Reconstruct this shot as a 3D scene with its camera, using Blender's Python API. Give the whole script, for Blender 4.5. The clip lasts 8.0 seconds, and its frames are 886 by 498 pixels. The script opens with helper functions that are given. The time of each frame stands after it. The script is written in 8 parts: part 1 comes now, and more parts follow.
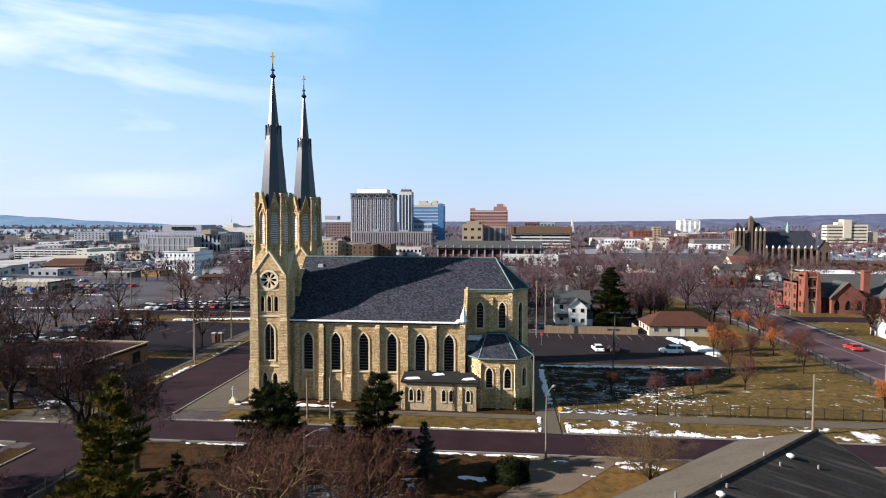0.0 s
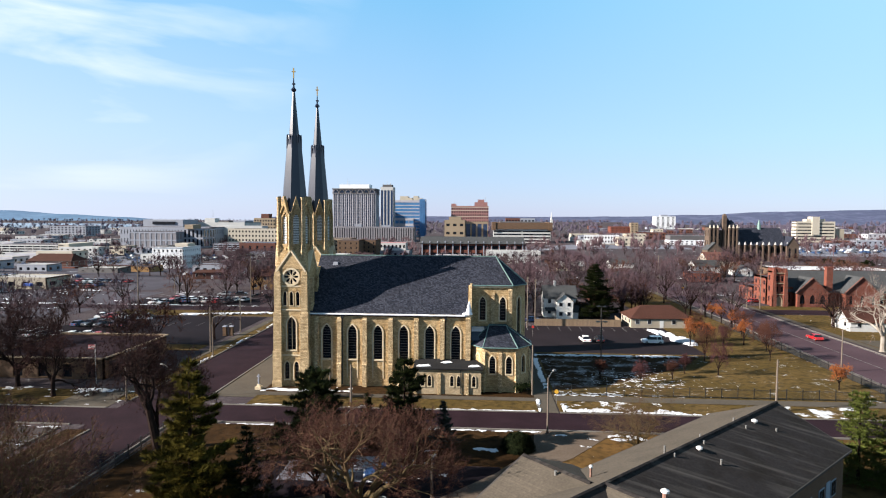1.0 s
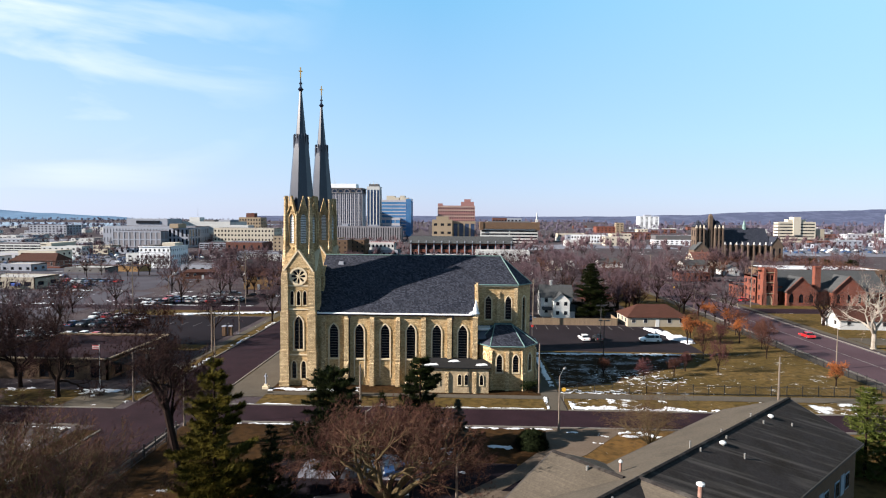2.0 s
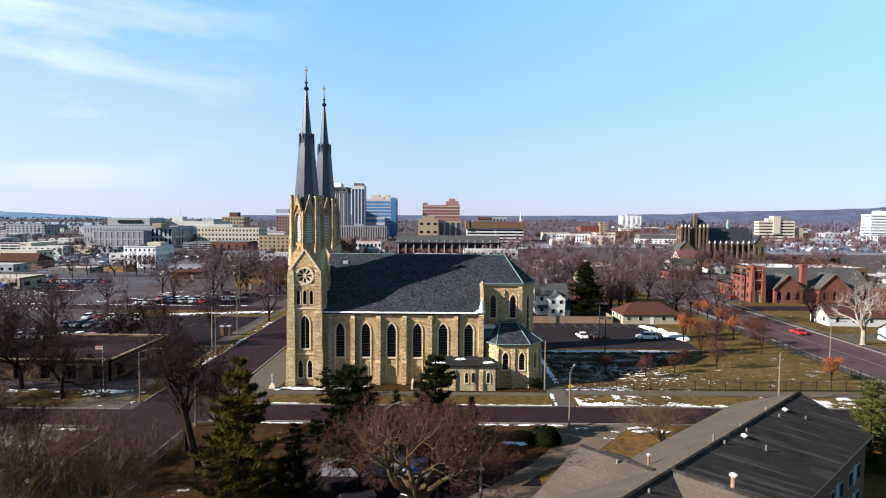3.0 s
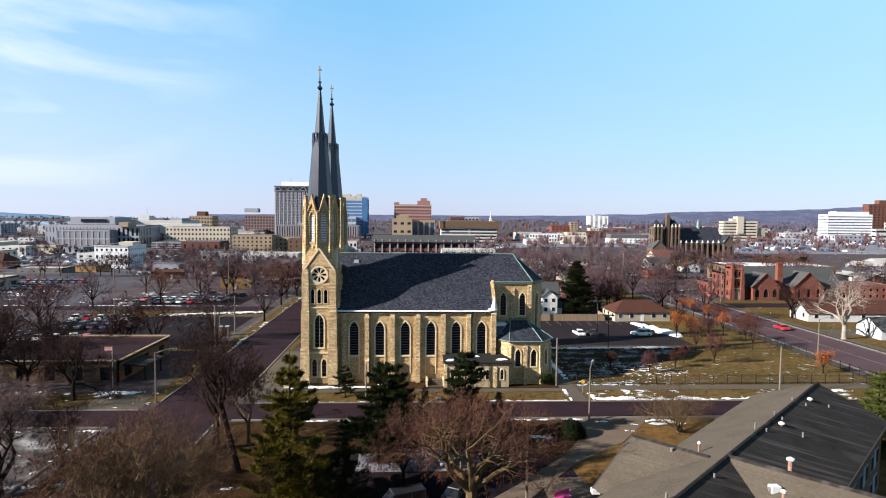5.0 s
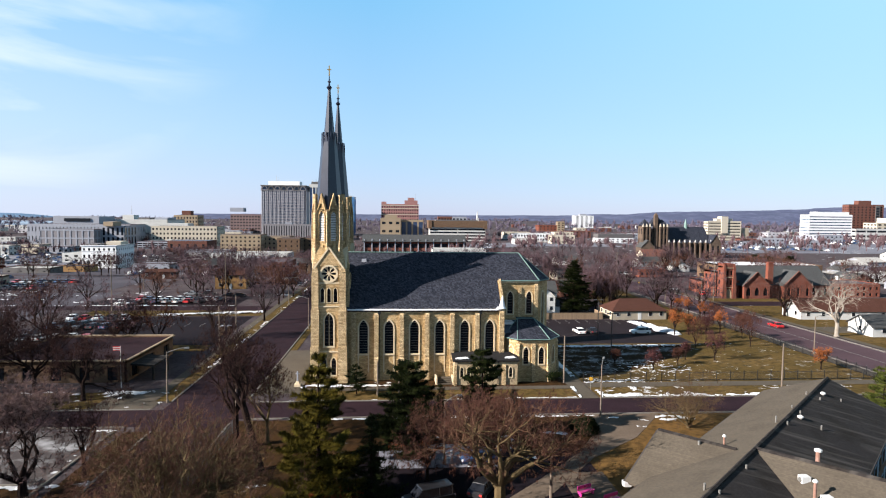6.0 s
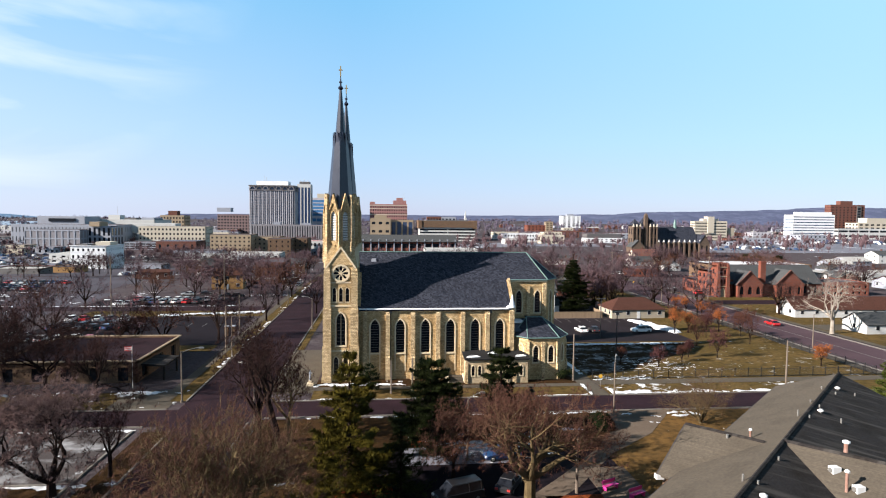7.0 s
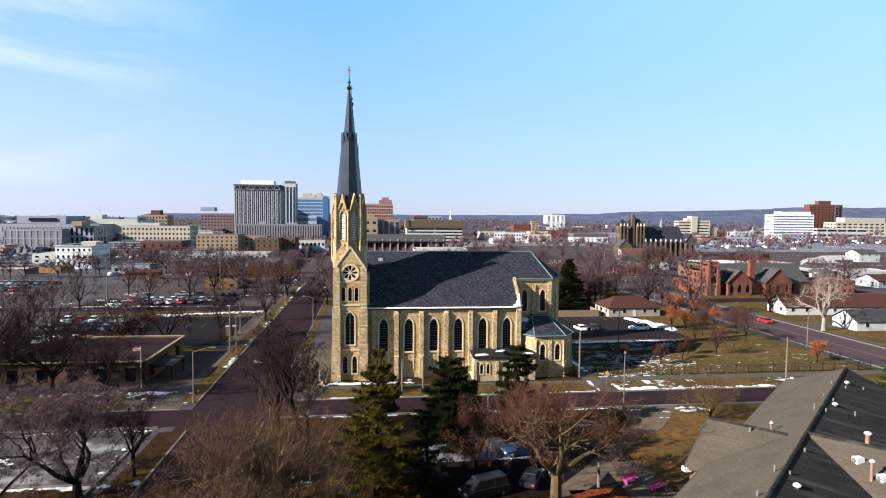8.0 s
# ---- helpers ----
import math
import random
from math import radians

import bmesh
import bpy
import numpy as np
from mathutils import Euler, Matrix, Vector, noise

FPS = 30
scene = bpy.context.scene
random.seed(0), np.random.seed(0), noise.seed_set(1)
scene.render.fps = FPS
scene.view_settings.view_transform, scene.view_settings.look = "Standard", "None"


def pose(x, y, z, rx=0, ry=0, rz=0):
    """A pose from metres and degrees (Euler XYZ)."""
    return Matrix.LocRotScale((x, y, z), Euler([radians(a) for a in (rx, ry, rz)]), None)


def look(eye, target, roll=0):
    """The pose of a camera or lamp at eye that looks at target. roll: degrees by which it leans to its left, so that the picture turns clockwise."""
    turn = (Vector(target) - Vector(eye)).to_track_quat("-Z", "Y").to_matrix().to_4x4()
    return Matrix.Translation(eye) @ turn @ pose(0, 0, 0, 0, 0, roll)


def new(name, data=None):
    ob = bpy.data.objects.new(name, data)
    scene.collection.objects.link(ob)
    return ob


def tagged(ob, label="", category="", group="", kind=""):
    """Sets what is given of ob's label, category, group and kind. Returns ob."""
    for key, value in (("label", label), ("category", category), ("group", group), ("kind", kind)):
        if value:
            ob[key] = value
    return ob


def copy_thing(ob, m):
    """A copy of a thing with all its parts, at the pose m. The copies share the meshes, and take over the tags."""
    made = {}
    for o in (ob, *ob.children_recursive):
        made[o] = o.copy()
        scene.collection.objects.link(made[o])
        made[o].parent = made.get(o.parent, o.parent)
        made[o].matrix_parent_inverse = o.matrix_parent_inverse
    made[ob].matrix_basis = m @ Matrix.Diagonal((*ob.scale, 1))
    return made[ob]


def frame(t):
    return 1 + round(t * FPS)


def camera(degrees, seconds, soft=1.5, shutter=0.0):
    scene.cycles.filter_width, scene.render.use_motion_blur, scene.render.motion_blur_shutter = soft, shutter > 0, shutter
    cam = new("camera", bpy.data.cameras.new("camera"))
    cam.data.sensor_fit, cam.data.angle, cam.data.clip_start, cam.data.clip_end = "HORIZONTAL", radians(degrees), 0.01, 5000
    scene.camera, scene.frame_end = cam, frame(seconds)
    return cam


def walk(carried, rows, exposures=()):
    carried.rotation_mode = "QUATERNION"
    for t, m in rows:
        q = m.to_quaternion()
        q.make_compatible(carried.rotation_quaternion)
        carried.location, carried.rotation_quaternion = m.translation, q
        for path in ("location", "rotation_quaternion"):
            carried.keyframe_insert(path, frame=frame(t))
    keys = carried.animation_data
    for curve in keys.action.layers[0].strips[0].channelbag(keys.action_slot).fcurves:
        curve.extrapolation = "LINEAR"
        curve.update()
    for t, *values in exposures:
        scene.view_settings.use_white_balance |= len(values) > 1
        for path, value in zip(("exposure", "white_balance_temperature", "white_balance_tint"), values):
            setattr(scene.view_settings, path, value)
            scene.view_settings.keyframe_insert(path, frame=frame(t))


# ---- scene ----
# camera and its flight: a slow slide to the west, turning to keep the cathedral in view
PATH = [
    (0.0, look((39.242, -88.971, 27.854), (39.048, -86.983, 27.764), 0.1)),
    (0.1, look((38.75, -92.4, 28.35), (38.575, -90.405, 28.25), 0.15)),
    (0.2, look((38.30, -95.2, 28.75), (38.137, -93.205, 28.645), 0.2)),
    (0.3, look((37.92, -96.8, 28.95), (37.768, -94.807, 28.844), 0.25)),
    (0.5, look((37.222, -97.929, 29.097), (37.075, -95.938, 28.99), 0.3)),
    (1.0, look((35.289, -98.775, 29.166), (35.167, -96.782, 29.058), 0.3)),
    (1.5, look((33.371, -99.241, 29.184), (33.275, -97.247, 29.076), 0.4)),
    (3.0, look((27.441, -100.414, 29.133), (27.43, -98.417, 29.022), 0.4)),
    (3.5, look((25.433, -100.776, 29.1), (25.45, -98.779, 28.99), 0.5)),
    (4.0, look((23.439, -101.079, 29.106), (23.486, -99.083, 28.995), 0.5)),
    (4.5, look((21.454, -101.393, 29.093), (21.528, -99.398, 28.982), 0.5)),
    (6.0, look((15.22, -102.284, 28.971), (15.37, -100.293, 28.859), 0.6)),
    (6.5, look((13.02, -102.536, 28.919), (13.195, -100.547, 28.808), 0.6)),
    (7.0, look((10.853, -102.788, 28.868), (11.049, -100.801, 28.757), 0.6)),
    (7.5, look((8.671, -102.98, 28.841), (8.892, -100.995, 28.729), 0.6)),
    (8.0, look((6.451, -103.167, 28.836), (6.702, -101.186, 28.724), 0.6)),
]
cam = camera(73.7, 8.0, soft=1.1)
walk(cam, PATH)
scene.view_settings.exposure = 1.75

# winter afternoon light: low sun in the west-south-west, pale blue sky, thin cloud
SUN_EL, SUN_AZ = radians(25), radians(196.5)  # azimuth counted from +x towards +y
world = bpy.data.worlds.new("world")
scene.world = world
world.use_nodes = True
wn, wl = world.node_tree.nodes, world.node_tree.links
sky = wn.new("ShaderNodeTexSky")
sky.sky_type, sky.sun_disc = "NISHITA", False
sky.sun_elevation, sky.sun_rotation = SUN_EL, radians(90) - SUN_AZ
sky.air_density, sky.dust_density, sky.ozone_density = 1.0, 0.3, 3.0
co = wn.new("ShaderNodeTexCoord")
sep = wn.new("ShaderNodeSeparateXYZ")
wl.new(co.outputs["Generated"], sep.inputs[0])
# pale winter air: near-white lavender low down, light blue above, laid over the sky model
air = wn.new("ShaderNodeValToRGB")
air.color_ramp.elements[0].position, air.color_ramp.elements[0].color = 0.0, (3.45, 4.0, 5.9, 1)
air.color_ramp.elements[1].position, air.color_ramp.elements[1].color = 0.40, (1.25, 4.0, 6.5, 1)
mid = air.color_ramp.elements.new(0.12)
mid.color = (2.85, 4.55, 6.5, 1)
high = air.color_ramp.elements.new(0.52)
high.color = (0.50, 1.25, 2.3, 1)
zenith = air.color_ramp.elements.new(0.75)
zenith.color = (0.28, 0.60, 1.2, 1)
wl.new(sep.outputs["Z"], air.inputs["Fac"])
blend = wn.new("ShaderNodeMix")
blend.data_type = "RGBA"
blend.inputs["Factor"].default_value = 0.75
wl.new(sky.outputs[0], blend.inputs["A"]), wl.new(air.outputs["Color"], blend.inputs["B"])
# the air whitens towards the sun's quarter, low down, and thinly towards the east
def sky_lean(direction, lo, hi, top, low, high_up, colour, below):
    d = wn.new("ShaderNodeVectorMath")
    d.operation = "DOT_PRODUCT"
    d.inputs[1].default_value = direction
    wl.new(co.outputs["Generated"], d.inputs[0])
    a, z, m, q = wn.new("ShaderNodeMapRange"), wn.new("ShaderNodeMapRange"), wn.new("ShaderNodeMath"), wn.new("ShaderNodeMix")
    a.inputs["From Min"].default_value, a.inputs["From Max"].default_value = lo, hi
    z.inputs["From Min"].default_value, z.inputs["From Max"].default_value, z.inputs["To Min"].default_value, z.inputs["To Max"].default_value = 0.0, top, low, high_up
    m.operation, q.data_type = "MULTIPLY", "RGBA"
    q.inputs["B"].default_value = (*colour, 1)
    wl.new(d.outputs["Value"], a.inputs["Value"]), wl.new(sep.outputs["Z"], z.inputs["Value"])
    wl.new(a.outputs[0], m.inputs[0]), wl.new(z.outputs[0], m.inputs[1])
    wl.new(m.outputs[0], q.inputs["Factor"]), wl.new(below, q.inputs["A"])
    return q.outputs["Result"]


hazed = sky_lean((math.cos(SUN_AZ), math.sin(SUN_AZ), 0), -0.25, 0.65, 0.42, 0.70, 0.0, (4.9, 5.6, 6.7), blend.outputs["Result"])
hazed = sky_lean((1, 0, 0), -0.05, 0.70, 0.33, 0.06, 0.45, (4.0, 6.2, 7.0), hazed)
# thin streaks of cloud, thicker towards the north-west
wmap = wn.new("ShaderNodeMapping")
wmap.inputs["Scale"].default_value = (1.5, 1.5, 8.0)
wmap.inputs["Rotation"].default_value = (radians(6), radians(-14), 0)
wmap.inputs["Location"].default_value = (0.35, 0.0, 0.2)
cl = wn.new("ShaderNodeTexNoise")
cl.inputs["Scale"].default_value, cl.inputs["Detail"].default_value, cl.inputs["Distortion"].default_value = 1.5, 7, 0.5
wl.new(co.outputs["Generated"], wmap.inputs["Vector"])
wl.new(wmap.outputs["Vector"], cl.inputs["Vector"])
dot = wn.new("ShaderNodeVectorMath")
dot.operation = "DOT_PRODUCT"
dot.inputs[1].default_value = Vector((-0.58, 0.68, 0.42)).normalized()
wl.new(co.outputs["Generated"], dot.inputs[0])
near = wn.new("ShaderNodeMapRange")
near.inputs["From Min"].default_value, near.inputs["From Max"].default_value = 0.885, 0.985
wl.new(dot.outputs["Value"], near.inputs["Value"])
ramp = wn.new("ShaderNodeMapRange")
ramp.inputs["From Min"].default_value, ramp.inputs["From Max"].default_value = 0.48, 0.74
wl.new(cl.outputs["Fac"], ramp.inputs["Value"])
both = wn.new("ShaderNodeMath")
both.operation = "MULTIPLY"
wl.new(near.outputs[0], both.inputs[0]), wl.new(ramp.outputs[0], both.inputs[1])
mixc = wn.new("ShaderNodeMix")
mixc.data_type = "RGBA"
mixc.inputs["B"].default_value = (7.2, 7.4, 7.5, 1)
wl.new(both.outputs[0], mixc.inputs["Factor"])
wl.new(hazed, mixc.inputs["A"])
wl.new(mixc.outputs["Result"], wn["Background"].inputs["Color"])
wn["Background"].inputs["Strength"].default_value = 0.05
sun = new("sun", bpy.data.lights.new("sun", "SUN"))
sun.data.energy, sun.data.angle, sun.data.color = 5.0, radians(0.53), (1.0, 0.915, 0.83)
sun.matrix_world = look((200 * math.cos(SUN_EL) * math.cos(SUN_AZ), 200 * math.cos(SUN_EL) * math.sin(SUN_AZ), 200 * math.sin(SUN_EL)), (0, 0, 0))


# ---- materials ----
def nodes_of(name):
    m = bpy.data.materials.new(name)
    m.use_nodes = True
    return m, m.node_tree.nodes, m.node_tree.links, m.node_tree.nodes["Principled BSDF"]


def mat(name, c1, c2, scale=0.5, rough=0.8, bump=0.2, fine=8.0, metal=0.0, vary=0.0, coat=0.0, spec=0.5):
    """Two colours mixed by a broad and a fine noise, with relief; vary: brightness spread between objects."""
    m, n, l, b = nodes_of(name)
    tc = n.new("ShaderNodeTexCoord")
    n1, n2 = n.new("ShaderNodeTexNoise"), n.new("ShaderNodeTexNoise")
    n1.inputs["Scale"].default_value, n1.inputs["Detail"].default_value = scale, 5
    n2.inputs["Scale"].default_value, n2.inputs["Detail"].default_value = fine, 4
    for t in (n1, n2):
        l.new(tc.outputs["Object"], t.inputs["Vector"])
    add = n.new("ShaderNodeMath")
    add.operation = "ADD"
    l.new(n1.outputs["Fac"], add.inputs[0]), l.new(n2.outputs["Fac"], add.inputs[1])
    mr = n.new("ShaderNodeMapRange")
    mr.inputs["From Min"].default_value, mr.inputs["From Max"].default_value = 0.7, 1.3
    l.new(add.outputs[0], mr.inputs["Value"])
    mx = n.new("ShaderNodeMix")
    mx.data_type = "RGBA"
    mx.inputs["A"].default_value, mx.inputs["B"].default_value = (*c1, 1), (*c2, 1)
    l.new(mr.outputs[0], mx.inputs["Factor"])
    col = mx.outputs["Result"]
    if vary:
        oi, hs, rg = n.new("ShaderNodeObjectInfo"), n.new("ShaderNodeHueSaturation"), n.new("ShaderNodeMapRange")
        rg.inputs["To Min"].default_value, rg.inputs["To Max"].default_value = 1 - vary, 1 + vary
        l.new(oi.outputs["Random"], rg.inputs["Value"]), l.new(rg.outputs[0], hs.inputs["Value"])
        l.new(col, hs.inputs["Color"])
        col = hs.outputs["Color"]
    l.new(col, b.inputs["Base Color"])
    b.inputs["Roughness"].default_value, b.inputs["Metallic"].default_value = rough, metal
    b.inputs["Coat Weight"].default_value, b.inputs["Specular IOR Level"].default_value = coat, spec
    if bump:
        bp = n.new("ShaderNodeBump")
        bp.inputs["Strength"].default_value, bp.inputs["Distance"].default_value = bump, 0.05
        l.new(n2.outputs["Fac"], bp.inputs["Height"]), l.new(bp.outputs["Normal"], b.inputs["Normal"])
    return m


def coursed(name, c1, c2, mortar, width, row, joint, rough=0.85, bump=0.6, slope=1.0, patch=0.25, bias=0.0, offset=0.5, dirt=(0.6, 0.55, 0.45)):
    """Stones, bricks, slates or shingles in courses: laid along x + y, rising with z, each with its own tone, over broad stains."""
    m, n, l, b = nodes_of(name)
    tc, sx, cx, ad, ml = n.new("ShaderNodeTexCoord"), n.new("ShaderNodeSeparateXYZ"), n.new("ShaderNodeCombineXYZ"), n.new("ShaderNodeMath"), n.new("ShaderNodeMath")
    ad.operation, ml.operation = "ADD", "MULTIPLY"
    ml.inputs[1].default_value = slope
    l.new(tc.outputs["Object"], sx.inputs[0])
    l.new(sx.outputs["X"], ad.inputs[0]), l.new(sx.outputs["Y"], ad.inputs[1])
    l.new(sx.outputs["Z"], ml.inputs[0])
    l.new(ad.outputs[0], cx.inputs["X"]), l.new(ml.outputs[0], cx.inputs["Y"])
    br = n.new("ShaderNodeTexBrick")
    br.offset = offset
    for k, v in (("Scale", 1.0), ("Brick Width", width), ("Row Height", row), ("Mortar Size", joint), ("Bias", bias), ("Mortar Smooth", 0.3)):
        br.inputs[k].default_value = v
    br.inputs["Color1"].default_value, br.inputs["Color2"].default_value, br.inputs["Mortar"].default_value = (*c1, 1), (*c2, 1), (*mortar, 1)
    l.new(cx.outputs[0], br.inputs["Vector"])
    nz, n2 = n.new("ShaderNodeTexNoise"), n.new("ShaderNodeTexNoise")
    nz.inputs["Scale"].default_value, nz.inputs["Detail"].default_value = 0.35, 6
    n2.inputs["Scale"].default_value, n2.inputs["Detail"].default_value = 5.0, 4
    l.new(tc.outputs["Object"], nz.inputs["Vector"]), l.new(tc.outputs["Object"], n2.inputs["Vector"])
    mr = n.new("ShaderNodeMapRange")
    mr.inputs["From Min"].default_value, mr.inputs["From Max"].default_value, mr.inputs["To Max"].default_value = 0.45, 0.8, patch * 2
    l.new(nz.outputs["Fac"], mr.inputs["Value"])
    mx = n.new("ShaderNodeMix")
    mx.data_type, mx.blend_type = "RGBA", "MULTIPLY"
    mx.inputs["B"].default_value = (*dirt, 1)
    l.new(mr.outputs[0], mx.inputs["Factor"]), l.new(br.outputs["Color"], mx.inputs["A"])
    ov = n.new("ShaderNodeMix")
    ov.data_type, ov.blend_type = "RGBA", "OVERLAY"
    ov.inputs["Factor"].default_value = 0.5
    l.new(mx.outputs["Result"], ov.inputs["A"]), l.new(n2.outputs["Color"], ov.inputs["B"])
    bw = n.new("ShaderNodeRGBToBW")
    l.new(n2.outputs["Color"], bw.inputs[0])
    l.new(bw.outputs[0], ov.inputs["B"])
    l.new(ov.outputs["Result"], b.inputs["Base Color"])
    b.inputs["Roughness"].default_value = rough
    b.inputs["Specular IOR Level"].default_value = 0.1
    hs = n.new("ShaderNodeMath")
    hs.operation = "SUBTRACT"
    l.new(n2.outputs["Fac"], hs.inputs[0]), l.new(br.outputs["Fac"], hs.inputs[1])
    bp = n.new("ShaderNodeBump")
    bp.inputs["Strength"].default_value, bp.inputs["Distance"].default_value = bump, 0.06
    l.new(hs.outputs[0], bp.inputs["Height"]), l.new(bp.outputs["Normal"], b.inputs["Normal"])
    return m


def turf(name, a, b_, c, s1=0.12, s2=1.3):
    """Three earth and grass colours, broken by broad and fine noise."""
    m, n, l, bs = nodes_of(name)
    tc = n.new("ShaderNodeTexCoord")
    tex = []
    for s, d in ((s1, 7), (s2, 6), (14, 3)):
        t = n.new("ShaderNodeTexNoise")
        t.inputs["Scale"].default_value, t.inputs["Detail"].default_value = s, d
        l.new(tc.outputs["Object"], t.inputs["Vector"])
        tex.append(t)
    def mixed(f, lo, hi, x, y):
        r, q = n.new("ShaderNodeMapRange"), n.new("ShaderNodeMix")
        r.inputs["From Min"].default_value, r.inputs["From Max"].default_value = lo, hi
        q.data_type = "RGBA"
        l.new(f, r.inputs["Value"]), l.new(r.outputs[0], q.inputs["Factor"])
        for s, v in (("A", x), ("B", y)):
            if isinstance(v, tuple):
                q.inputs[s].default_value = (*v, 1)
            else:
                l.new(v, q.inputs[s])
        return q.outputs["Result"]
    one = mixed(tex[0].outputs["Fac"], 0.42, 0.60, a, b_)
    two = mixed(tex[1].outputs["Fac"], 0.45, 0.70, one, c)
    l.new(two, bs.inputs["Base Color"])
    bs.inputs["Roughness"].default_value, bs.inputs["Specular IOR Level"].default_value = 0.95, 0.04
    bp = n.new("ShaderNodeBump")
    bp.inputs["Strength"].default_value, bp.inputs["Distance"].default_value = 0.6, 0.12
    l.new(tex[2].outputs["Fac"], bp.inputs["Height"]), l.new(bp.outputs["Normal"], bs.inputs["Normal"])
    return m


def streaked(name, base):
    """Pale weather streaks that run down the fall of the roof over a shingle material."""
    m = base
    m.name = name
    n, l = m.node_tree.nodes, m.node_tree.links
    bs = n["Principled BSDF"]
    src = bs.inputs["Base Color"].links[0].from_socket
    tc, mp, t = n.new("ShaderNodeTexCoord"), n.new("ShaderNodeMapping"), n.new("ShaderNodeTexNoise")
    mp.inputs["Rotation"].default_value = (0, 0, radians(47))
    mp.inputs["Scale"].default_value = (0.10, 1.5, 0.0)
    t.inputs["Scale"].default_value, t.inputs["Detail"].default_value = 1.0, 5
    r, q = n.new("ShaderNodeMapRange"), n.new("ShaderNodeMix")
    r.inputs["From Min"].default_value, r.inputs["From Max"].default_value, r.inputs["To Max"].default_value = 0.50, 0.78, 0.75
    q.data_type = "RGBA"
    q.inputs["B"].default_value = (0.080, 0.073, 0.066, 1)
    l.new(tc.outputs["Object"], mp.inputs["Vector"]), l.new(mp.outputs["Vector"], t.inputs["Vector"])
    l.new(t.outputs["Fac"], r.inputs["Value"]), l.new(r.outputs[0], q.inputs["Factor"])
    l.new(src, q.inputs["A"]), l.new(q.outputs["Result"], bs.inputs["Base Color"])
    return m


STONE = coursed("rock_faced_limestone", (0.6, 0.452, 0.27), (0.355, 0.258, 0.145), (0.190, 0.136, 0.080), 0.42, 0.24, 0.02, bump=1.6, patch=0.4)
WALLSTONE = coursed("tan_limestone", (0.530, 0.382, 0.208), (0.330, 0.232, 0.122), (0.220, 0.155, 0.086), 0.40, 0.22, 0.014, bump=1.2, patch=0.5)
DRESSED = mat("dressed_limestone", (0.52, 0.431, 0.300), (0.417, 0.334, 0.218), 0.6, 0.8, 0.25, 6)
SLATE = coursed("roof_slate", (0.012, 0.0138, 0.0214), (0.0479, 0.0516, 0.069), (0.0057, 0.00624, 0.00897), 0.30, 0.22, 0.014, 0.7, 0.5, 1.36, 0.2, -0.1, dirt=(0.7, 0.74, 0.85))
SPIRE = mat("spire_slate_and_metal", (0.01, 0.0135, 0.027), (0.019, 0.024, 0.041), 0.7, 0.28, 0.02, 5, spec=0.38)
COPPER = mat("verdigris_copper", (0.060, 0.120, 0.115), (0.110, 0.170, 0.155), 1.0, 0.6, 0.15, 7)
PALESTONE = coursed("pale_annex_limestone", (0.36, 0.285, 0.185), (0.28, 0.218, 0.14), (0.30, 0.240, 0.165), 0.40, 0.20, 0.012, bump=0.7, patch=0.4)
TARROOF = mat("black_tar_roof", (0.010, 0.010, 0.011), (0.018, 0.018, 0.019), 0.5, 0.8, 0.2, 5, spec=0.1)
LOUVRE = mat("painted_louvre", (0.465, 0.484, 0.493), (0.577, 0.577, 0.558), 1.2, 0.6, 0.1, 9)
GLASS = mat("dark_window_glass", (0.007, 0.008, 0.011), (0.013, 0.015, 0.020), 0.8, 0.14, 0.05, 3, spec=0.25)
LEAD = mat("window_bars", (0.062, 0.062, 0.062), (0.0992, 0.093, 0.0868), 2, 0.6, 0.1, 9)
GOLD = mat("gilded_metal", (0.484, 0.266, 0.0806), (0.58, 0.363, 0.129), 3, 0.35, 0.05, 9, metal=0.9)
SNOW = mat("old_snow", (0.472, 0.492, 0.524), (0.564, 0.57, 0.591), 0.6, 0.7, 0.5, 5)
ASPHALT = mat("brown_asphalt", (0.0098, 0.0045, 0.0066), (0.0208, 0.01, 0.014), 0.3, 0.9, 0.3, 5, spec=0.08)
AVENUE = mat("sunlit_worn_asphalt", (0.0403, 0.024, 0.0295), (0.062, 0.0395, 0.0465), 0.12, 0.9, 0.2, 3, spec=0.08)
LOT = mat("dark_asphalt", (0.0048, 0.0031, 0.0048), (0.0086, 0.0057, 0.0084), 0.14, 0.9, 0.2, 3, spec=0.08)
WORNLOT = mat("worn_lot_asphalt", (0.0088, 0.0064, 0.0080), (0.0165, 0.0122, 0.0148), 0.14, 0.9, 0.2, 3, spec=0.08)
PAVING = mat("worn_concrete", (0.0536, 0.0452, 0.035), (0.074, 0.0638, 0.0515), 0.3, 0.9, 0.25, 4, spec=0.08)
KERB = mat("kerb_concrete", (0.111, 0.101, 0.0911), (0.15, 0.14, 0.127), 0.5, 0.9, 0.2, 5, spec=0.08)
LINE = mat("road_paint", (0.133, 0.133, 0.128), (0.174, 0.172, 0.164), 0.8, 0.7, 0.1, 6, spec=0.08)
EARTH = turf("winter_ground", (0.050, 0.040, 0.044), (0.066, 0.055, 0.058), (0.036, 0.0290, 0.0320))
LAWN = turf("dormant_lawn", (0.070, 0.047, 0.0150), (0.092, 0.060, 0.0220), (0.034, 0.0245, 0.0095), 0.12, 0.9)
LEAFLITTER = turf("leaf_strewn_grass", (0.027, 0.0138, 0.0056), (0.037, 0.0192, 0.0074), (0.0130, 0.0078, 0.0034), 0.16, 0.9)
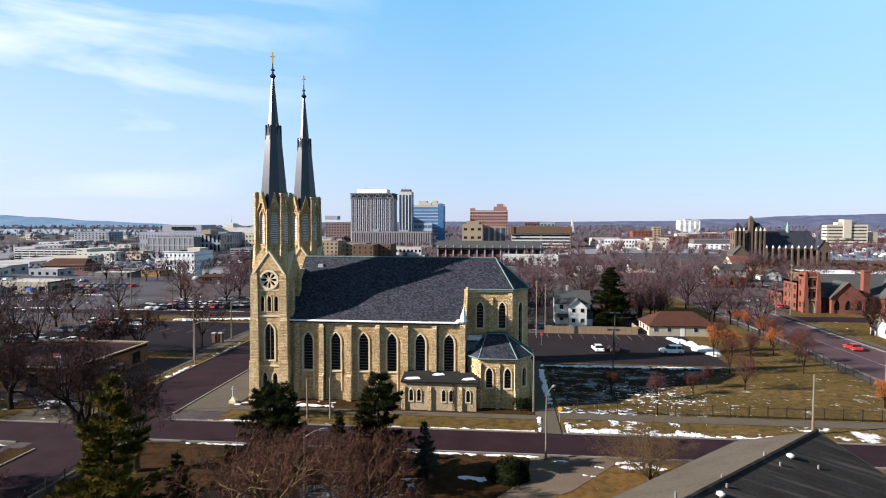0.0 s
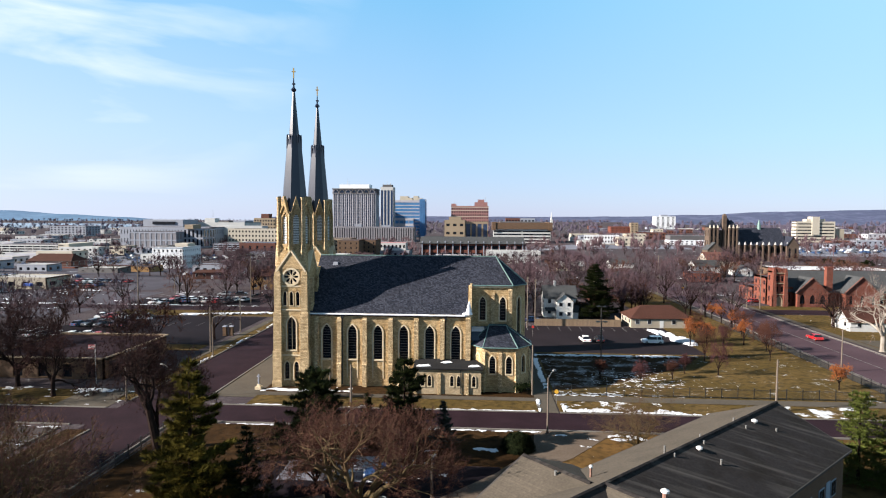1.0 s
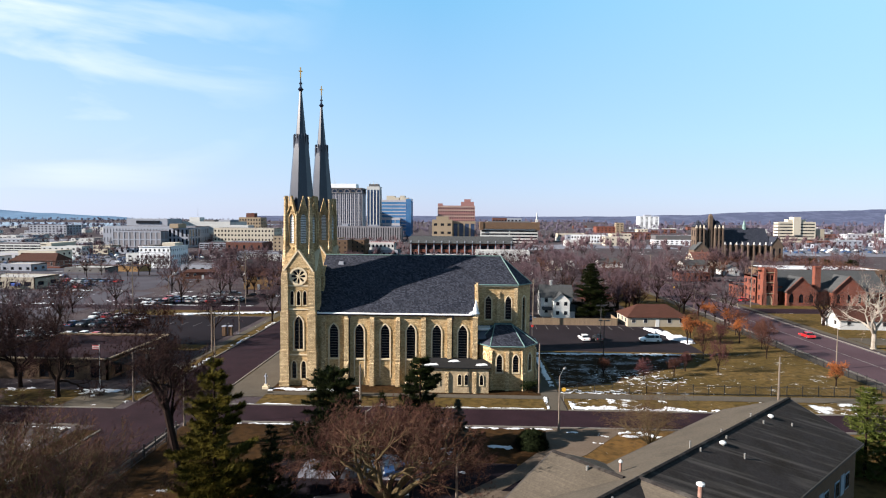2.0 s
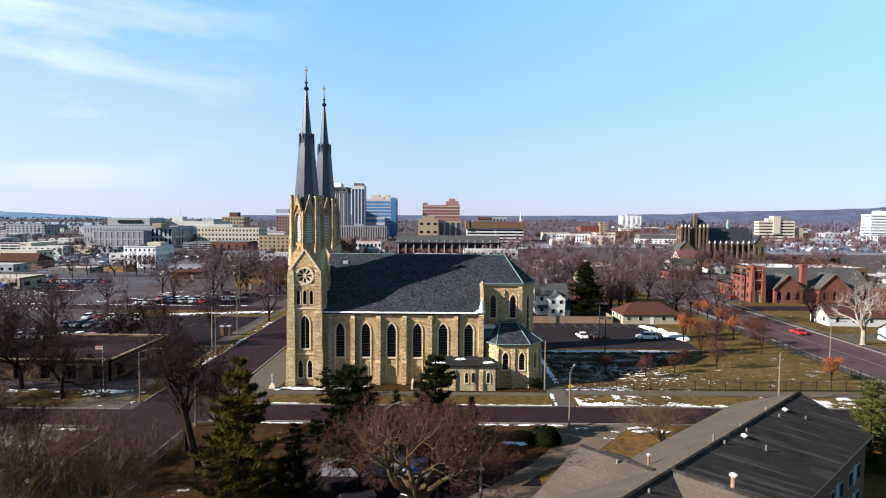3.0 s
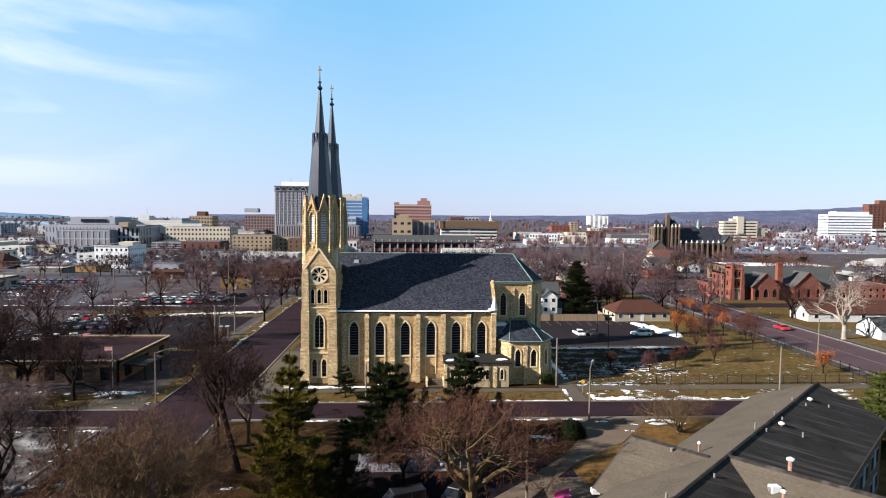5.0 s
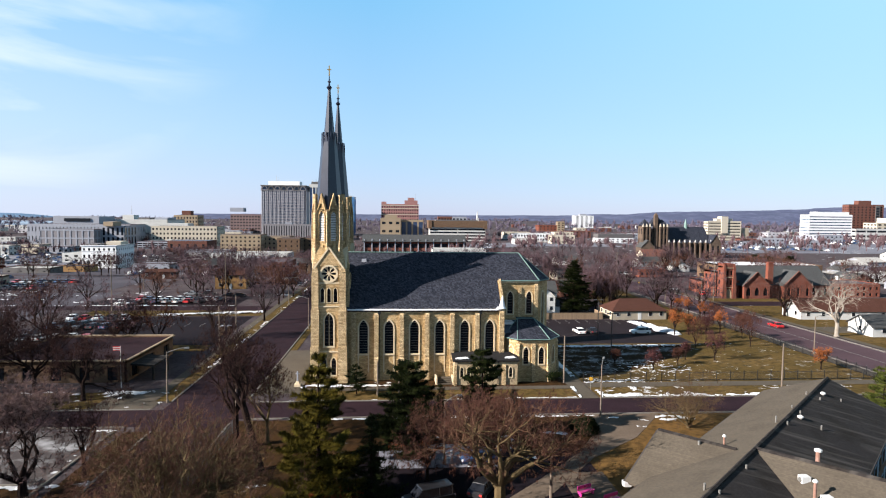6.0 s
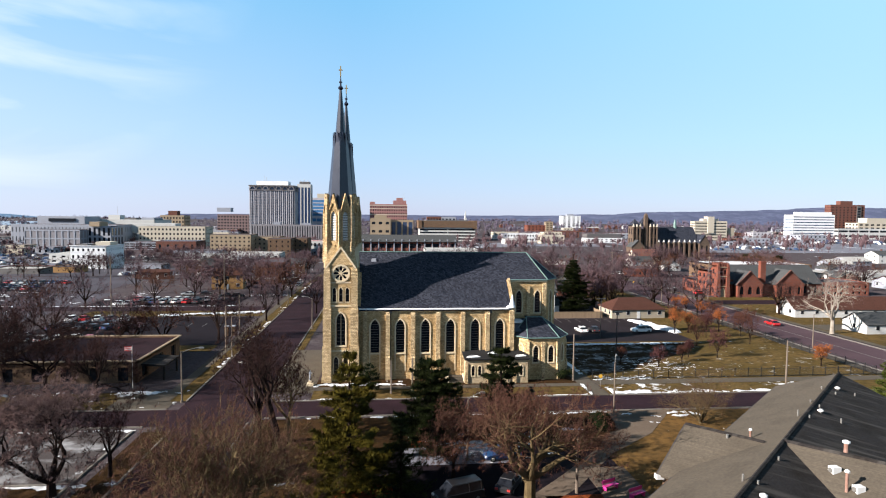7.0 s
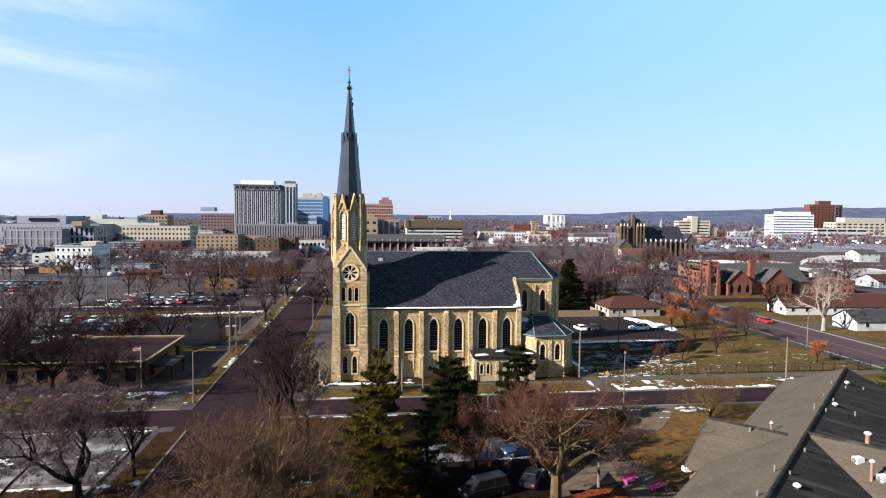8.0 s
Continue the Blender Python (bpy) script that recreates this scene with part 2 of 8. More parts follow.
GOLDGRASS = turf("golden_dormant_grass", (0.085, 0.050, 0.018), (0.110, 0.062, 0.021), (0.044, 0.027, 0.011), 0.16, 0.9)
TANPAVING = mat("tan_worn_concrete", (0.074, 0.055, 0.041), (0.106, 0.082, 0.063), 0.3, 0.9, 0.25, 4, spec=0.08)
MULCH = turf("red_mulch", (0.13, 0.03, 0.01), (0.18, 0.043, 0.014), (0.0434, 0.0155, 0.00744), 0.4, 2.0)
BARK = mat("grey_brown_bark", (0.0105, 0.0064, 0.0054), (0.02, 0.0122, 0.0102), 1.2, 0.95, 0.6, 9, spec=0.06)
OAKBARK = mat("olive_bark", (0.052, 0.037, 0.0185), (0.098, 0.072, 0.038), 1.2, 0.95, 0.6, 9, spec=0.06)
THINOAK = mat("thin_oak_wood", (0.05, 0.0265, 0.0165), (0.088, 0.05, 0.031), 0.8, 0.95, 0.0, 5, spec=0.06)
TWIG = mat("bare_twigs", (0.028, 0.0138, 0.0125), (0.046, 0.0235, 0.0212), 0.6, 0.95, 0.0, 5, vary=0.25, spec=0.06)
REDTWIG = mat("reddish_twigs", (0.048, 0.0205, 0.015), (0.078, 0.035, 0.026), 0.6, 0.95, 0.0, 5, vary=0.2, spec=0.06)
GREYTWIG = mat("silvery_twigs", (0.1, 0.062, 0.058), (0.165, 0.106, 0.1), 0.6, 0.95, 0.0, 5, vary=0.15, spec=0.06)
PALEBARK = mat("pale_peeling_bark", (0.14, 0.118, 0.096), (0.26, 0.235, 0.205), 0.8, 0.85, 0.4, 6, spec=0.06)
NEEDLE = mat("yellow_green_needles", (0.026, 0.0245, 0.0036), (0.078, 0.06, 0.0085), 0.5, 0.8, 0.0, 6, spec=0.06)
DARKNEEDLE = mat("dark_green_needles", (0.0052, 0.0092, 0.0026), (0.016, 0.0205, 0.0052), 0.5, 0.8, 0.0, 6, spec=0.06)
BLUENEEDLE = mat("blue_green_needles", (0.0298, 0.0417, 0.0357), (0.0546, 0.0675, 0.0575), 0.5, 0.8, 0.0, 6, spec=0.06)
EVERGREEN = mat("bright_evergreen", (0.0476, 0.068, 0.0131), (0.0906, 0.0998, 0.0228), 0.5, 0.8, 0.0, 6, spec=0.06)
RUSTLEAF = mat("rust_orange_leaves", (0.135, 0.038, 0.011), (0.2, 0.068, 0.022), 0.8, 0.85, 0.0, 6, spec=0.06)
# one roof covering: lit tone here, the next holds the shade in its colour
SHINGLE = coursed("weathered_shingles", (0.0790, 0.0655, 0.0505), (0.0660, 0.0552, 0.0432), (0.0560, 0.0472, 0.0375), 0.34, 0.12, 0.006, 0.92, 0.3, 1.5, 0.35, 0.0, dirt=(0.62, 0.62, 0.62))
SHADESHINGLE = streaked("dark_shingles", coursed("shade_dark_courses", (0.025, 0.0220, 0.0215), (0.0175, 0.0154, 0.0152), (0.0130, 0.0115, 0.0115), 0.20, 0.11, 0.006, 0.92, 0.4, 1.5, 0.6, 0.0))
BROWNROOF = coursed("red_brown_shingles", (0.06, 0.0245, 0.0175), (0.046, 0.0195, 0.0145), (0.031, 0.01612, 0.0124), 0.4, 0.16, 0.01, 0.92, 0.4, 1.5, 0.15, 0.0)
GREYROOF = coursed("grey_shingles", (0.0558, 0.058, 0.0603), (0.0446, 0.0469, 0.0491), (0.0268, 0.0277, 0.029), 0.4, 0.18, 0.01, 0.92, 0.4, 1.5, 0.15, 0.0)
REDBRICK = coursed("orange_red_brick", (0.162, 0.0516, 0.0316), (0.127, 0.0382, 0.0258), (0.108, 0.0629, 0.0573), 0.5, 0.16, 0.014, 0.9, 0.4, 1.0, 0.25)
DULLBRICK = coursed("dull_red_brick", (0.123, 0.0474, 0.0363), (0.0949, 0.0391, 0.0307), (0.0893, 0.0614, 0.0502), 0.6, 0.2, 0.016, 0.9, 0.3, 1.0, 0.2)
PINKBRICK = coursed("pinkish_red_brick", (0.27, 0.138, 0.134), (0.225, 0.114, 0.112), (0.2, 0.12, 0.1), 0.8, 0.3, 0.016, 0.9, 0.3, 1.0, 0.2)
BROWNBRICK = coursed("brown_brick", (0.124, 0.0775, 0.0496), (0.0992, 0.062, 0.04092), (0.0868, 0.062, 0.0465), 0.5, 0.16, 0.014, 0.9, 0.3, 1.0, 0.2)
CHURCHSTONE = coursed("grey_brown_church_stone", (0.105, 0.076, 0.058), (0.076, 0.054, 0.042), (0.085, 0.066, 0.054), 0.6, 0.3, 0.016, 0.9, 0.3, 1.0, 0.3)
TANWALL = mat("tan_masonry", (0.240, 0.182, 0.122), (0.196, 0.150, 0.100), 0.12, 0.85, 0.15, 2)
CREAMWALL = mat("cream_masonry", (0.40, 0.358, 0.290), (0.345, 0.308, 0.248), 0.12, 0.85, 0.15, 2)
WHITEWALL = mat("white_painted_wall", (0.396, 0.398, 0.393), (0.338, 0.337, 0.33), 0.15, 0.8, 0.1, 2)
GREYWALL = mat("grey_concrete_wall", (0.222, 0.236, 0.278), (0.188, 0.2, 0.238), 0.12, 0.85, 0.15, 2)
DARKWALL = mat("dark_grey_cladding", (0.0806, 0.0744, 0.0744), (0.062, 0.0589, 0.06076), 0.12, 0.7, 0.15, 2)
BLUEGLASS = mat("blue_curtain_glass", (0.04, 0.12, 0.26), (0.06, 0.165, 0.33), 0.1, 0.15, 0.02, 1)
SIDING = coursed("white_clapboard", (0.589, 0.581, 0.558), (0.558, 0.55, 0.527), (0.388, 0.38, 0.364), 40.0, 0.16, 0.016, 0.7, 0.4, 1.0, 0.1)
BEIGE = mat("beige_siding", (0.2728, 0.2356, 0.1798), (0.2356, 0.2015, 0.155), 0.2, 0.8, 0.15, 4)
YELLOWBRICK = mat("ochre_brick", (0.248, 0.1364, 0.0465), (0.2046, 0.1116, 0.0372), 0.3, 0.85, 0.15, 4)
FLATROOF = mat("gravel_roof", (0.046, 0.0385, 0.0441), (0.0646, 0.0545, 0.0631), 0.12, 0.95, 0.2, 3, spec=0.08)
PALEROOF = mat("pale_membrane_roof", (0.248, 0.2418, 0.2294), (0.31, 0.3038, 0.2914), 0.1, 0.9, 0.1, 2, spec=0.08)
FENCEWOOD = mat("fence_boards", (0.1426, 0.0961, 0.0589), (0.186, 0.1302, 0.0837), 0.8, 0.9, 0.3, 6, vary=0.12)
POLEWOOD = mat("weathered_pole_wood", (0.0843, 0.0632, 0.0474), (0.126, 0.1, 0.079), 1.0, 0.9, 0.3, 8)
STEEL = mat("galvanised_steel", (0.141, 0.137, 0.13), (0.183, 0.177, 0.165), 1.0, 0.5, 0.1, 6, metal=0.4)
BLACKIRON = mat("black_iron", (0.00744, 0.00744, 0.00806), (0.01364, 0.01302, 0.01302), 1.0, 0.5, 0.1, 6)
WHITEMETAL = mat("white_metal", (0.4464, 0.4464, 0.4402), (0.496, 0.496, 0.4898), 1.0, 0.45, 0.05, 6)
RUSTPIPE = mat("rusty_pink_pipe", (0.150, 0.072, 0.050), (0.210, 0.125, 0.100), 2.0, 0.8, 0.2, 7)
BLUETRIM = mat("pale_blue_trim", (0.1488, 0.2108, 0.2604), (0.186, 0.248, 0.2976), 1.0, 0.6, 0.1, 5)
WOODTRIM = mat("dark_verge_board", (0.022, 0.017, 0.014), (0.034, 0.027, 0.023), 1.0, 0.8, 0.2, 6)
# far woods: distance haze mixed into the twig colour
HAZETWIG = mat("haze_purple_far_twigs", (0.055, 0.046, 0.066), (0.09, 0.078, 0.108), 0.6, 0.95, 0.0, 5, spec=0.06)
TOWNTWIG = mat("dull_purple_brown_twigs", (0.056, 0.035, 0.04), (0.094, 0.062, 0.07), 0.6, 0.95, 0.0, 5, vary=0.25, spec=0.06)
TOWERWALL = mat("purple_grey_concrete", (0.165, 0.158, 0.175), (0.135, 0.13, 0.146), 0.12, 0.85, 0.15, 2)
PLUMTWIG = mat("plum_red_twigs", (0.0451, 0.0174, 0.0181), (0.0684, 0.0301, 0.0302), 0.6, 0.95, 0.0, 5, vary=0.2, spec=0.06)
ROSETWIG = mat("rosy_brown_twigs", (0.062, 0.029, 0.02), (0.094, 0.047, 0.034), 0.6, 0.95, 0.0, 5, vary=0.15, spec=0.06)
YEW = mat("blackish_green_yew", (0.0055, 0.0085, 0.0035), (0.012, 0.016, 0.006), 0.5, 0.9, 0.0, 6, spec=0.04)
TYRE = mat("tyre_rubber", (0.0093, 0.0093, 0.00992), (0.0155, 0.0155, 0.01612), 2.0, 0.9, 0.1, 8)
PINK = mat("magenta_plastic", (0.3844, 0.0217, 0.1612), (0.434, 0.0372, 0.2046), 1.0, 0.45, 0.05, 5)
REDPAINT = mat("red_panel", (0.31, 0.0186, 0.0186), (0.3596, 0.031, 0.0248), 1.0, 0.5, 0.05, 5)
YELLOWPAINT = mat("yellow_sign_paint", (0.465, 0.248, 0.0186), (0.5084, 0.2976, 0.031), 1.0, 0.5, 0.05, 5)
BLUEPAINT = mat("blue_sign_paint", (0.0186, 0.0744, 0.341), (0.031, 0.0992, 0.3844), 1.0, 0.5, 0.05, 5)
BLUEROOF = mat("slate_blue_roof", (0.0372, 0.0527, 0.0806), (0.0527, 0.0682, 0.0992), 0.3, 0.8, 0.2, 4)
TOWERGLASS = mat("dark_blue_tower_glass", (0.016, 0.03, 0.066), (0.026, 0.046, 0.098), 0.1, 0.2, 0.02, 1)
PALEPIER = mat("pale_concrete_piers", (0.34, 0.335, 0.365), (0.28, 0.277, 0.31), 0.2, 0.85, 0.1, 2)
BRIGHTWALL = mat("bright_white_cladding", (0.62, 0.63, 0.65), (0.54, 0.55, 0.57), 0.15, 0.7, 0.1, 2)
# horizon hills: the air's haze is painted in as blue
HAZEWOOD = turf("hazed_wooded_hill", (0.056, 0.066, 0.108), (0.08, 0.092, 0.146), (0.052, 0.058, 0.104), 0.012, 0.05)
HAZEHILL = turf("haze_blue_far_hill", (0.0809, 0.14, 0.221), (0.0993, 0.163, 0.249), (0.0737, 0.125, 0.197), 0.004, 0.02)
WATER = mat("river_water", (0.124, 0.155, 0.1984), (0.1612, 0.1922, 0.2356), 0.01, 0.25, 0.05, 0.2)


def dusted(name, base, lo, hi, scale):
    """Turf with what is left of a thin snowfall: ragged white scraps where a noise runs high."""
    m = base.copy()
    m.name = name
    n, l = m.node_tree.nodes, m.node_tree.links
    bs = n["Principled BSDF"]
    src = bs.inputs["Base Color"].links[0].from_socket
    tc = n.new("ShaderNodeTexCoord")
    a, c = n.new("ShaderNodeTexNoise"), n.new("ShaderNodeTexNoise")
    a.inputs["Scale"].default_value, a.inputs["Detail"].default_value, a.inputs["Roughness"].default_value = scale, 9, 0.68
    c.inputs["Scale"].default_value, c.inputs["Detail"].default_value = scale * 0.22, 3
    mp = n.new("ShaderNodeMapping")
    mp.inputs["Scale"].default_value = (0.85, 1.1, 1)
    l.new(tc.outputs["Object"], mp.inputs["Vector"])
    for t in (a, c):
        l.new(mp.outputs["Vector"], t.inputs["Vector"])
    ad = n.new("ShaderNodeMath")
    ad.operation = "ADD"
    l.new(a.outputs["Fac"], ad.inputs[0]), l.new(c.outputs["Fac"], ad.inputs[1])
    r, q = n.new("ShaderNodeMapRange"), n.new("ShaderNodeMix")
    r.inputs["From Min"].default_value, r.inputs["From Max"].default_value = lo, hi
    q.data_type = "RGBA"
    q.inputs["B"].default_value = (0.52, 0.54, 0.57, 1)
    l.new(ad.outputs[0], r.inputs["Value"]), l.new(r.outputs[0], q.inputs["Factor"])
    l.new(src, q.inputs["A"]), l.new(q.outputs["Result"], bs.inputs["Base Color"])
    return m


SNOWYLAWN = dusted("snow_dusted_lawn", LAWN, 1.17, 1.36, 1.7)
SNOWYVERGE = dusted("snow_patched_verge", LAWN, 1.12, 1.18, 0.4)
SNOWYEARTH = dusted("snow_patched_ground", EARTH, 1.22, 1.28, 0.30)
SNOWYLITTER = dusted("snow_patched_leaf_litter", LEAFLITTER, 1.20, 1.26, 0.35)
PALELOT = dusted("pale_car_park_asphalt", mat("pale_worn_asphalt", (0.096, 0.098, 0.120), (0.148, 0.151, 0.178), 0.06, 0.9, 0.2, 3, spec=0.08), 1.16, 1.26, 0.12)
SNOWYPAVING = dusted("snow_patched_concrete", mat("grey_lot_concrete", (0.034, 0.0285, 0.0285), (0.056, 0.0480, 0.0480), 0.25, 0.9, 0.25, 4, spec=0.08), 1.02, 1.50, 0.22)
GREYLOT = dusted("town_car_park_asphalt", mat("town_asphalt", (0.036, 0.0330, 0.0410), (0.060, 0.0555, 0.0670), 0.06, 0.9, 0.2, 3, spec=0.08), 1.18, 1.28, 0.12)
MAUVEBRICK = mat("mauve_brown_brick", (0.140, 0.094, 0.094), (0.112, 0.075, 0.076), 0.2, 0.9, 0.2, 3)
# dark base puts the cathedral's shade into the colour, under frost scraps
FROSTSHADELAWN = dusted("frosted_shaded_lawn", LEAFLITTER, 1.02, 1.62, 1.4)


def paint(name, c):
    return mat(name, c, tuple(v * 0.85 for v in c), 0.7, 0.32, 0.0, 4, coat=0.5)


# ---- mesh helpers ----
def box(bm, x0, x1, y0, y1, z0, z1, top=1.0):
    """A block; top < 1 draws its upper face in."""
    cx, cy = (x0 + x1) / 2, (y0 + y1) / 2
    v = []
    for z, k in ((z0, 1.0), (z1, top)):
        for x, y in ((x0, y0), (x1, y0), (x1, y1), (x0, y1)):
            v.append(bm.verts.new((cx + (x - cx) * k, cy + (y - cy) * k, z)))
    for f in ((3, 2, 1, 0), (4, 5, 6, 7), (0, 1, 5, 4), (1, 2, 6, 5), (2, 3, 7, 6), (3, 0, 4, 7)):
        bm.faces.new([v[i] for i in f])


def tube(bm, p0, p1, r0, r1, n=8, caps=True):
    p0, p1 = Vector(p0), Vector(p1)
    q = (p1 - p0).to_track_quat("Z", "Y")
    rings = []
    for p, r in ((p0, r0), (p1, r1)):
        rings.append([bm.verts.new(p + q @ Vector((r * math.cos(a), r * math.sin(a), 0))) for a in [2 * math.pi * (i + 0.5) / n for i in range(n)]])
    for i in range(n):
        j = (i + 1) % n
        bm.faces.new((rings[0][i], rings[0][j], rings[1][j], rings[1][i]))
    if caps:
        bm.faces.new(rings[0][::-1]), bm.faces.new(rings[1])


def prism(bm, pts, z0, z1, top=1.0, centre=(0, 0)):
    """A column over a plan outline (counter-clockwise); z1 may be reached with the outline drawn in."""
    a = [bm.verts.new((x, y, z0)) for x, y in pts]
    b = [bm.verts.new((centre[0] + (x - centre[0]) * top, centre[1] + (y - centre[1]) * top, z1)) for x, y in pts]
    n = len(pts)
    for i in range(n):
        j = (i + 1) % n
        bm.faces.new((a[i], a[j], b[j], b[i]))
    bm.faces.new(a[::-1]), bm.faces.new(b)


def face(bm, pts):
    return bm.faces.new([bm.verts.new(p) for p in pts])


def slab(bm, pts, thick):
    """A flat plate under the outline pts (counter-clockwise seen from outside), thick along its normal inwards."""
    n = Vector((0, 0, 0))
    P = [Vector(p) for p in pts]
    for i in range(len(P)):
        a, b = P[i], P[(i + 1) % len(P)]
        n += a.cross(b)
    n = n.normalized() * thick
    t, u = [bm.verts.new(p) for p in P], [bm.verts.new(p - n) for p in P]
    bm.faces.new(t), bm.faces.new(u[::-1])
    for i in range(len(P)):
        j = (i + 1) % len(P)
        bm.faces.new((t[j], t[i], u[i], u[j]))


def mesh_of(name, bm, material):
    me = bpy.data.meshes.new(name)
    if len(bm.verts) < 4000:
        bmesh.ops.remove_doubles(bm, verts=bm.verts, dist=0.002)
    bmesh.ops.recalc_face_normals(bm, faces=bm.faces)
    bm.to_mesh(me)
    bm.free()
    me.materials.append(material)
    return me


def part(name, bm, material, parent, label=""):
    """Links a bmesh, given in world coordinates, or a ready mesh, as one object under a thing or a part."""
    me = bm if isinstance(bm, bpy.types.Mesh) else mesh_of(name, bm, material)
    ob = new(name, me)
    ob.parent = parent
    o, root = Vector((0, 0, 0)), parent
    while root:
        o, root = o + root.location, root.parent
    ob.location = -o
    return tagged(ob, label) if label else ob


def piece(name, me, parent, at):
    """A small part on a shared mesh, at a world place."""
    ob = new(name, me)
    ob.parent = parent
    o, root = Vector((0, 0, 0)), parent
    while root:
        o, root = o + root.location, root.parent
    ob.location = Vector(at) - o
    return ob


def thing(name, label, category, at=(0, 0, 0), group="", kind=""):
    ob = new(name)
    ob.location = at
    ob.empty_display_size = 0.2
    return tagged(ob, label, category, group, kind)


def single(name, bm, material, label, category="", kind="", group=""):
    """A thing or piece of the setting that is one mesh, in world coordinates."""
    me = bm if isinstance(bm, bpy.types.Mesh) else mesh_of(name, bm, material)
    return tagged(new(name, me), label, category, group, kind)


def raw(name, verts, faces, material):
    me = bpy.data.meshes.new(name)
    me.from_pydata(verts, [], faces)
    me.materials.append(material)
    return me


# openings in walls, drawn in the wall's own plane: u along it, v up
def lancet(uc, w, v0, v1, steep=1.15, n=5):
    """Outline of a pointed window, from the middle of its sill up its near side to the point, and the far side back."""
    r = w * steep
    vs = v1 - math.sqrt(max(r * r - (r - w / 2) ** 2, 0.01))
    side = [(-w / 2, v0), (-w / 2, vs)]
    a1 = math.acos((r - w / 2) / r)
    for i in range(1, n):
        a = a1 * i / n
        side.append((-w / 2 + r - r * math.cos(a), vs + r * math.sin(a)))
    left = [(uc, v0)] + [(uc + u, v) for u, v in side] + [(uc, v1)]
    right = [(2 * uc - u, v) for u, v in left]
    return left, right


def round_opening(uc, vc, r, n=8):
    left = [(uc - r * math.sin(math.pi * i / n), vc - r * math.cos(math.pi * i / n)) for i in range(n + 1)]
    return left, [(2 * uc - u, v) for u, v in left]


def wall_face(bm, M, u0, u1, v0, v1, openings, depth, u0t=None, u1t=None):
    """A wall's outer skin with real openings and their reveals. M maps (u, v, w) to the place, w outwards."""
    cuts = [u0] + [(a[0][0][0] + b[0][0][0]) / 2 for a, b in zip(openings, openings[1:])] + [u1]
    P = lambda u, v, w=0: bm.verts.new(M @ Vector((u, v, w)))
    if not openings:
        bm.faces.new([P(u0, v0), P(u1, v0), P(u1, v1), P(u0, v1)])
    for (left, right), a, b in zip(openings, cuts, cuts[1:]):
        uc = left[0][0]
        bm.faces.new([P(a, v0), P(uc, v0)] + [P(u, v) for u, v in left] + [P(uc, v1), P(a, v1)])
        bm.faces.new(([P(b, v0), P(uc, v0)] + [P(u, v) for u, v in right] + [P(uc, v1), P(b, v1)])[::-1])
        for line in (left, right):
            for (p, q), (r, s) in zip(line, line[1:]):
                bm.faces.new([P(p, q), P(r, s), P(r, s, -depth), P(p, q, -depth)])


def outline_band(bm, M, opening, grow, w0, w1):
    """A raised moulding that follows an opening's outline."""
    left, right = opening
    uc = left[0][0]
    vs = [v for u, v in left]
    vm = (min(vs) + max(vs)) / 2
    loop = left + right[::-1][1:-1]
    n = len(loop)
    hu = max(abs(u - uc) for u, v in loop)
    hv = (max(vs) - min(vs)) / 2
    big = [(uc + (u - uc) * (1 + grow / hu), vm + (v - vm) * (1 + grow / hv)) for u, v in loop]
    P = lambda u, v, w: bm.verts.new(M @ Vector((u, v, w)))
    for i in range(n):
        j = (i + 1) % n
        a, b, c, d = loop[i], loop[j], big[j], big[i]
        bm.faces.new([P(*a, w1), P(*b, w1), P(*c, w1), P(*d, w1)])
        bm.faces.new([P(*d, w1), P(*c, w1), P(*c, w0), P(*d, w0)])
        bm.faces.new([P(*a, w1), P(*b, w1), P(*b, w0), P(*a, w0)])


def filled(bm, M, opening, w):
    left, right = opening
    bm.faces.new([bm.verts.new(M @ Vector((u, v, w))) for u, v in left + right[::-1][1:-1]])


def bar(bm, M, u0, u1, v0, v1, w0, w1):
    c = [[bm.verts.new(M @ Vector((u, v, w))) for u, v in ((u0, v0), (u1, v0), (u1, v1), (u0, v1))] for w in (w0, w1)]
    for i in range(4):
        j = (i + 1) % 4
        bm.faces.new((c[0][i], c[0][j], c[1][j], c[1][i]))
    bm.faces.new(c[1]), bm.faces.new(c[0][::-1])


def half_at(opening, v):
    """Half the width of an opening at a height."""
    left = opening[0]
    for (u, a), (s, b) in zip(left, left[1:]):
        if a <= v <= b and b > a:
            k = (v - a) / (b - a)
            return abs(u + (s - u) * k - left[0][0])
    return 0


def church_window(parent, M, opening, bars=8, mullion=True, recess=0.3, frame_w=0.22, label=""):
    """window > glass, surround, bars."""
    bm = bmesh.new()
    outline_band(bm, M, opening, frame_w, -0.05, 0.10)
    win = part("window", bm, DRESSED, parent, label)
    bm = bmesh.new()
    filled(bm, M, opening, -recess)
    part("glass", bm, GLASS, win)
    left = opening[0]
    uc, v0, v1 = left[0][0], min(v for u, v in left), max(v for u, v in left)
    for i in range(1, bars):
        v = v0 + (v1 - v0) * i / bars
        h = half_at(opening, v)
        if h > 0.12:
            bm = bmesh.new()
            bar(bm, M, uc - h, uc + h, v - 0.025, v + 0.025, -recess, -recess + 0.06)
            part("glazing_bar", bm, LEAD, win)
    if mullion:
        bm = bmesh.new()
        bar(bm, M, uc - 0.05, uc + 0.05, v0, v1 - 0.2, -recess, -recess + 0.12)
        part("mullion", bm, DRESSED, win)
    return win


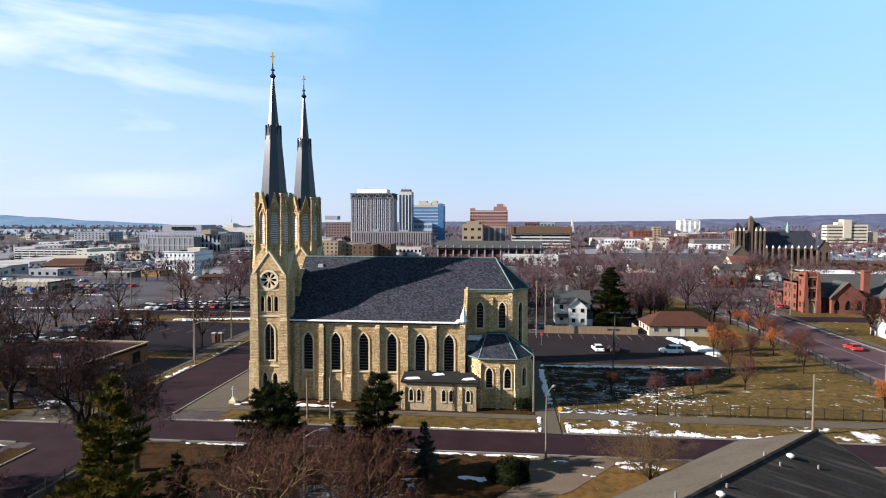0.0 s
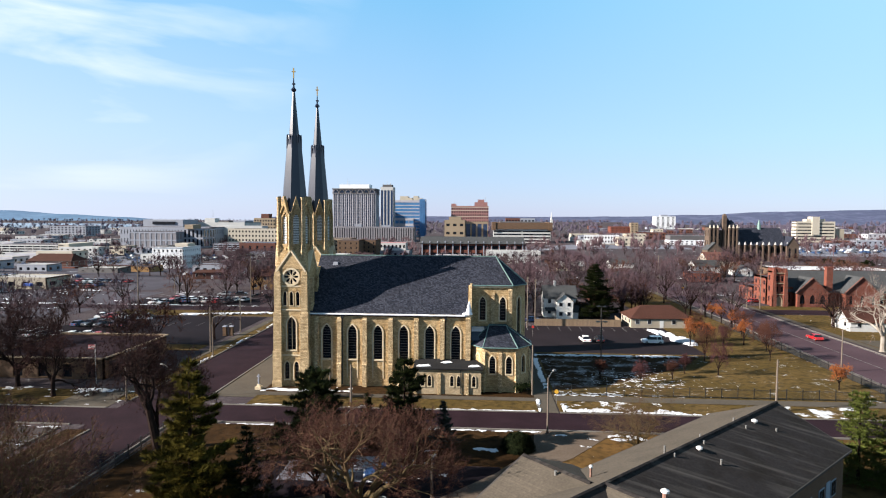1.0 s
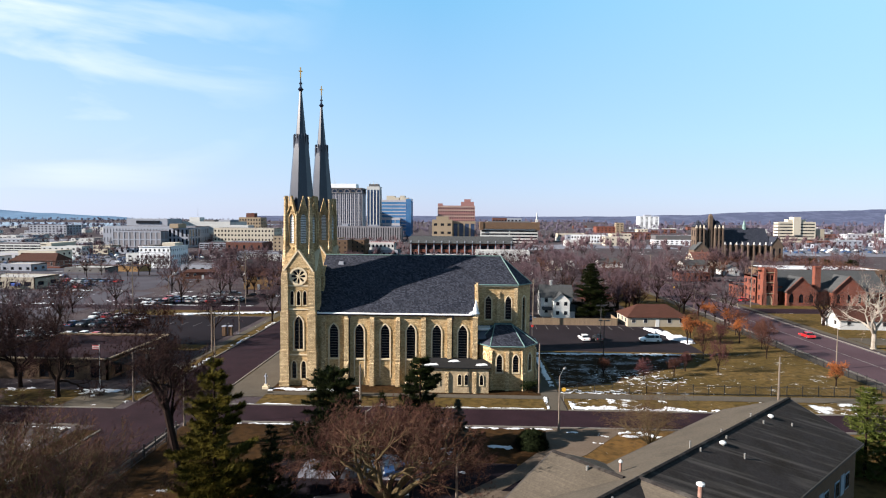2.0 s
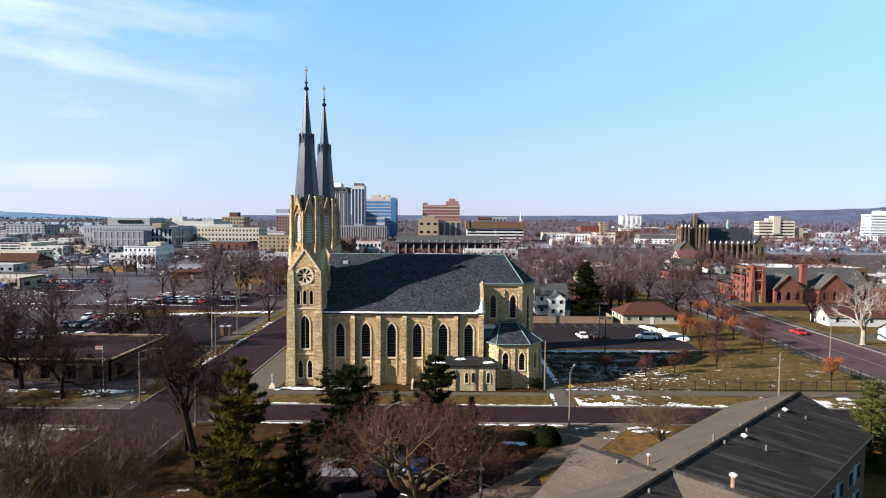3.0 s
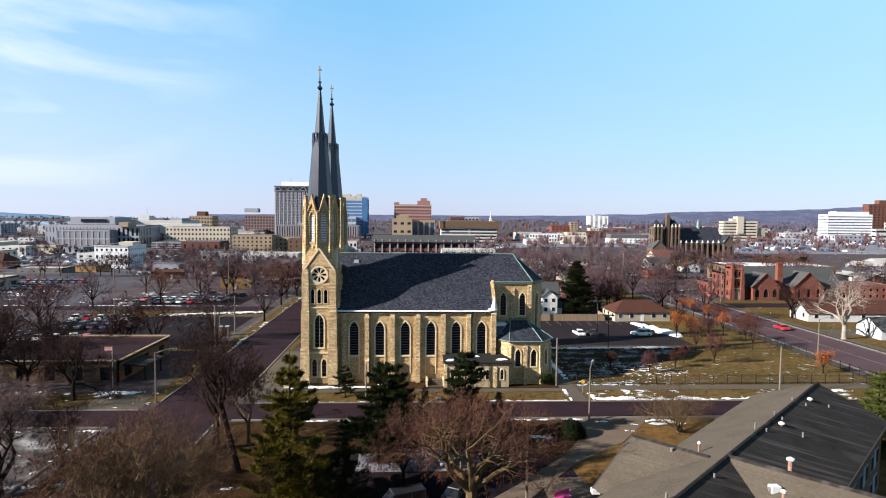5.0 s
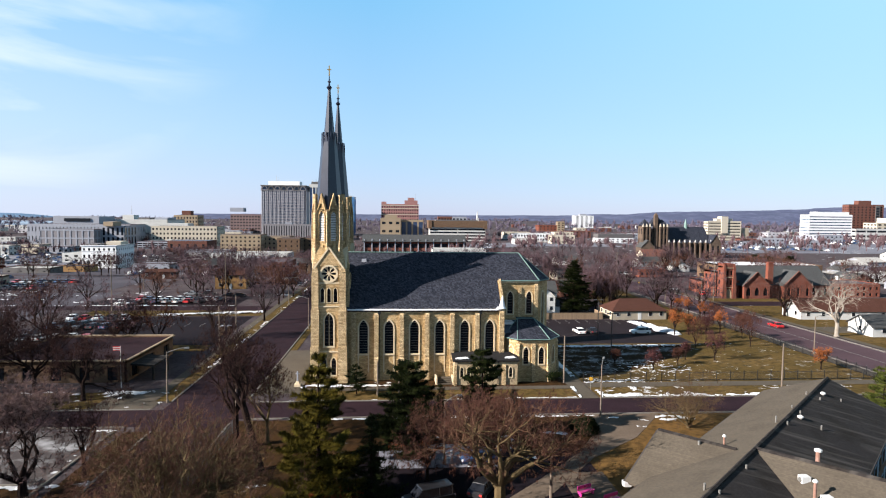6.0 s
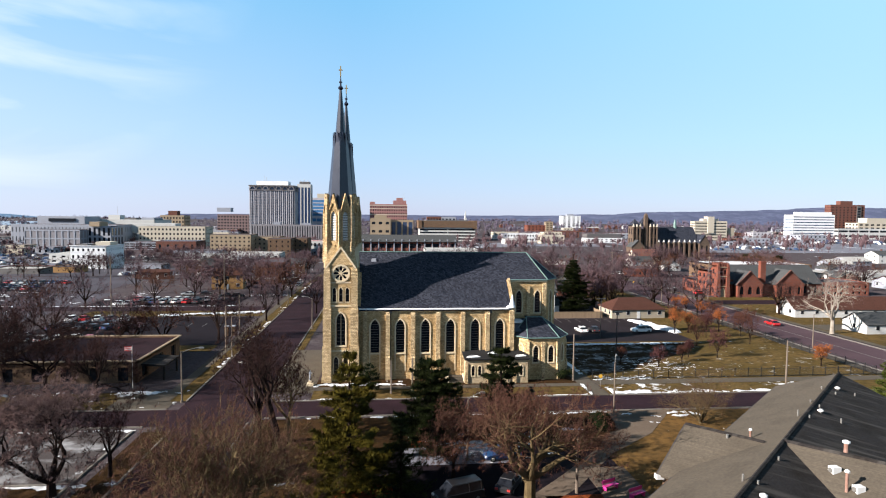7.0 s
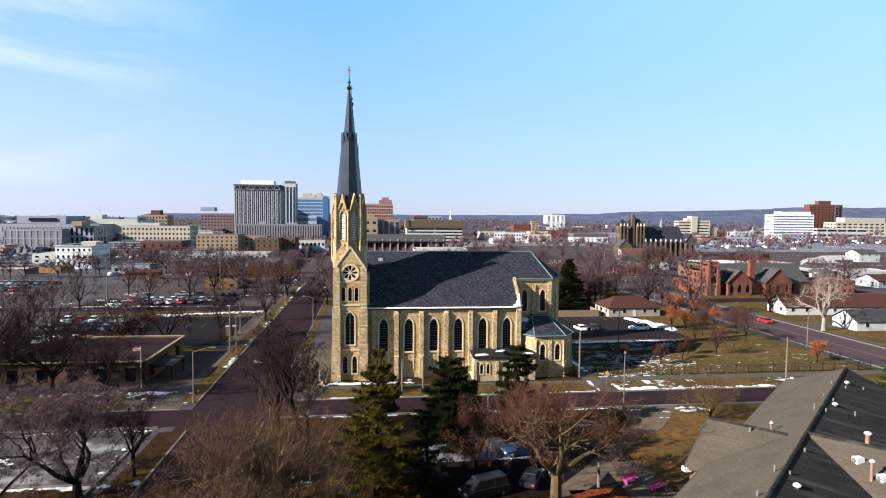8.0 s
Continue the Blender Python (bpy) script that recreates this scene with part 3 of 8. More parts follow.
def plane_map(origin, along):
    """The map of a wall plane: origin, the way along it (seen from outside, to the right); outwards is to the right of it, turned."""
    a = Vector(along).normalized()
    out = Vector((a.y, -a.x, 0))
    m = Matrix.Identity(4)
    for i in range(3):
        m[i][0], m[i][1], m[i][2], m[i][3] = a[i], (0, 0, 1)[i], out[i], origin[i]
    return m


def smooth(t):
    t = min(max(t, 0.0), 1.0)
    return t * t * (3 - 2 * t)


def gz(x, y):
    """The ground's height: level round the cathedral, falling gently towards the river plain in the north-west."""
    return -8.0 * smooth((y - 130) / 220) * smooth((170 - x) / 210)


def drape(x0, x1, y0, y1, lift, name, material, label, kind="structure", category=""):
    """A strip of ground cover that follows the ground."""
    xs = sorted({x0, x1, *[v for v in range(-450, 451, 10) if x0 < v < x1]})
    ys = sorted({y0, y1, *[v for v in range(-150, 521, 10) if y0 < v < y1]})
    verts = [(x, y, gz(x, y) + lift) for y in ys for x in xs]
    w = len(xs)
    faces = [(j * w + i, j * w + i + 1, (j + 1) * w + i + 1, (j + 1) * w + i) for j in range(len(ys) - 1) for i in range(w - 1)]
    return tagged(new(name, raw(name, verts, faces, material)), label, category, "", kind)


# ---- ground, roads, snow ----
gx = [-4800, -3000, -1800, -1100, -700, -550, *range(-450, 451, 10), 550, 700, 1100, 1800, 3000, 4800]
gy = [-1500, -600, -300, -200, *range(-150, 521, 10), 620, 800, 1100, 1600, 2400, 3400, 4800]
gv = [(x, y, gz(x, y)) for y in gy for x in gx]
gw = len(gx)
gf = [(j * gw + i, j * gw + i + 1, (j + 1) * gw + i + 1, (j + 1) * gw + i) for j in range(len(gy) - 1) for i in range(gw - 1)]
tagged(new("ground", raw("ground", gv, gf, SNOWYEARTH)), "brown dormant winter ground with thin grass", "", "", "structure")

drape(-8.0, 300, -18.5, -11.2, 0.04, "road", ASPHALT, "purple-brown worn asphalt street beside the cathedral")
drape(-300, -19.2, -21.0, -14.0, 0.04, "road", ASPHALT, "purple-brown worn asphalt street")
drape(-19.2, -8.0, -150, 420, 0.046, "road", ASPHALT, "long straight brown asphalt street past the towers")
drape(106.0, 122.0, -150, 460, 0.046, "road", AVENUE, "wide brown asphalt avenue with lane lines")
drape(122.0, 420, 86.0, 95.0, 0.04, "road", ASPHALT, "brown asphalt side street")
drape(-400, -19.2, 78.0, 86.0, 0.04, "road", ASPHALT, "brown asphalt side street behind the car park")
drape(-8.0, 106.0, 150.0, 159.0, 0.04, "road", ASPHALT, "brown asphalt cross street among trees")
drape(122.0, 420, 176.0, 185.0, 0.04, "road", ASPHALT, "brown asphalt cross street")
drape(45.6, 84.0, 29.0, 60.4, 0.03, "car_park", WORNLOT, "dark worn asphalt car park behind the cathedral")
drape(-74.0, -25.5, 30.0, 67.0, 0.03, "car_park", LOT, "dark asphalt car park")
drape(-82.0, -36.0, 87.5, 104.0, 0.03, "car_park", LOT, "asphalt car park with a row of cars")
drape(-160.0, -84.0, 60.0, 118.0, 0.03, "car_park", GREYLOT, "grey paved shop forecourt")
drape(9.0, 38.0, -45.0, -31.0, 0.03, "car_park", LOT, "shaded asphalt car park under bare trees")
bm = bmesh.new()
prism(bm, [(26.0, -46.0), (29.0, -45.0), (31.8, -42.6), (38.8, -34.2), (46.8, -27.8), (54.0, -18.6), (43.0, -18.6), (42.4, -25.0), (37.5, -32.5), (31.0, -39.5), (26.0, -44.4)], -0.05, 0.05)
single("driveway", bm, TANPAVING, "tan concrete driveway with tree shadows", "", "structure")
drape(13.0, 26.0, -36.0, -30.8, 0.05, "car_park", PALELOT, "pale concrete parking bays with old snow")
drape(-300.0, -96.0, 196.0, 296.0, 0.06, "car_park", GREYLOT, "broad grey car park with thin snow")
drape(60.0, 240.0, 470.0, 556.0, 0.05, "car_park", PALELOT, "pale asphalt car park among far buildings")
drape(262.0, 620.0, 380.0, 640.0, 0.05, "car_park", PALELOT, "broad pale car park on the far plain")
drape(640.0, 1300.0, 480.0, 740.0, 0.05, "car_park", PALELOT, "broad pale car park on the far plain")
drape(-760.0, -442.0, 420.0, 760.0, 0.05, "car_park", PALELOT, "broad pale yards by the river")
drape(-215.0, -92.0, 124.0, 190.0, 0.06, "car_park", GREYLOT, "grey asphalt car park with thin snow")
drape(-70.0, -22.3, -38.0, -22.6, 0.03, "car_park", SNOWYPAVING, "pale concrete car park with old snow")
drape(-70.0, -22.3, -60.0, -38.3, 0.03, "lawn", SNOWYLITTER, "brown leaf-strewn lawn beyond the concrete")
drape(-440.0, -215.0, 300.0, 418.0, 0.05, "car_park", PALELOT, "broad grey asphalt car park far off")
drape(-7.6, -0.6, -7.0, 24.0, 0.06, "pavement", PAVING, "tan paved forecourt of the cathedral")
drape(-0.6, 44.5, -5.8, -4.0, 0.10, "pavement", PAVING, "concrete pavement along the lawn")
drape(47.5, 104.0, -5.2, -2.6, 0.10, "pavement", PAVING, "pale concrete pavement along the iron fence")
drape(44.4, 47.4, -11.2, 30.0, 0.08, "driveway", PAVING, "concrete lane beside the cathedral")
drape(-23.6, -21.9, -10.0, 300, 0.10, "pavement", PAVING, "concrete pavement along the street")
drape(-30.0, -21.0, -13.5, -4.0, 0.05, "pavement", PAVING, "concrete corner pavement")
drape(103.2, 105.0, -2.0, 150, 0.10, "pavement", PAVING, "concrete pavement along the avenue")
drape(123.6, 125.4, -60, 300, 0.10, "pavement", PAVING, "concrete pavement along the avenue")
drape(126.0, 150.0, 40.0, 48.0, 0.05, "driveway", PAVING, "wide pale concrete driveway")
drape(-0.6, 44.4, -10.9, -5.8, 0.06, "lawn", LAWN, "yellowed winter lawn before the cathedral")
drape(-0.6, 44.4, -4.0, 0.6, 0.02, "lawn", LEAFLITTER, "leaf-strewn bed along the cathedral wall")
drape(47.6, 106.0, -10.9, -5.2, 0.06, "lawn", SNOWYVERGE, "yellowed grass verge with snow")
drape(47.6, 103.0, -2.6, 29.0, 0.03, "lawn", SNOWYLAWN, "yellow-green park lawn with snow patches")
# frosted patch, darkened along the outline of the cathedral's shadow
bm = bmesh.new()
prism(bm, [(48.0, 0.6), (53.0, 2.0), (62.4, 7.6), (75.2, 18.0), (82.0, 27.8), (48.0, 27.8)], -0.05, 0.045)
single("lawn", bm, FROSTSHADELAWN, "frosted lawn with the cathedral's shade in its colour", "", "structure")
drape(84.0, 103.0, 29.0, 86.0, 0.03, "lawn", LAWN, "yellow-green lawn along the avenue")
drape(-21.8, -19.4, -10.0, 300, 0.06, "lawn", LAWN, "grass verge along the street")
drape(-7.8, -6.2, 24.0, 300, 0.06, "lawn", LAWN, "grass verge along the street")
drape(-60.0, -30.0, -13.2, -5.0, 0.05, "lawn", LAWN, "yellow lawn before the low brick building")
drape(-58.0, -25.5, 24.0, 30.0, 0.04, "lawn", LAWN, "grass strip beside the car park")
drape(-74.0, -24.0, 68.0, 77.6, 0.04, "lawn", LAWN, "grass strip with piled snow")
drape(-20.7, -17.4, -58.0, -23.0, 0.07, "lawn", SNOWYLITTER, "brown leaf-strewn verge beside the street")
drape(-7.2, 30.0, -52.0, -19.2, 0.02, "lawn", SNOWYLITTER, "brown leaf-strewn lawn under bare trees")
# darker turf laid here to stand in for shade on the grass
drape(30.2, 43.0, -30.9, -19.2, 0.024, "lawn", LEAFLITTER, "grass beside the round bush, its shade in the colour")
drape(38.0, 110.0, -50.0, -19.0, 0.015, "lawn", GOLDGRASS, "brown leaf-strewn lawn round the apartment house")
drape(125.4, 220.0, -60.0, 85.5, 0.03, "lawn", LAWN, "yellow winter lawn by the avenue")
drape(125.4, 200.0, 95.5, 104.0, 0.03, "lawn", LAWN, "yellow lawn before the brick church")
drape(84.0, 103.0, 86.0, 148.0, 0.03, "lawn", LAWN, "yellow lawn along the avenue")


def kerb(x0, x1, y0, y1):
    bm = bmesh.new()
    box(bm, x0, x1, y0, y1, -0.05, 0.17)
    single("kerb", bm, KERB, "raised pale concrete kerb", "", "structure")


for a in ((-6.0, 44.2, -11.2, -10.95), (47.6, 105.8, -11.2, -10.95), (-6.0, 105.8, -18.75, -18.5), (-120, -21.0, -14.0, -13.75), (-120, -21.5, -21.25, -21.0),
          (-19.45, -19.2, -10.0, 77.5), (-8.0, -7.75, -8.5, 120), (-8.0, -7.75, -120, -20.5), (-17.45, -17.2, -120, -23.0),
          (105.75, 106.0, -9.0, 120), (122.0, 122.25, -120, 85.5), (122.0, 122.25, 96, 120), (-22.3, -22.05, -60, -22.6), (-70, -22.3, -38.3, -38.0)):
    kerb(*a)

# painted lines on the avenue and in the car park
bm = bmesh.new()
for x in (114.0,):
    for i in range(60):
        y = -140 + i * 9
        if y < 120:
            box(bm, x - 0.07, x + 0.07, y, y + (9 if x == 114.0 else 4), 0.05, 0.056)
for x in (106.5, 121.5):
    box(bm, x - 0.08, x + 0.08, -140, 118, 0.05, 0.056)
single("road_marking", bm, LINE, "worn white lane lines on the avenue", "", "structure")
bm = bmesh.new()
for i in range(12):
    box(bm, 48 + i * 2.8, 48.1 + i * 2.8, 54.5, 59.6, 0.034, 0.040)
for i in range(10):
    box(bm, -66 + i * 3.8, -65.9 + i * 3.8, 52, 57, 0.034, 0.040)
single("road_marking", bm, LINE, "faded white parking bay lines", "", "structure")


def snow(blobs, label, seed, thick=0.10):
    """Old snow: low domes with ragged edges."""
    rnd = random.Random(seed)
    verts, faces = [], []
    for cx, cy, rx, ry in blobs:
        n = 40
        o, b = rnd.uniform(0, 99), len(verts)
        z = gz(cx, cy)
        ring = []
        for k, (f, h) in enumerate(((1.0, 0.0), (0.86, 0.75), (0.5, 1.0))):
            for i in range(n):
                a = 2 * math.pi * i / n
                q = 1 + 0.8 * noise.noise((math.cos(a) * 1.3 + o, math.sin(a) * 1.3, o)) + 0.45 * noise.noise((math.cos(a) * 4 + o, math.sin(a) * 4, 3))
                verts.append((cx + rx * f * q * math.cos(a), cy + ry * f * q * math.sin(a), z + 0.06 + h * thick * rnd.uniform(0.8, 1.1)))
        verts.append((cx, cy, z + 0.06 + thick))
        for k in range(2):
            for i in range(n):
                j = (i + 1) % n
                faces.append((b + k * n + i, b + k * n + j, b + (k + 1) * n + j, b + (k + 1) * n + i))
        for i in range(n):
            faces.append((b + 2 * n + i, b + 2 * n + (i + 1) % n, b + 3 * n))
    return tagged(new("snow", raw("snow", verts, faces, SNOW)), label, "snow", "", "stuff")


def snow_field(label, seed, x0, x1, y0, y1, cell, cover, thick=0.10, lift=0.06, grain=1.0):
    """Ragged old snow over a stretch of ground: it lies where a broken noise, raised or lowered by cover(x, y), runs high."""
    nx, ny = int((x1 - x0) / cell), int((y1 - y0) / cell)
    val, verts, index, faces = [], [], {}, []
    for j in range(ny + 1):
        for i in range(nx + 1):
            x, y = x0 + i * cell, y0 + j * cell
            p = Vector((x * 0.55 / grain, y * 0.9 / grain, seed * 7.3))
            f = noise.noise(p) + 0.55 * noise.noise(p * 2.7) + 0.35 * noise.noise(p * 7.1) + cover(x, y)
            val.append(f)

    def vert(i, j):
        k = j * (nx + 1) + i
        if k not in index:
            x, y = x0 + i * cell, y0 + j * cell
            h = min(max(val[k], -0.25), 0.5) / 0.5
            index[k] = len(verts)
            verts.append((x + 0.3 * cell * noise.noise((x * 3, y * 3, 1)), y + 0.3 * cell * noise.noise((x * 3, y * 3, 8)), gz(x, y) + lift + thick * h))
        return index[k]

    for j in range(ny):
        for i in range(nx):
            ks = [(i, j), (i + 1, j), (i + 1, j + 1), (i, j + 1)]
            on = [q for q in ks if val[q[1] * (nx + 1) + q[0]] > 0]
            if len(on) >= 3:
                faces.append(tuple(vert(*q) for q in (ks if len(on) == 4 else on)))
    return tagged(new("snow", raw("snow", verts, faces, SNOW)), label, "snow", "", "stuff")


def ramp(v, a, b):
    return smooth((v - a) / (b - a))


snow_field("ragged bank of old snow along the verge kerb", 1, 48.5, 105.0, -10.9, -5.3, 0.16, lambda x, y: -0.75 + 1.05 * ramp(y, -8.3, -10.3) * (1 - 0.55 * ramp(x, 70, 84)) + 0.45 * ramp(x, 64, 54) - 0.2 * ramp(x, 76, 84) + 0.75 * ramp(abs(x - 63.2), 1.1, 0.3), 0.16)
snow_field("thin melting snow over the shaded park grass", 2, 47.8, 84.0, -2.4, 23.5, 0.18, lambda x, y: -0.62 + 0.75 * ramp(y, 1.2, -1.6) * ramp(x, 66, 56) + 0.42 * ramp(math.hypot((x - 64) / 13, (y - 7) / 8), 1.1, 0.3) - 0.25 * ramp(x, 74, 84), 0.05, 0.045, 0.42)
snow_field("long ploughed bank of snow along the car park", 3, 47.0, 80.5, 23.6, 27.8, 0.2, lambda x, y: -0.9 + 1.5 * ramp(abs(y - 25.5 - 0.02 * (x - 50)), 1.0, 0.35) - 0.8 * ramp(x, 76, 80), 0.32)
snow_field("ploughed snow beside the cathedral lane", 4, 43.0, 49.5, -10.8, 23.0, 0.16, lambda x, y: -0.9 + 1.25 * ramp(abs(x - 46.9), 0.9, 0.3) * ramp(y, -2, 2) + 1.3 * ramp(abs(x - 44.6 - 0.06 * (y + 10)), 0.55, 0.15) * ramp(y, -3.5, -5.5) + 1.2 * ramp(abs(x - 48.6), 0.9, 0.3) * ramp(y, -5, -7), 0.16)
snow_field("thin broken line of snow along the kerb", 5, -2.0, 44.0, -10.95, -9.7, 0.14, lambda x, y: -0.75 + 1.15 * ramp(y, -10.1, -10.7) * (0.55 + 0.45 * ramp(x, 10, 2) + 0.45 * ramp(x, 24, 32)), 0.08)
snow_field("snow lying along the foot of the cathedral wall", 6, -1.0, 34.0, -4.0, -0.6, 0.15, lambda x, y: -0.72 + 1.0 * ramp(abs(y + 2.6), 1.3, 0.4) * ramp(x, 18, 10) + 0.35 * ramp(y, -1.8, -0.9), 0.07, 0.035)
snow_field("thin broken line of snow along the kerb", 7, 0.0, 44.0, -19.7, -18.8, 0.14, lambda x, y: -0.5 + 0.75 * ramp(abs(y + 19.2), 0.5, 0.1), 0.05, 0.05)
snow_field("bank of ploughed snow at the car park edge", 9, -52.0, -24.0, 66.6, 75.0, 0.25, lambda x, y: -0.9 + 1.7 * ramp(abs(y - 68.9 - 0.2 * (x + 47)), 1.7, 0.6), 0.5)
snow_field("melting snow over the concrete car park", 11, -48.0, -20.0, -50.0, -21.0, 0.2, lambda x, y: -0.70 + 0.45 * ramp(math.hypot((x + 35) / 4, (y + 31) / 4), 1.2, 0.4) + 0.75 * ramp(abs(y + 38.6), 0.7, 0.2) + 0.6 * ramp(abs(y + 22.3), 0.6, 0.2) + 0.5 * ramp(abs(x + 22.8), 0.6, 0.2), 0.04, 0.05, 1.6)
snow_field("shaded patches of old snow by the car park", 12, 14.0, 32.0, -36.0, -26.5, 0.16, lambda x, y: -0.5 + 0.75 * ramp(math.hypot((x - 22) / 7, (y + 31) / 3.2), 1.1, 0.3), 0.1, 0.05)
snow_field("patches of old snow beside the driveway", 13, 34.0, 62.0, -27.5, -19.0, 0.16, lambda x, y: -0.7 + 0.9 * ramp(math.hypot((x - 36.5) / 2.4, (y + 25.8) / 0.9), 1.2, 0.4) + 0.8 * ramp(math.hypot((x - 54.5) / 5, (y + 20.6) / 1.8), 1.2, 0.4) + 0.8 * ramp(math.hypot((x - 46.6) / 1.6, (y + 20.3) / 0.5), 1.2, 0.4), 0.08, 0.04)
snow_field("snow lying round the low brick building", 14, -50.0, -20.5, -13.0, -4.0, 0.18, lambda x, y: -0.62 + 0.55 * ramp(abs(y + 5.2), 1.2, 0.3) + 0.5 * ramp(math.hypot((x + 28) / 4, (y + 6) / 2.5), 1.2, 0.4), 0.06, 0.05)
snow_field("snow lying on the grass verge of the street", 10, -24.4, -18.9, 10.0, 150.0, 0.25, lambda x, y: -0.75 + 1.1 * ramp(abs(x + 19.9), 0.8, 0.3) * (0.35 + 0.65 * ramp(noise.noise((0, y * 0.05, 3)), -0.1, 0.25)), 0.10, 0.10)
snow_field("thin snow over the far verges and forecourts", 15, -150.0, -26.0, 74.0, 122.0, 0.5, lambda x, y: -0.70 + 0.75 * ramp(abs(y - 86.9), 0.9, 0.3) + 0.3 * ramp(x, -80, -120), 0.08, 0.08, 3.0)
snow_field("melting snow on the yards behind the avenue", 16, 34.0, 104.0, 62.0, 148.0, 0.5, lambda x, y: -0.74, 0.08, 0.06, 3.0)
snow_field("scattered snow on the yards across the avenue", 17, 123.0, 215.0, 28.0, 104.0, 0.5, lambda x, y: -0.80, 0.08, 0.06, 2.6)
snow([(82.6, 48.0, 1.6, 5.2), (84.2, 43.0, 2.2, 3.2), (80.8, 53.0, 1.5, 3.0), (84.5, 39.5, 1.4, 1.6)], "pile of ploughed snow beside the car park", 6, 0.5)
snow([(-66 + 2.0 * k, 61.5, 1.6, 0.9) for k in range(5)], "heaps of dirty snow by parked cars", 16, 0.5)


# ---- the cathedral ----
cathedral = thing("cathedral", "twin-spired tan limestone Gothic cathedral with dark slate roof", "cathedral", (3.05, 3.0, 0))


def octagon(cx, cy, apothem):
    r = apothem / math.cos(math.pi / 8)
    return [(cx + r * math.cos(k * math.pi / 4), cy + r * math.sin(k * math.pi / 4)) for k in range(8)]


def tower(cx, cy):
    hx, h, cs = 2.72, 3.2, cx + 0.3  # half width, half depth and middle of the shaft
    # shaft with its openings towards the south; the other sides are closed
    bm = bmesh.new()
    south = plane_map((cs - hx, cy - h, 0), (1, 0, 0))
    low = [lancet(hx - 0.82, 0.8, 1.2, 4.3), lancet(hx + 0.82, 0.8, 1.2, 4.3)]
    mid = [lancet(hx, 1.5, 6.3, 12.0)]
    three = [lancet(hx + u, 0.62, 13.9, 16.4) for u in (-1.1, 0, 1.1)]
    rose = [round_opening(hx, 18.85, 1.25)]
    for v0, v1, ops in ((0, 5.2, low), (5.2, 13.0, mid), (13.0, 17.1, three), (17.1, 20.3, rose)):
        wall_face(bm, south, 0, 2 * hx, v0, v1, ops, 0.5)
    for o, a, w in (((cs + hx, cy - h, 0), (0, 1, 0), h), ((cs + hx, cy + h, 0), (-1, 0, 0), hx), ((cs - hx, cy + h, 0), (0, -1, 0), h)):
        wall_face(bm, plane_map(o, a), 0, 2 * w, 0, 20.3, [], 0.5)
    prism(bm, [(cs - hx, cy - h), (cs + hx, cy - h), (cs + hx, cy + h), (cs - hx, cy + h)], 20.3, 25.2, 0.60, (cx, cy))
    part("tower", bm, WALLSTONE, cathedral, "square tan stone tower")
    for o in low:
        church_window(cathedral, south, o, 5, False, 0.35, 0.16)
    church_window(cathedral, south, mid[0], 9, True, 0.35, 0.24)
    for o in three:
        church_window(cathedral, south, o, 2, False, 0.4, 0.1)
    bm = bmesh.new()
    outline_band(bm, south, rose[0], 0.32, -0.05, 0.14)
    win = part("rose_window", bm, DRESSED, cathedral, "round rose window with eight petals")
    bm = bmesh.new()
    filled(bm, south, rose[0], -0.3)
    part("glass", bm, GLASS, win)
    bm = bmesh.new()
    for k in range(8):
        a = math.pi * (k + 0.5) / 4
        R = south @ Matrix.Translation((hx, 18.85, 0)) @ Matrix.Rotation(a, 4, "Z")
        c = [[bm.verts.new(R @ Vector((u, v, w))) for u, v in ((0.15, -0.06), (0.7, -0.07), (1.3, -0.34), (1.3, 0.34), (0.7, 0.07), (0.15, 0.06))] for w in (-0.28, -0.05)]
        bm.faces.new(c[1])
        for i in range(6):
            j = (i + 1) % 6
            bm.faces.new((c[0][i], c[0][j], c[1][j], c[1][i]))
    hub = round_opening(hx, 18.85, 0.24)
    filled(bm, south, hub, -0.02)
    part("tracery", bm, DRESSED, win)
    # string courses
    for z, p in ((5.25, 0.12), (13.1, 0.14), (17.15, 0.08)):
        bm = bmesh.new()
        box(bm, cs - hx - p, cs + hx + p, cy - h - p, cy + h + p, z, z + 0.22)
        part("string_course", bm, DRESSED, cathedral)
    # clasping corner buttresses in four stages, each drawn in under a weathering
    for sx in (-1, 1):
        for sy in (-1, 1):
            bm = bmesh.new()
            for z0, z1, ox, ix, oy in ((0, 1.2, 3.24, 1.55, 3.98), (1.2, 6.4, 3.14, 1.6, 3.85), (6.4, 12.9, 3.02, 1.65, 3.72), (12.9, 19.2, 2.90, 1.75, 3.58)):
                xs, ys = sorted((cs + sx * ix, cs + sx * ox)), sorted((cy + sy * 2.25, cy + sy * oy))
                box(bm, *xs, *ys, z0, z1 - 0.35)
                box(bm, *xs, *ys, z1 - 0.35, z1, 0.86)
            xs, ys = sorted((cs + sx * 1.75, cs + sx * 2.90)), sorted((cy + sy * 2.3, cy + sy * 3.58))
            box(bm, *xs, *ys, 19.2, 21.2, 0.08)
            part("corner_buttress", bm, STONE, cathedral)
    # piers standing out from the east face, behind the corners
    for y0 in (cy - 2.1, cy + 1.0):
        bm = bmesh.new()
        for z0, z1, d in ((0, 6.4, 1.25), (6.4, 12.9, 0.95), (12.9, 18.6, 0.65)):
            box(bm, cs + hx - 0.2, cs + hx + d, y0, y0 + 1.1, z0, z1 - 0.35)
            box(bm, cs + hx - 0.2, cs + hx + d, y0, y0 + 1.1, z1 - 0.35, z1, 0.8)
        part("side_buttress", bm, STONE, cathedral)
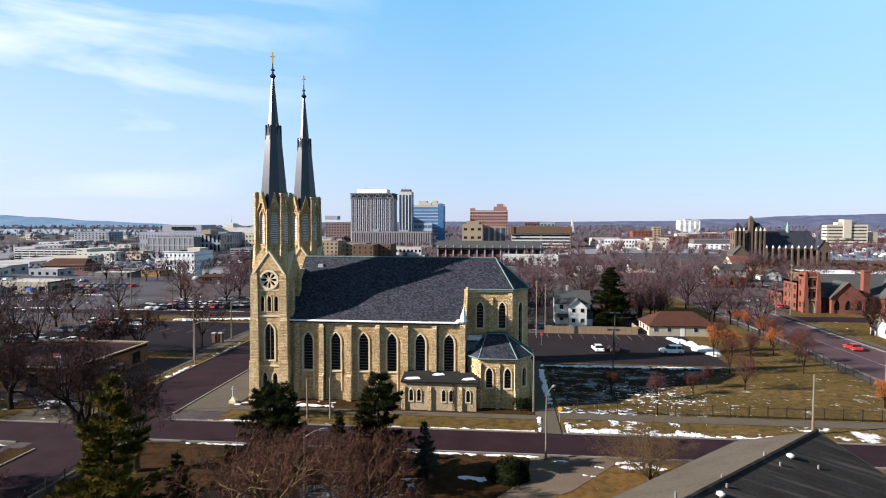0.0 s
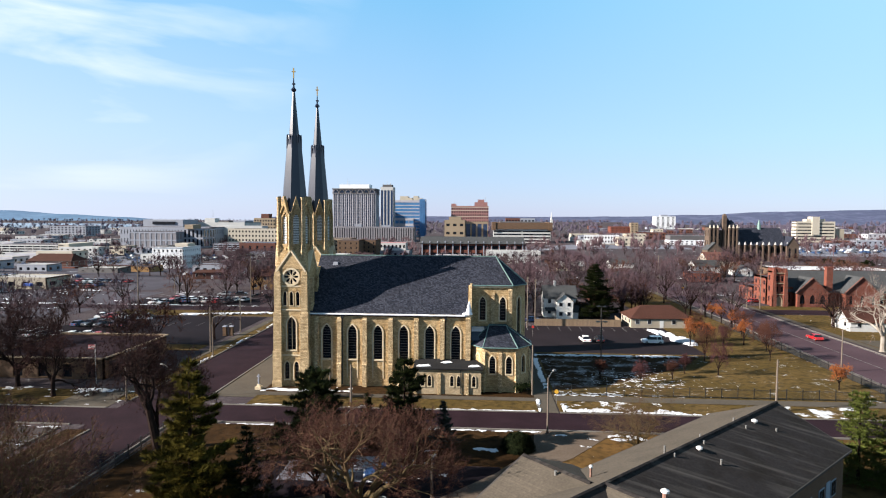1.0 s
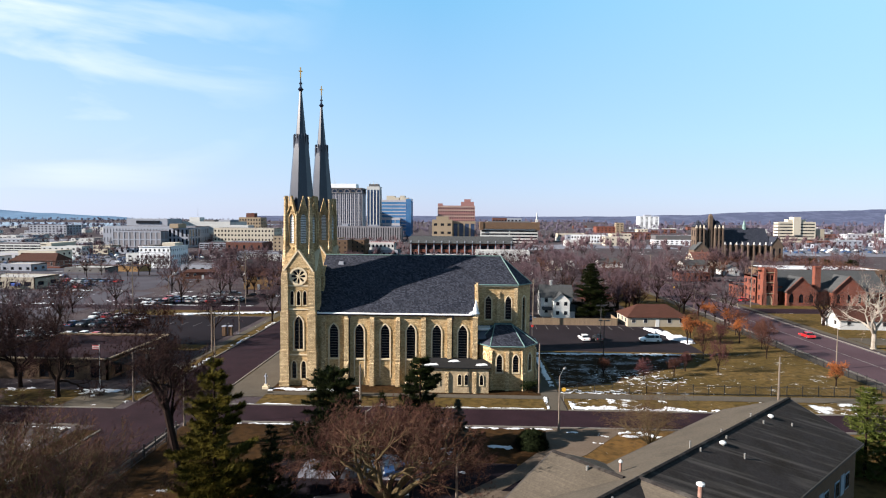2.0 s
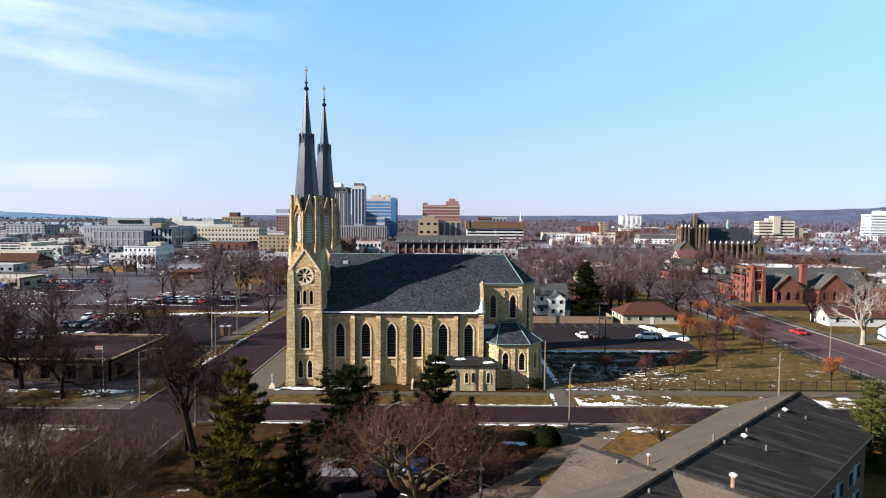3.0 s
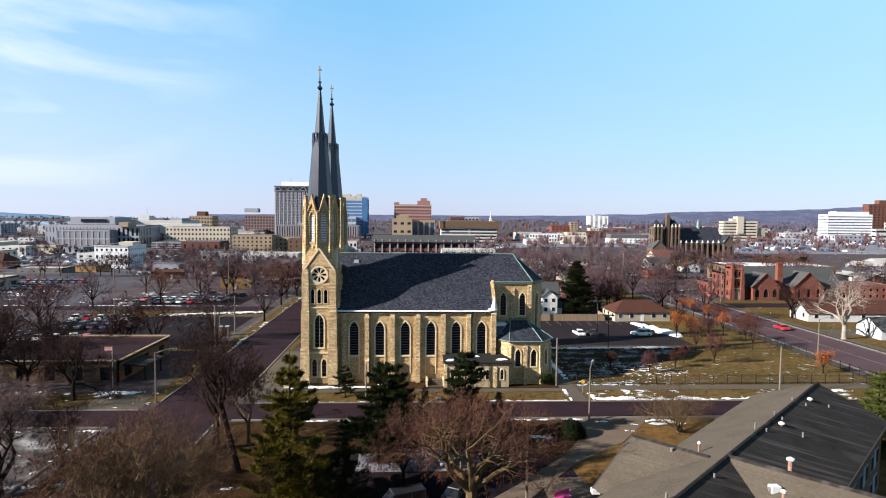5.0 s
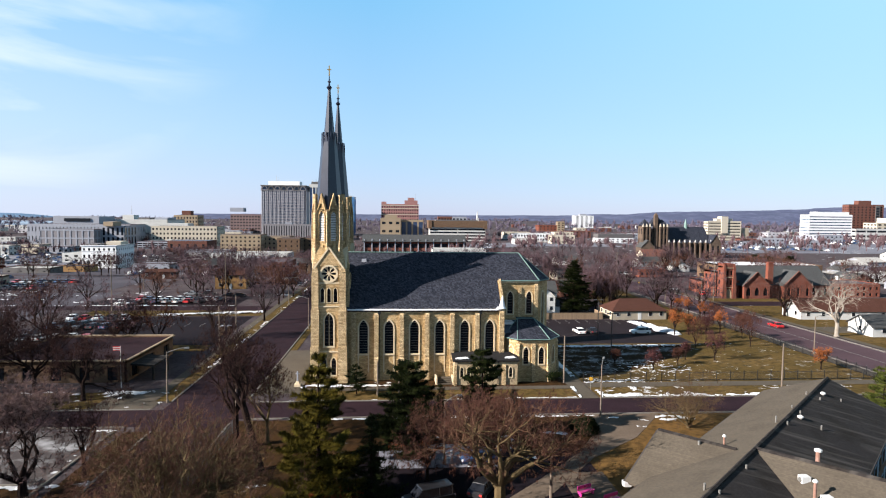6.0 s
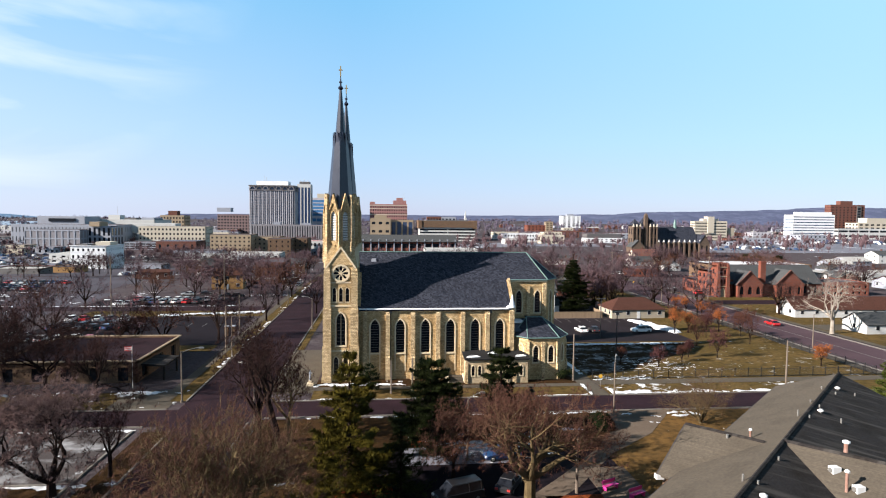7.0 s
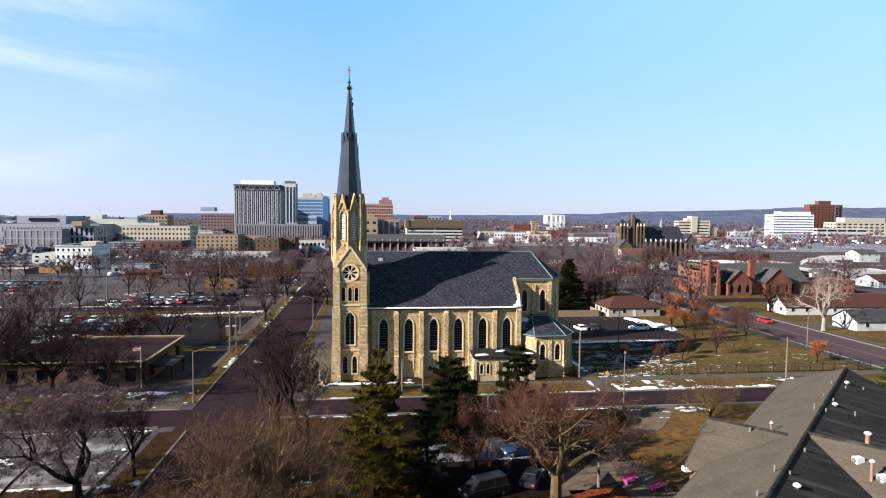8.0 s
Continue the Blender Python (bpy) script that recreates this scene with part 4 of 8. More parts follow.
    # gable over each side
    for o, a, c0, wide in (((cs - hx, cy - h - 0.12, 0), (1, 0, 0), hx, 2.3), ((cs + hx + 0.12, cy - h, 0), (0, 1, 0), h, 2.35), ((cs + hx, cy + h + 0.12, 0), (-1, 0, 0), hx, 2.3), ((cs - hx - 0.12, cy + h, 0), (0, -1, 0), h, 2.35)):
        M = plane_map(o, a)
        bm = bmesh.new()
        c = [[bm.verts.new(M @ Vector((u, v, w))) for u, v in ((c0 - wide, 20.2), (c0 + wide, 20.2), (c0, 23.0))] for w in (-0.7, 0.0)]
        bm.faces.new(c[1]), bm.faces.new(c[0][::-1])
        for i in range(3):
            j = (i + 1) % 3
            bm.faces.new((c[0][i], c[0][j], c[1][j], c[1][i]))
        part("gable", bm, WALLSTONE, cathedral)
        bm = bmesh.new()
        for s in (-1, 1):
            p, q = Vector((c0 + s * (wide + 0.25), 19.75)), Vector((c0, 23.35))
            d = (q - p).normalized()
            nn = Vector((-d.y, d.x)) * 0.13
            cc = [[bm.verts.new(M @ Vector((e.x, e.y, w))) for e in (p - nn, q - nn, q + nn, p + nn)] for w in (-0.8, 0.12)]
            bm.faces.new(cc[1]), bm.faces.new(cc[0][::-1])
            for i in range(4):
                j = (i + 1) % 4
                bm.faces.new((cc[0][i], cc[0][j], cc[1][j], cc[1][i]))
        part("coping", bm, DRESSED, cathedral)
    # belfry: eight sides, each with louvres under a steep gablet
    ap = 2.62
    fw = 2 * ap * math.tan(math.pi / 8)
    bm = bmesh.new()
    for k in range(8):
        ang = (k + 0.5) * math.pi / 4
        out = Vector((math.cos(ang), math.sin(ang), 0))
        along = Vector((-out.y, out.x, 0))
        o = Vector((cx, cy, 0)) + out * ap - along * fw / 2
        M = plane_map(o, along)
        op = lancet(fw / 2, 1.0, 24.4, 29.6, 1.5)
        small = [lancet(fw / 2 - 0.38, 0.46, 22.3, 23.8), lancet(fw / 2 + 0.38, 0.46, 22.3, 23.8)]
        wall_face(bm, M, 0, fw, 20.0, 24.1, small, 0.35)
        wall_face(bm, M, 0, fw, 24.1, 29.9, [op], 0.4)
        for s in small:
            filled(bm, M, s, -0.3)
        # gablet
        c = [[bm.verts.new(M @ Vector((u, v, w))) for u, v in ((0.12, 29.2), (fw / 2 - 0.62, 29.9), (fw / 2, 31.0), (fw / 2 + 0.62, 29.9), (fw - 0.12, 29.2), (fw / 2, 32.6))] for w in (-0.35, 0.22)]
        for w in (0, 1):
            bm.faces.new((c[w][0], c[w][1], c[w][2], c[w][5])), bm.faces.new((c[w][2], c[w][3], c[w][4], c[w][5]))
        for i in range(6):
            j = (i + 1) % 6
            bm.faces.new((c[0][i], c[0][j], c[1][j], c[1][i]))
        face(bm, [M @ Vector(p) for p in ((0.3, 29.6, 0), (fw - 0.3, 29.6, 0), (fw / 2, 31.6, 0))])
        outline_band(bm, M, op, 0.16, -0.05, 0.12)
        lb = bmesh.new()
        for i in range(17):
            v = 24.5 + i * 0.29
            hw = half_at(op, v)
            if hw > 0.08:
                bar(lb, M, fw / 2 - hw, fw / 2 + hw, v, v + 0.17, -0.30, -0.16)
        part("louvre", lb, LOUVRE, cathedral, "pale painted belfry louvres")
        lb = bmesh.new()
        filled(lb, M, op, -0.36)
        part("louvre_backing", lb, DARKWALL, cathedral)
        # shaft at the corner, with a blunt top
        cc = Vector((cx, cy, 0)) + out * (ap + 0.1) + along * fw / 2
        sb = bmesh.new()
        if k % 2 == 0:
            tube(sb, (cc.x, cc.y, 20.6), (cc.x, cc.y, 24.2), 0.75, 0.55, 6)
            tube(sb, (cc.x, cc.y, 24.2), (cc.x, cc.y, 29.4), 0.48, 0.42, 6)
            tube(sb, (cc.x, cc.y, 29.4), (cc.x, cc.y, 32.0), 0.38, 0.34, 6)
            tube(sb, (cc.x, cc.y, 32.0), (cc.x, cc.y, 32.4), 0.42, 0.40, 6)
        else:
            tube(sb, (cc.x, cc.y, 20.6), (cc.x, cc.y, 29.3), 0.22, 0.17, 6)
            tube(sb, (cc.x, cc.y, 29.3), (cc.x, cc.y, 29.9), 0.17, 0.03, 6)
        part("pinnacle", sb, STONE, cathedral)
    prism(bm, octagon(cx, cy, ap - 0.1), 29.5, 29.8)
    part("belfry", bm, WALLSTONE, cathedral, "eight-sided stone belfry with steep gablets")
    # spire in two flights with a crown of gablets between
    bm = bmesh.new()
    prism(bm, octagon(cx, cy, 2.2), 29.8, 41.4, 1.22 / 2.2, (cx, cy))
    prism(bm, octagon(cx, cy, 0.98), 41.4, 51.0, 0.17, (cx, cy))
    part("spire", bm, SPIRE, cathedral, "slender dark slate spire with metal sheen")
    bm = bmesh.new()
    prism(bm, octagon(cx, cy, 1.24), 40.9, 41.7, 0.95, (cx, cy))
    for k in range(8):
        ang = (k + 0.5) * math.pi / 4
        out = Vector((math.cos(ang), math.sin(ang), 0))
        along = Vector((-out.y, out.x, 0))
        f2 = 2 * 1.16 * math.tan(math.pi / 8)
        M = plane_map(Vector((cx, cy, 0)) + out * 1.16 - along * f2 / 2, along)
        c = [[bm.verts.new(M @ Vector((u, v, w))) for u, v in ((0.04, 41.0), (f2 - 0.04, 41.0), (f2 / 2, 43.3))] for w in (-0.25, 0.03)]
        bm.faces.new(c[1]), bm.faces.new(c[0][::-1])
        for i in range(3):
            j = (i + 1) % 3
            bm.faces.new((c[0][i], c[0][j], c[1][j], c[1][i]))
        cc = Vector((cx, cy, 0)) + out * 1.18 + along * f2 / 2
        tube(bm, (cc.x, cc.y, 40.9), (cc.x, cc.y, 43.2), 0.13, 0.08, 5)
    part("spire_crown", bm, SPIRE, cathedral, "dark crown of small gablets")
    bm = bmesh.new()
    tube(bm, (cx, cy, 50.6), (cx, cy, 51.0), 0.22, 0.5, 8)
    tube(bm, (cx, cy, 51.0), (cx, cy, 51.4), 0.5, 0.18, 8)
    tube(bm, (cx, cy, 51.4), (cx, cy, 53.1), 0.17, 0.07, 8)
    tube(bm, (cx, cy, 51.9), (cx, cy, 52.1), 0.3, 0.3, 8)
    part("finial", bm, SPIRE, cathedral)
    bm = bmesh.new()
    box(bm, cx - 0.09, cx + 0.09, cy - 0.09, cy + 0.09, 53.0, 54.7)
    box(bm, cx - 0.26, cx + 0.26, cy - 0.07, cy + 0.08, 54.0, 54.18)
    for dx, dz in ((-0.26, 54.1), (0.26, 54.1), (0, 54.7)):
        tube(bm, (cx + dx, cy - 0.1, dz), (cx + dx, cy + 0.1, dz), 0.09, 0.09, 6)
    part("cross", bm, GOLD, cathedral, "gilded cross")


tower(3.05, 3.0)
tower(3.05, 17.9)

# west front between the towers
bm = bmesh.new()
box(bm, 0.6, 6.2, 6.2, 14.7, 0, 20)
part("west_front", bm, WALLSTONE, cathedral)

YR, ZR, SL = 10.55, 21.9, 0.93
roofz = lambda y: ZR - SL * abs(YR - y)

# nave walls
south = plane_map((6.25, 0.8, 0), (1, 0, 0))
bays = [lancet(9.2 - 6.25 + 4.448 * i, 1.5, 4.7, 10.6) for i in range(6)]
bm = bmesh.new()
wall_face(bm, south, 0, 27.75, 0, 12.75, bays, 0.45)
box(bm, 6.25, 34.0, 19.8, 20.3, 0, 12.6)
# east gable shoulders of the nave
for y0, y1 in ((0.8, 5.8), (15.3, 20.3)):
    c = [[bm.verts.new((x, y, z)) for y, z in ((y0, 0), (y1, 0), (y1, roofz(y1) - 0.02), (y0, roofz(y0) - 0.02))] for x in (33.5, 34.0)]
    bm.faces.new(c[0]), bm.faces.new(c[1][::-1])
    for i in range(4):
        j = (i + 1) % 4
        bm.faces.new((c[0][i], c[0][j], c[1][j], c[1][i]))
part("nave_wall", bm, WALLSTONE, cathedral, "rough-faced tan stone nave wall")
for o in bays:
    church_window(cathedral, south, o, 13, False, 0.32, 0.24)
    M = south
    uc = o[0][0][0]
    bm = bmesh.new()
    bar(bm, M, uc - 1.0, uc + 1.0, 4.45, 4.68, 0.0, 0.16)
    bar(bm, M, uc - 0.98, uc - 0.80, 1.4, 4.45, 0.0, 0.08)
    bar(bm, M, uc + 0.80, uc + 0.98, 1.4, 4.45, 0.0, 0.08)
    part("sill", bm, DRESSED, cathedral)


def buttress(x, y, w, stages, side=(0, -1)):
    """Stepped pier on a wall; stages: z0, z1, how far it stands out."""
    bm = bmesh.new()
    sx, sy = side
    px, py = -sy, sx
    for z0, z1, d in stages:
        for a, b, k in ((z0, z1 - 0.4, 0.0), (z1 - 0.4, z1, 0.55)):
            lo = [(x + px * s * w / 2 + sx * q, y + py * s * w / 2 + sy * q) for s, q in ((-1, -0.05), (1, -0.05), (1, d), (-1, d))]
            hi = [(x + px * s * w / 2 + sx * q, y + py * s * w / 2 + sy * q) for s, q in ((-1, -0.05), (1, -0.05), (1, d * (1 - k)), (-1, d * (1 - k)))]
            va, vb = [bm.verts.new((*p, a)) for p in lo], [bm.verts.new((*p, b)) for p in hi]
            for i in range(4):
                j = (i + 1) % 4
                bm.faces.new((va[i], va[j], vb[j], vb[i]))
            bm.faces.new(vb), bm.faces.new(va[::-1])
    return part("buttress", bm, STONE, cathedral)


for i in range(5):
    buttress(11.45 + 4.43 * i, 0.8, 0.75, ((0, 4.3, 0.85), (4.3, 11.9, 0.52)))
buttress(33.55, 0.8, 0.85, ((0, 4.3, 0.9), (4.3, 12.4, 0.56)))
buttress(7.5, 0.8, 0.7, ((0, 4.3, 0.85), (4.3, 11.9, 0.52)))
# moulded eaves band and downpipes
bm = bmesh.new()
box(bm, 6.25, 34.1, 0.42, 0.82, 12.25, 12.62)
part("eaves_band", bm, DRESSED, cathedral)
for x in (11.95, 29.75):
    bm = bmesh.new()
    tube(bm, (x, 0.62, 0.3), (x, 0.62, 11.9), 0.09, 0.09, 6)
    box(bm, x - 0.22, x + 0.22, 0.4, 0.8, 11.7, 12.2)
    part("downpipe", bm, BLACKIRON, cathedral, "dark iron downpipe")

# main roof: both slopes run on over the narrower chancel and end in a hip
bm = bmesh.new()
slab(bm, [(5.6, 0.3, roofz(0.3)), (33.45, 0.3, roofz(0.3)), (33.45, YR, ZR), (5.6, YR, ZR)], 0.25)
slab(bm, [(33.45, 5.45, roofz(5.45)), (41.35, 5.45, roofz(5.45)), (38.4, YR, ZR), (33.45, YR, ZR)], 0.25)
slab(bm, [(5.6, YR, ZR), (33.45, YR, ZR), (33.45, 20.8, roofz(20.8)), (5.6, 20.8, roofz(20.8))], 0.25)
slab(bm, [(33.45, YR, ZR), (38.4, YR, ZR), (41.35, 15.65, roofz(15.65)), (33.45, 15.65, roofz(15.65))], 0.25)
ez = roofz(5.45)
for a, b in (((41.35, 5.45), (43.95, 8.5)), ((43.95, 8.5), (43.95, 12.6)), ((43.95, 12.6), (41.35, 15.65))):
    slab(bm, [(*a, ez), (*b, ez), (38.4, YR, ZR)], 0.2)
part("roof", bm, SLATE, cathedral, "steep dark slate roof with copper ridge")


def copper_line(p, q, r=0.10):
    bm = bmesh.new()
    tube(bm, p, q, r, r, 6)
    part("copper_flashing", bm, COPPER, cathedral)


copper_line((5.6, YR, ZR + 0.05), (38.4, YR, ZR + 0.05))
for p in ((41.35, 5.45), (43.95, 8.5), (43.95, 12.6), (41.35, 15.65)):
    copper_line((38.4, YR, ZR + 0.03), (*p, ez + 0.05), 0.10)
copper_line((34.0, 5.42, ez - 0.05), (41.35, 5.42, ez - 0.05), 0.11)
copper_line((41.35, 5.42, ez - 0.05), (43.97, 8.5, ez - 0.05), 0.11)
# coping of the east shoulder, and the snow that lies on it
bm = bmesh.new()
slab(bm, [(33.72, 0.6, roofz(0.6) + 0.24), (34.1, 0.6, roofz(0.6) + 0.24), (34.1, 5.5, roofz(5.5) + 0.24), (33.72, 5.5, roofz(5.5) + 0.24)], 0.3)
part("coping", bm, STONE, cathedral)
bm = bmesh.new()
rows = [[bm.verts.new((6.4 + i * 0.9, y + dy * noise.noise((i * 0.7, y, 0)), z + 0.03 * noise.noise((i * 0.9, z, 4)))) for i in range(31)] for y, z, dy in ((0.28, 12.40, 0.02), (0.28, 12.54, 0.02), (0.52, 12.64, 0.12), (0.60, 12.60, 0.12))]
for a, c in zip(rows, rows[1:]):
    for i in range(30):
        bm.faces.new((a[i], a[i + 1], c[i + 1], c[i]))
part("eaves_snow", bm, SNOW, cathedral, "thin line of snow along the gutter")
bm = bmesh.new()
for x, y, z, r, h in ((33.6, 0.75, 12.7, 0.75, 0.8), (33.65, 0.85, 13.3, 0.5, 1.1), (33.7, 0.95, 14.0, 0.28, 0.9), (32.9, 0.6, 12.6, 0.5, 0.4)):
    tube(bm, (x, y, z), (x, y, z + h), r, r * 0.35, 9)
part("corner_snow", bm, SNOW, cathedral, "heaped snow on the roof corner")
bm = bmesh.new()
box(bm, 8.3, 9.3, 8.7, 9.4, 20.0, 20.75, 0.8)
part("roof_vent", bm, GREYWALL, cathedral)

# chancel with its three-sided end
bm = bmesh.new()
M1 = plane_map((34.0, 5.8, 0), (1, 0, 0))
cw = [lancet(2.0, 1.05, 10.9, 15.05), lancet(5.55, 1.05, 10.9, 15.05)]
wall_face(bm, M1, 0, 7.2, 0, 17.25, cw, 0.4)
d = Vector((2.5, 3.0, 0))
M2 = plane_map((41.2, 5.8, 0), d)
ae = [lancet(d.length / 2, 1.0, 7.6, 15.0)]
wall_face(bm, M2, 0, d.length, 0, 17.25, ae, 0.4)
M3 = plane_map((43.7, 8.8, 0), (0, 1, 0))
ee = [lancet(1.75, 1.0, 7.6, 15.0)]
wall_face(bm, M3, 0, 3.5, 0, 17.25, ee, 0.4)
M4 = plane_map((43.7, 12.3, 0), (-2.5, 3.0, 0))
wall_face(bm, M4, 0, d.length, 0, 17.25, [], 0.4)
wall_face(bm, plane_map((41.2, 15.3, 0), (-1, 0, 0)), 0, 7.2, 0, 17.25, [], 0.4)
part("chancel_wall", bm, WALLSTONE, cathedral, "tan stone chancel with narrow pointed windows")
for M, ops in ((M1, cw), (M2, ae), (M3, ee)):
    for o in ops:
        church_window(cathedral, M, o, 8, False, 0.3, 0.2)
buttress(37.8, 5.8, 0.6, ((0, 15.9, 0.22),))
buttress(40.85, 5.8, 0.7, ((0, 16.6, 0.3),))
bm = bmesh.new()
box(bm, 34.0, 41.3, 5.5, 5.82, 16.75, 17.1)
part("eaves_band", bm, DRESSED, cathedral)

# side chapel: five-sided, hipped slate roof against the chancel
PL = [(34.3, 1.4), (36.2, -1.1), (41.7, -1.1), (44.0, 1.9), (44.0, 5.8)]
bm = bmesh.new()
maps = []
for a, b in zip(PL, PL[1:]):
    v = Vector((b[0] - a[0], b[1] - a[1], 0))
    maps.append((plane_map((*a, 0), v), v.length))
fr = [lancet(1.45, 0.95, 3.1, 6.1), lancet(4.2, 0.95, 3.1, 6.1)]
dg = [lancet(maps[2][1] / 2, 0.95, 3.1, 6.1)]
wall_face(bm, maps[0][0], 0, maps[0][1], 0, 7.5, [], 0.35)
wall_face(bm, maps[1][0], 0, maps[1][1], 0, 7.5, fr, 0.35)
wall_face(bm, maps[2][0], 0, maps[2][1], 0, 7.5, dg, 0.35)
wall_face(bm, maps[3][0], 0, maps[3][1], 0, 7.5, [], 0.35)
part("chapel_wall", bm, WALLSTONE, cathedral, "five-sided tan stone side chapel")
for M, ops in ((maps[1][0], fr), (maps[2][0], dg)):
    for o in ops:
        church_window(cathedral, M, o, 7, False, 0.28, 0.2)
bm = bmesh.new()
outline_band(bm, maps[0][0], lancet(maps[0][1] / 2, 1.2, 2.6, 6.3), 0.15, 0.0, 0.08)
part("blind_arch", bm, DRESSED, cathedral)
for x, y, s in ((36.25, -1.0, (-0.45, -0.89)), (38.95, -1.1, (0, -1)), (41.65, -1.0, (0.45, -0.89)), (43.9, 2.0, (0.9, -0.44))):
    buttress(x, y, 0.62, ((0, 3.2, 0.42), (3.2, 6.8, 0.24)), s)
R1, R2, B2 = (37.1, 4.3, 10.3), (40.1, 4.3, 10.3), (40.1, 5.75, 10.3)
E = [(33.95, 1.15, 7.5), (36.05, -1.45, 7.5), (41.85, -1.45, 7.5), (44.35, 1.75, 7.5), (44.35, 5.75, 7.5)]
bm = bmesh.new()
slab(bm, [E[0], E[1], R1], 0.18), slab(bm, [E[1], E[2], R2, R1], 0.18), slab(bm, [E[2], E[3], R2], 0.18), slab(bm, [E[3], E[4], B2, R2], 0.18)
slab(bm, [R1, R2, B2, (37.1, 5.75, 10.3)], 0.18)
part("chapel_roof", bm, SLATE, cathedral, "hipped slate roof with green copper edges")
for p, q in ((E[1], R1), (E[2], R2), (E[3], R2), (R1, R2), (E[0], R1), (E[0], E[1]), (E[1], E[2]), (E[2], E[3]), (E[3], E[4])):
    copper_line(p, q, 0.10)
bm = bmesh.new()
slab(bm, [(34.05, 1.2, 8.3), (36.2, 1.2, 8.3), (37.1, 5.75, 9.8), (34.05, 5.75, 9.8)], 0.2)
part("link_roof", bm, BLUEROOF, cathedral)
bm = bmesh.new()
box(bm, 34.1, 36.3, 3.4, 5.7, 9.3, 9.75)
part("roof_snow", bm, SNOW, cathedral)

# low sacristy along the wall
bm = bmesh.new()
M5 = plane_map((24.9, -3.0, 0), (1, 0, 0))
sw = [lancet(u, 0.55, 1.35, 3.15) for u in (1.25, 2.4, 6.1, 7.2, 9.7)]
wall_face(bm, M5, 0, 10.9, 0, 4.2, sw, 0.3)
wall_face(bm, plane_map((24.9, 0.8, 0), (0, -1, 0)), 0, 3.8, 0, 4.2, [], 0.3)
wall_face(bm, plane_map((35.8, -3.0, 0), (0, 1, 0)), 0, 3.8, 0, 4.2, [], 0.3)
part("sacristy_wall", bm, PALESTONE, cathedral, "low pale stone annex with small pointed windows")
for o in sw:
    church_window(cathedral, M5, o, 3, False, 0.25, 0.13)
for x in (25.0, 28.9, 33.5):
    buttress(x, -3.0, 0.5, ((0, 3.6, 0.22),))
bm = bmesh.new()
slab(bm, [(24.6, -3.35, 4.35), (36.1, -3.35, 4.35), (36.1, 0.8, 5.0), (24.6, 0.8, 5.0)], 0.22)
part("sacristy_roof", bm, TARROOF, cathedral, "flat black tarred annex roof")
bm = bmesh.new()
for x0, x1, y in ((25.0, 27.5, -2.6), (29.0, 31.0, -1.0), (33.6, 35.7, -2.4)):
    zz = 4.37 + 0.157 * (y + 3.35)
    slab(bm, [(x0, y, zz + 0.05), (x0 + 0.9, y - 0.15, zz + 0.03), (x1, y + 0.1, zz + 0.07), (x1 - 0.5, y + 0.8, zz + 0.18), (x0 + 0.4, y + 0.6, zz + 0.15)], 0.12)
part("roof_snow", bm, SNOW, cathedral)
bm = bmesh.new()
tube(bm, (32.4, -3.12, 0.2), (32.4, -3.12, 4.1), 0.07, 0.07, 6)
part("downpipe", bm, BLACKIRON, cathedral)
# steps at the side door
for i in range(4):
    bm = bmesh.new()
    box(bm, 22.0, 24.6, -2.6 + i * 0.5, 0.2, 0.0, 0.18 * (i + 1))
    part("step", bm, PAVING, cathedral)
for x in (21.7, 24.6):
    bm = bmesh.new()
    box(bm, x, x + 0.3, -2.6, 0.2, 0, 1.1)
    part("stair_wall", bm, DRESSED, cathedral)

pedestal = thing("stone_pedestal", "small pale stone column with a cross by the tower", "monument", (-1.6, -2.6, 0.06))
bm = bmesh.new()
box(bm, -2.1, -1.1, -3.1, -2.1, 0.06, 0.5)
box(bm, -1.9, -1.3, -2.9, -2.3, 0.5, 0.9, 0.7)
part("base", bm, DRESSED, pedestal)
bm = bmesh.new()
tube(bm, (-1.6, -2.6, 0.9), (-1.6, -2.6, 2.6), 0.14, 0.11, 8)
box(bm, -1.9, -1.3, -2.66, -2.54, 2.1, 2.3)
part("shaft", bm, GREYWALL, pedestal)


# ---- trees ----
def sticks(segs, sides, material, name):
    """Tapered sticks (p0, p1, r0, r1) as one mesh."""
    verts, faces = [], []
    for p, q, r0, r1 in segs:
        d = q - p
        u = d.orthogonal().normalized()
        w = d.cross(u).normalized()
        b = len(verts)
        for c, r in ((p, r0), (q, r1)):
            for i in range(sides):
                a = 2 * math.pi * i / sides
                verts.append(c + u * (r * math.cos(a)) + w * (r * math.sin(a)))
        for i in range(sides):
            j = (i + 1) % sides
            faces.append((b + i, b + j, b + sides + j, b + sides + i))
    me = raw(name, [tuple(v) for v in verts], faces, material)
    return me


def slivers(items, material, name):
    """Thin leaf-like blades (p, q, width): one triangle each."""
    verts, faces = [], []
    for p, q, w in items:
        s = (q - p).cross(Vector((0.31, 0.17, 0.93))).normalized() * w
        b = len(verts)
        verts += [tuple(p - s), tuple(p + s), tuple(q)]
        faces.append((b, b + 1, b + 2))
    return raw(name, verts, faces, material)


def tilt(rnd, d, angle):
    ax = d.orthogonal().normalized()
    ax.rotate(Matrix.Rotation(rnd.uniform(0, 6.283), 3, d))
    e = d.copy()
    e.rotate(Matrix.Rotation(angle, 3, ax))
    return e.normalized()


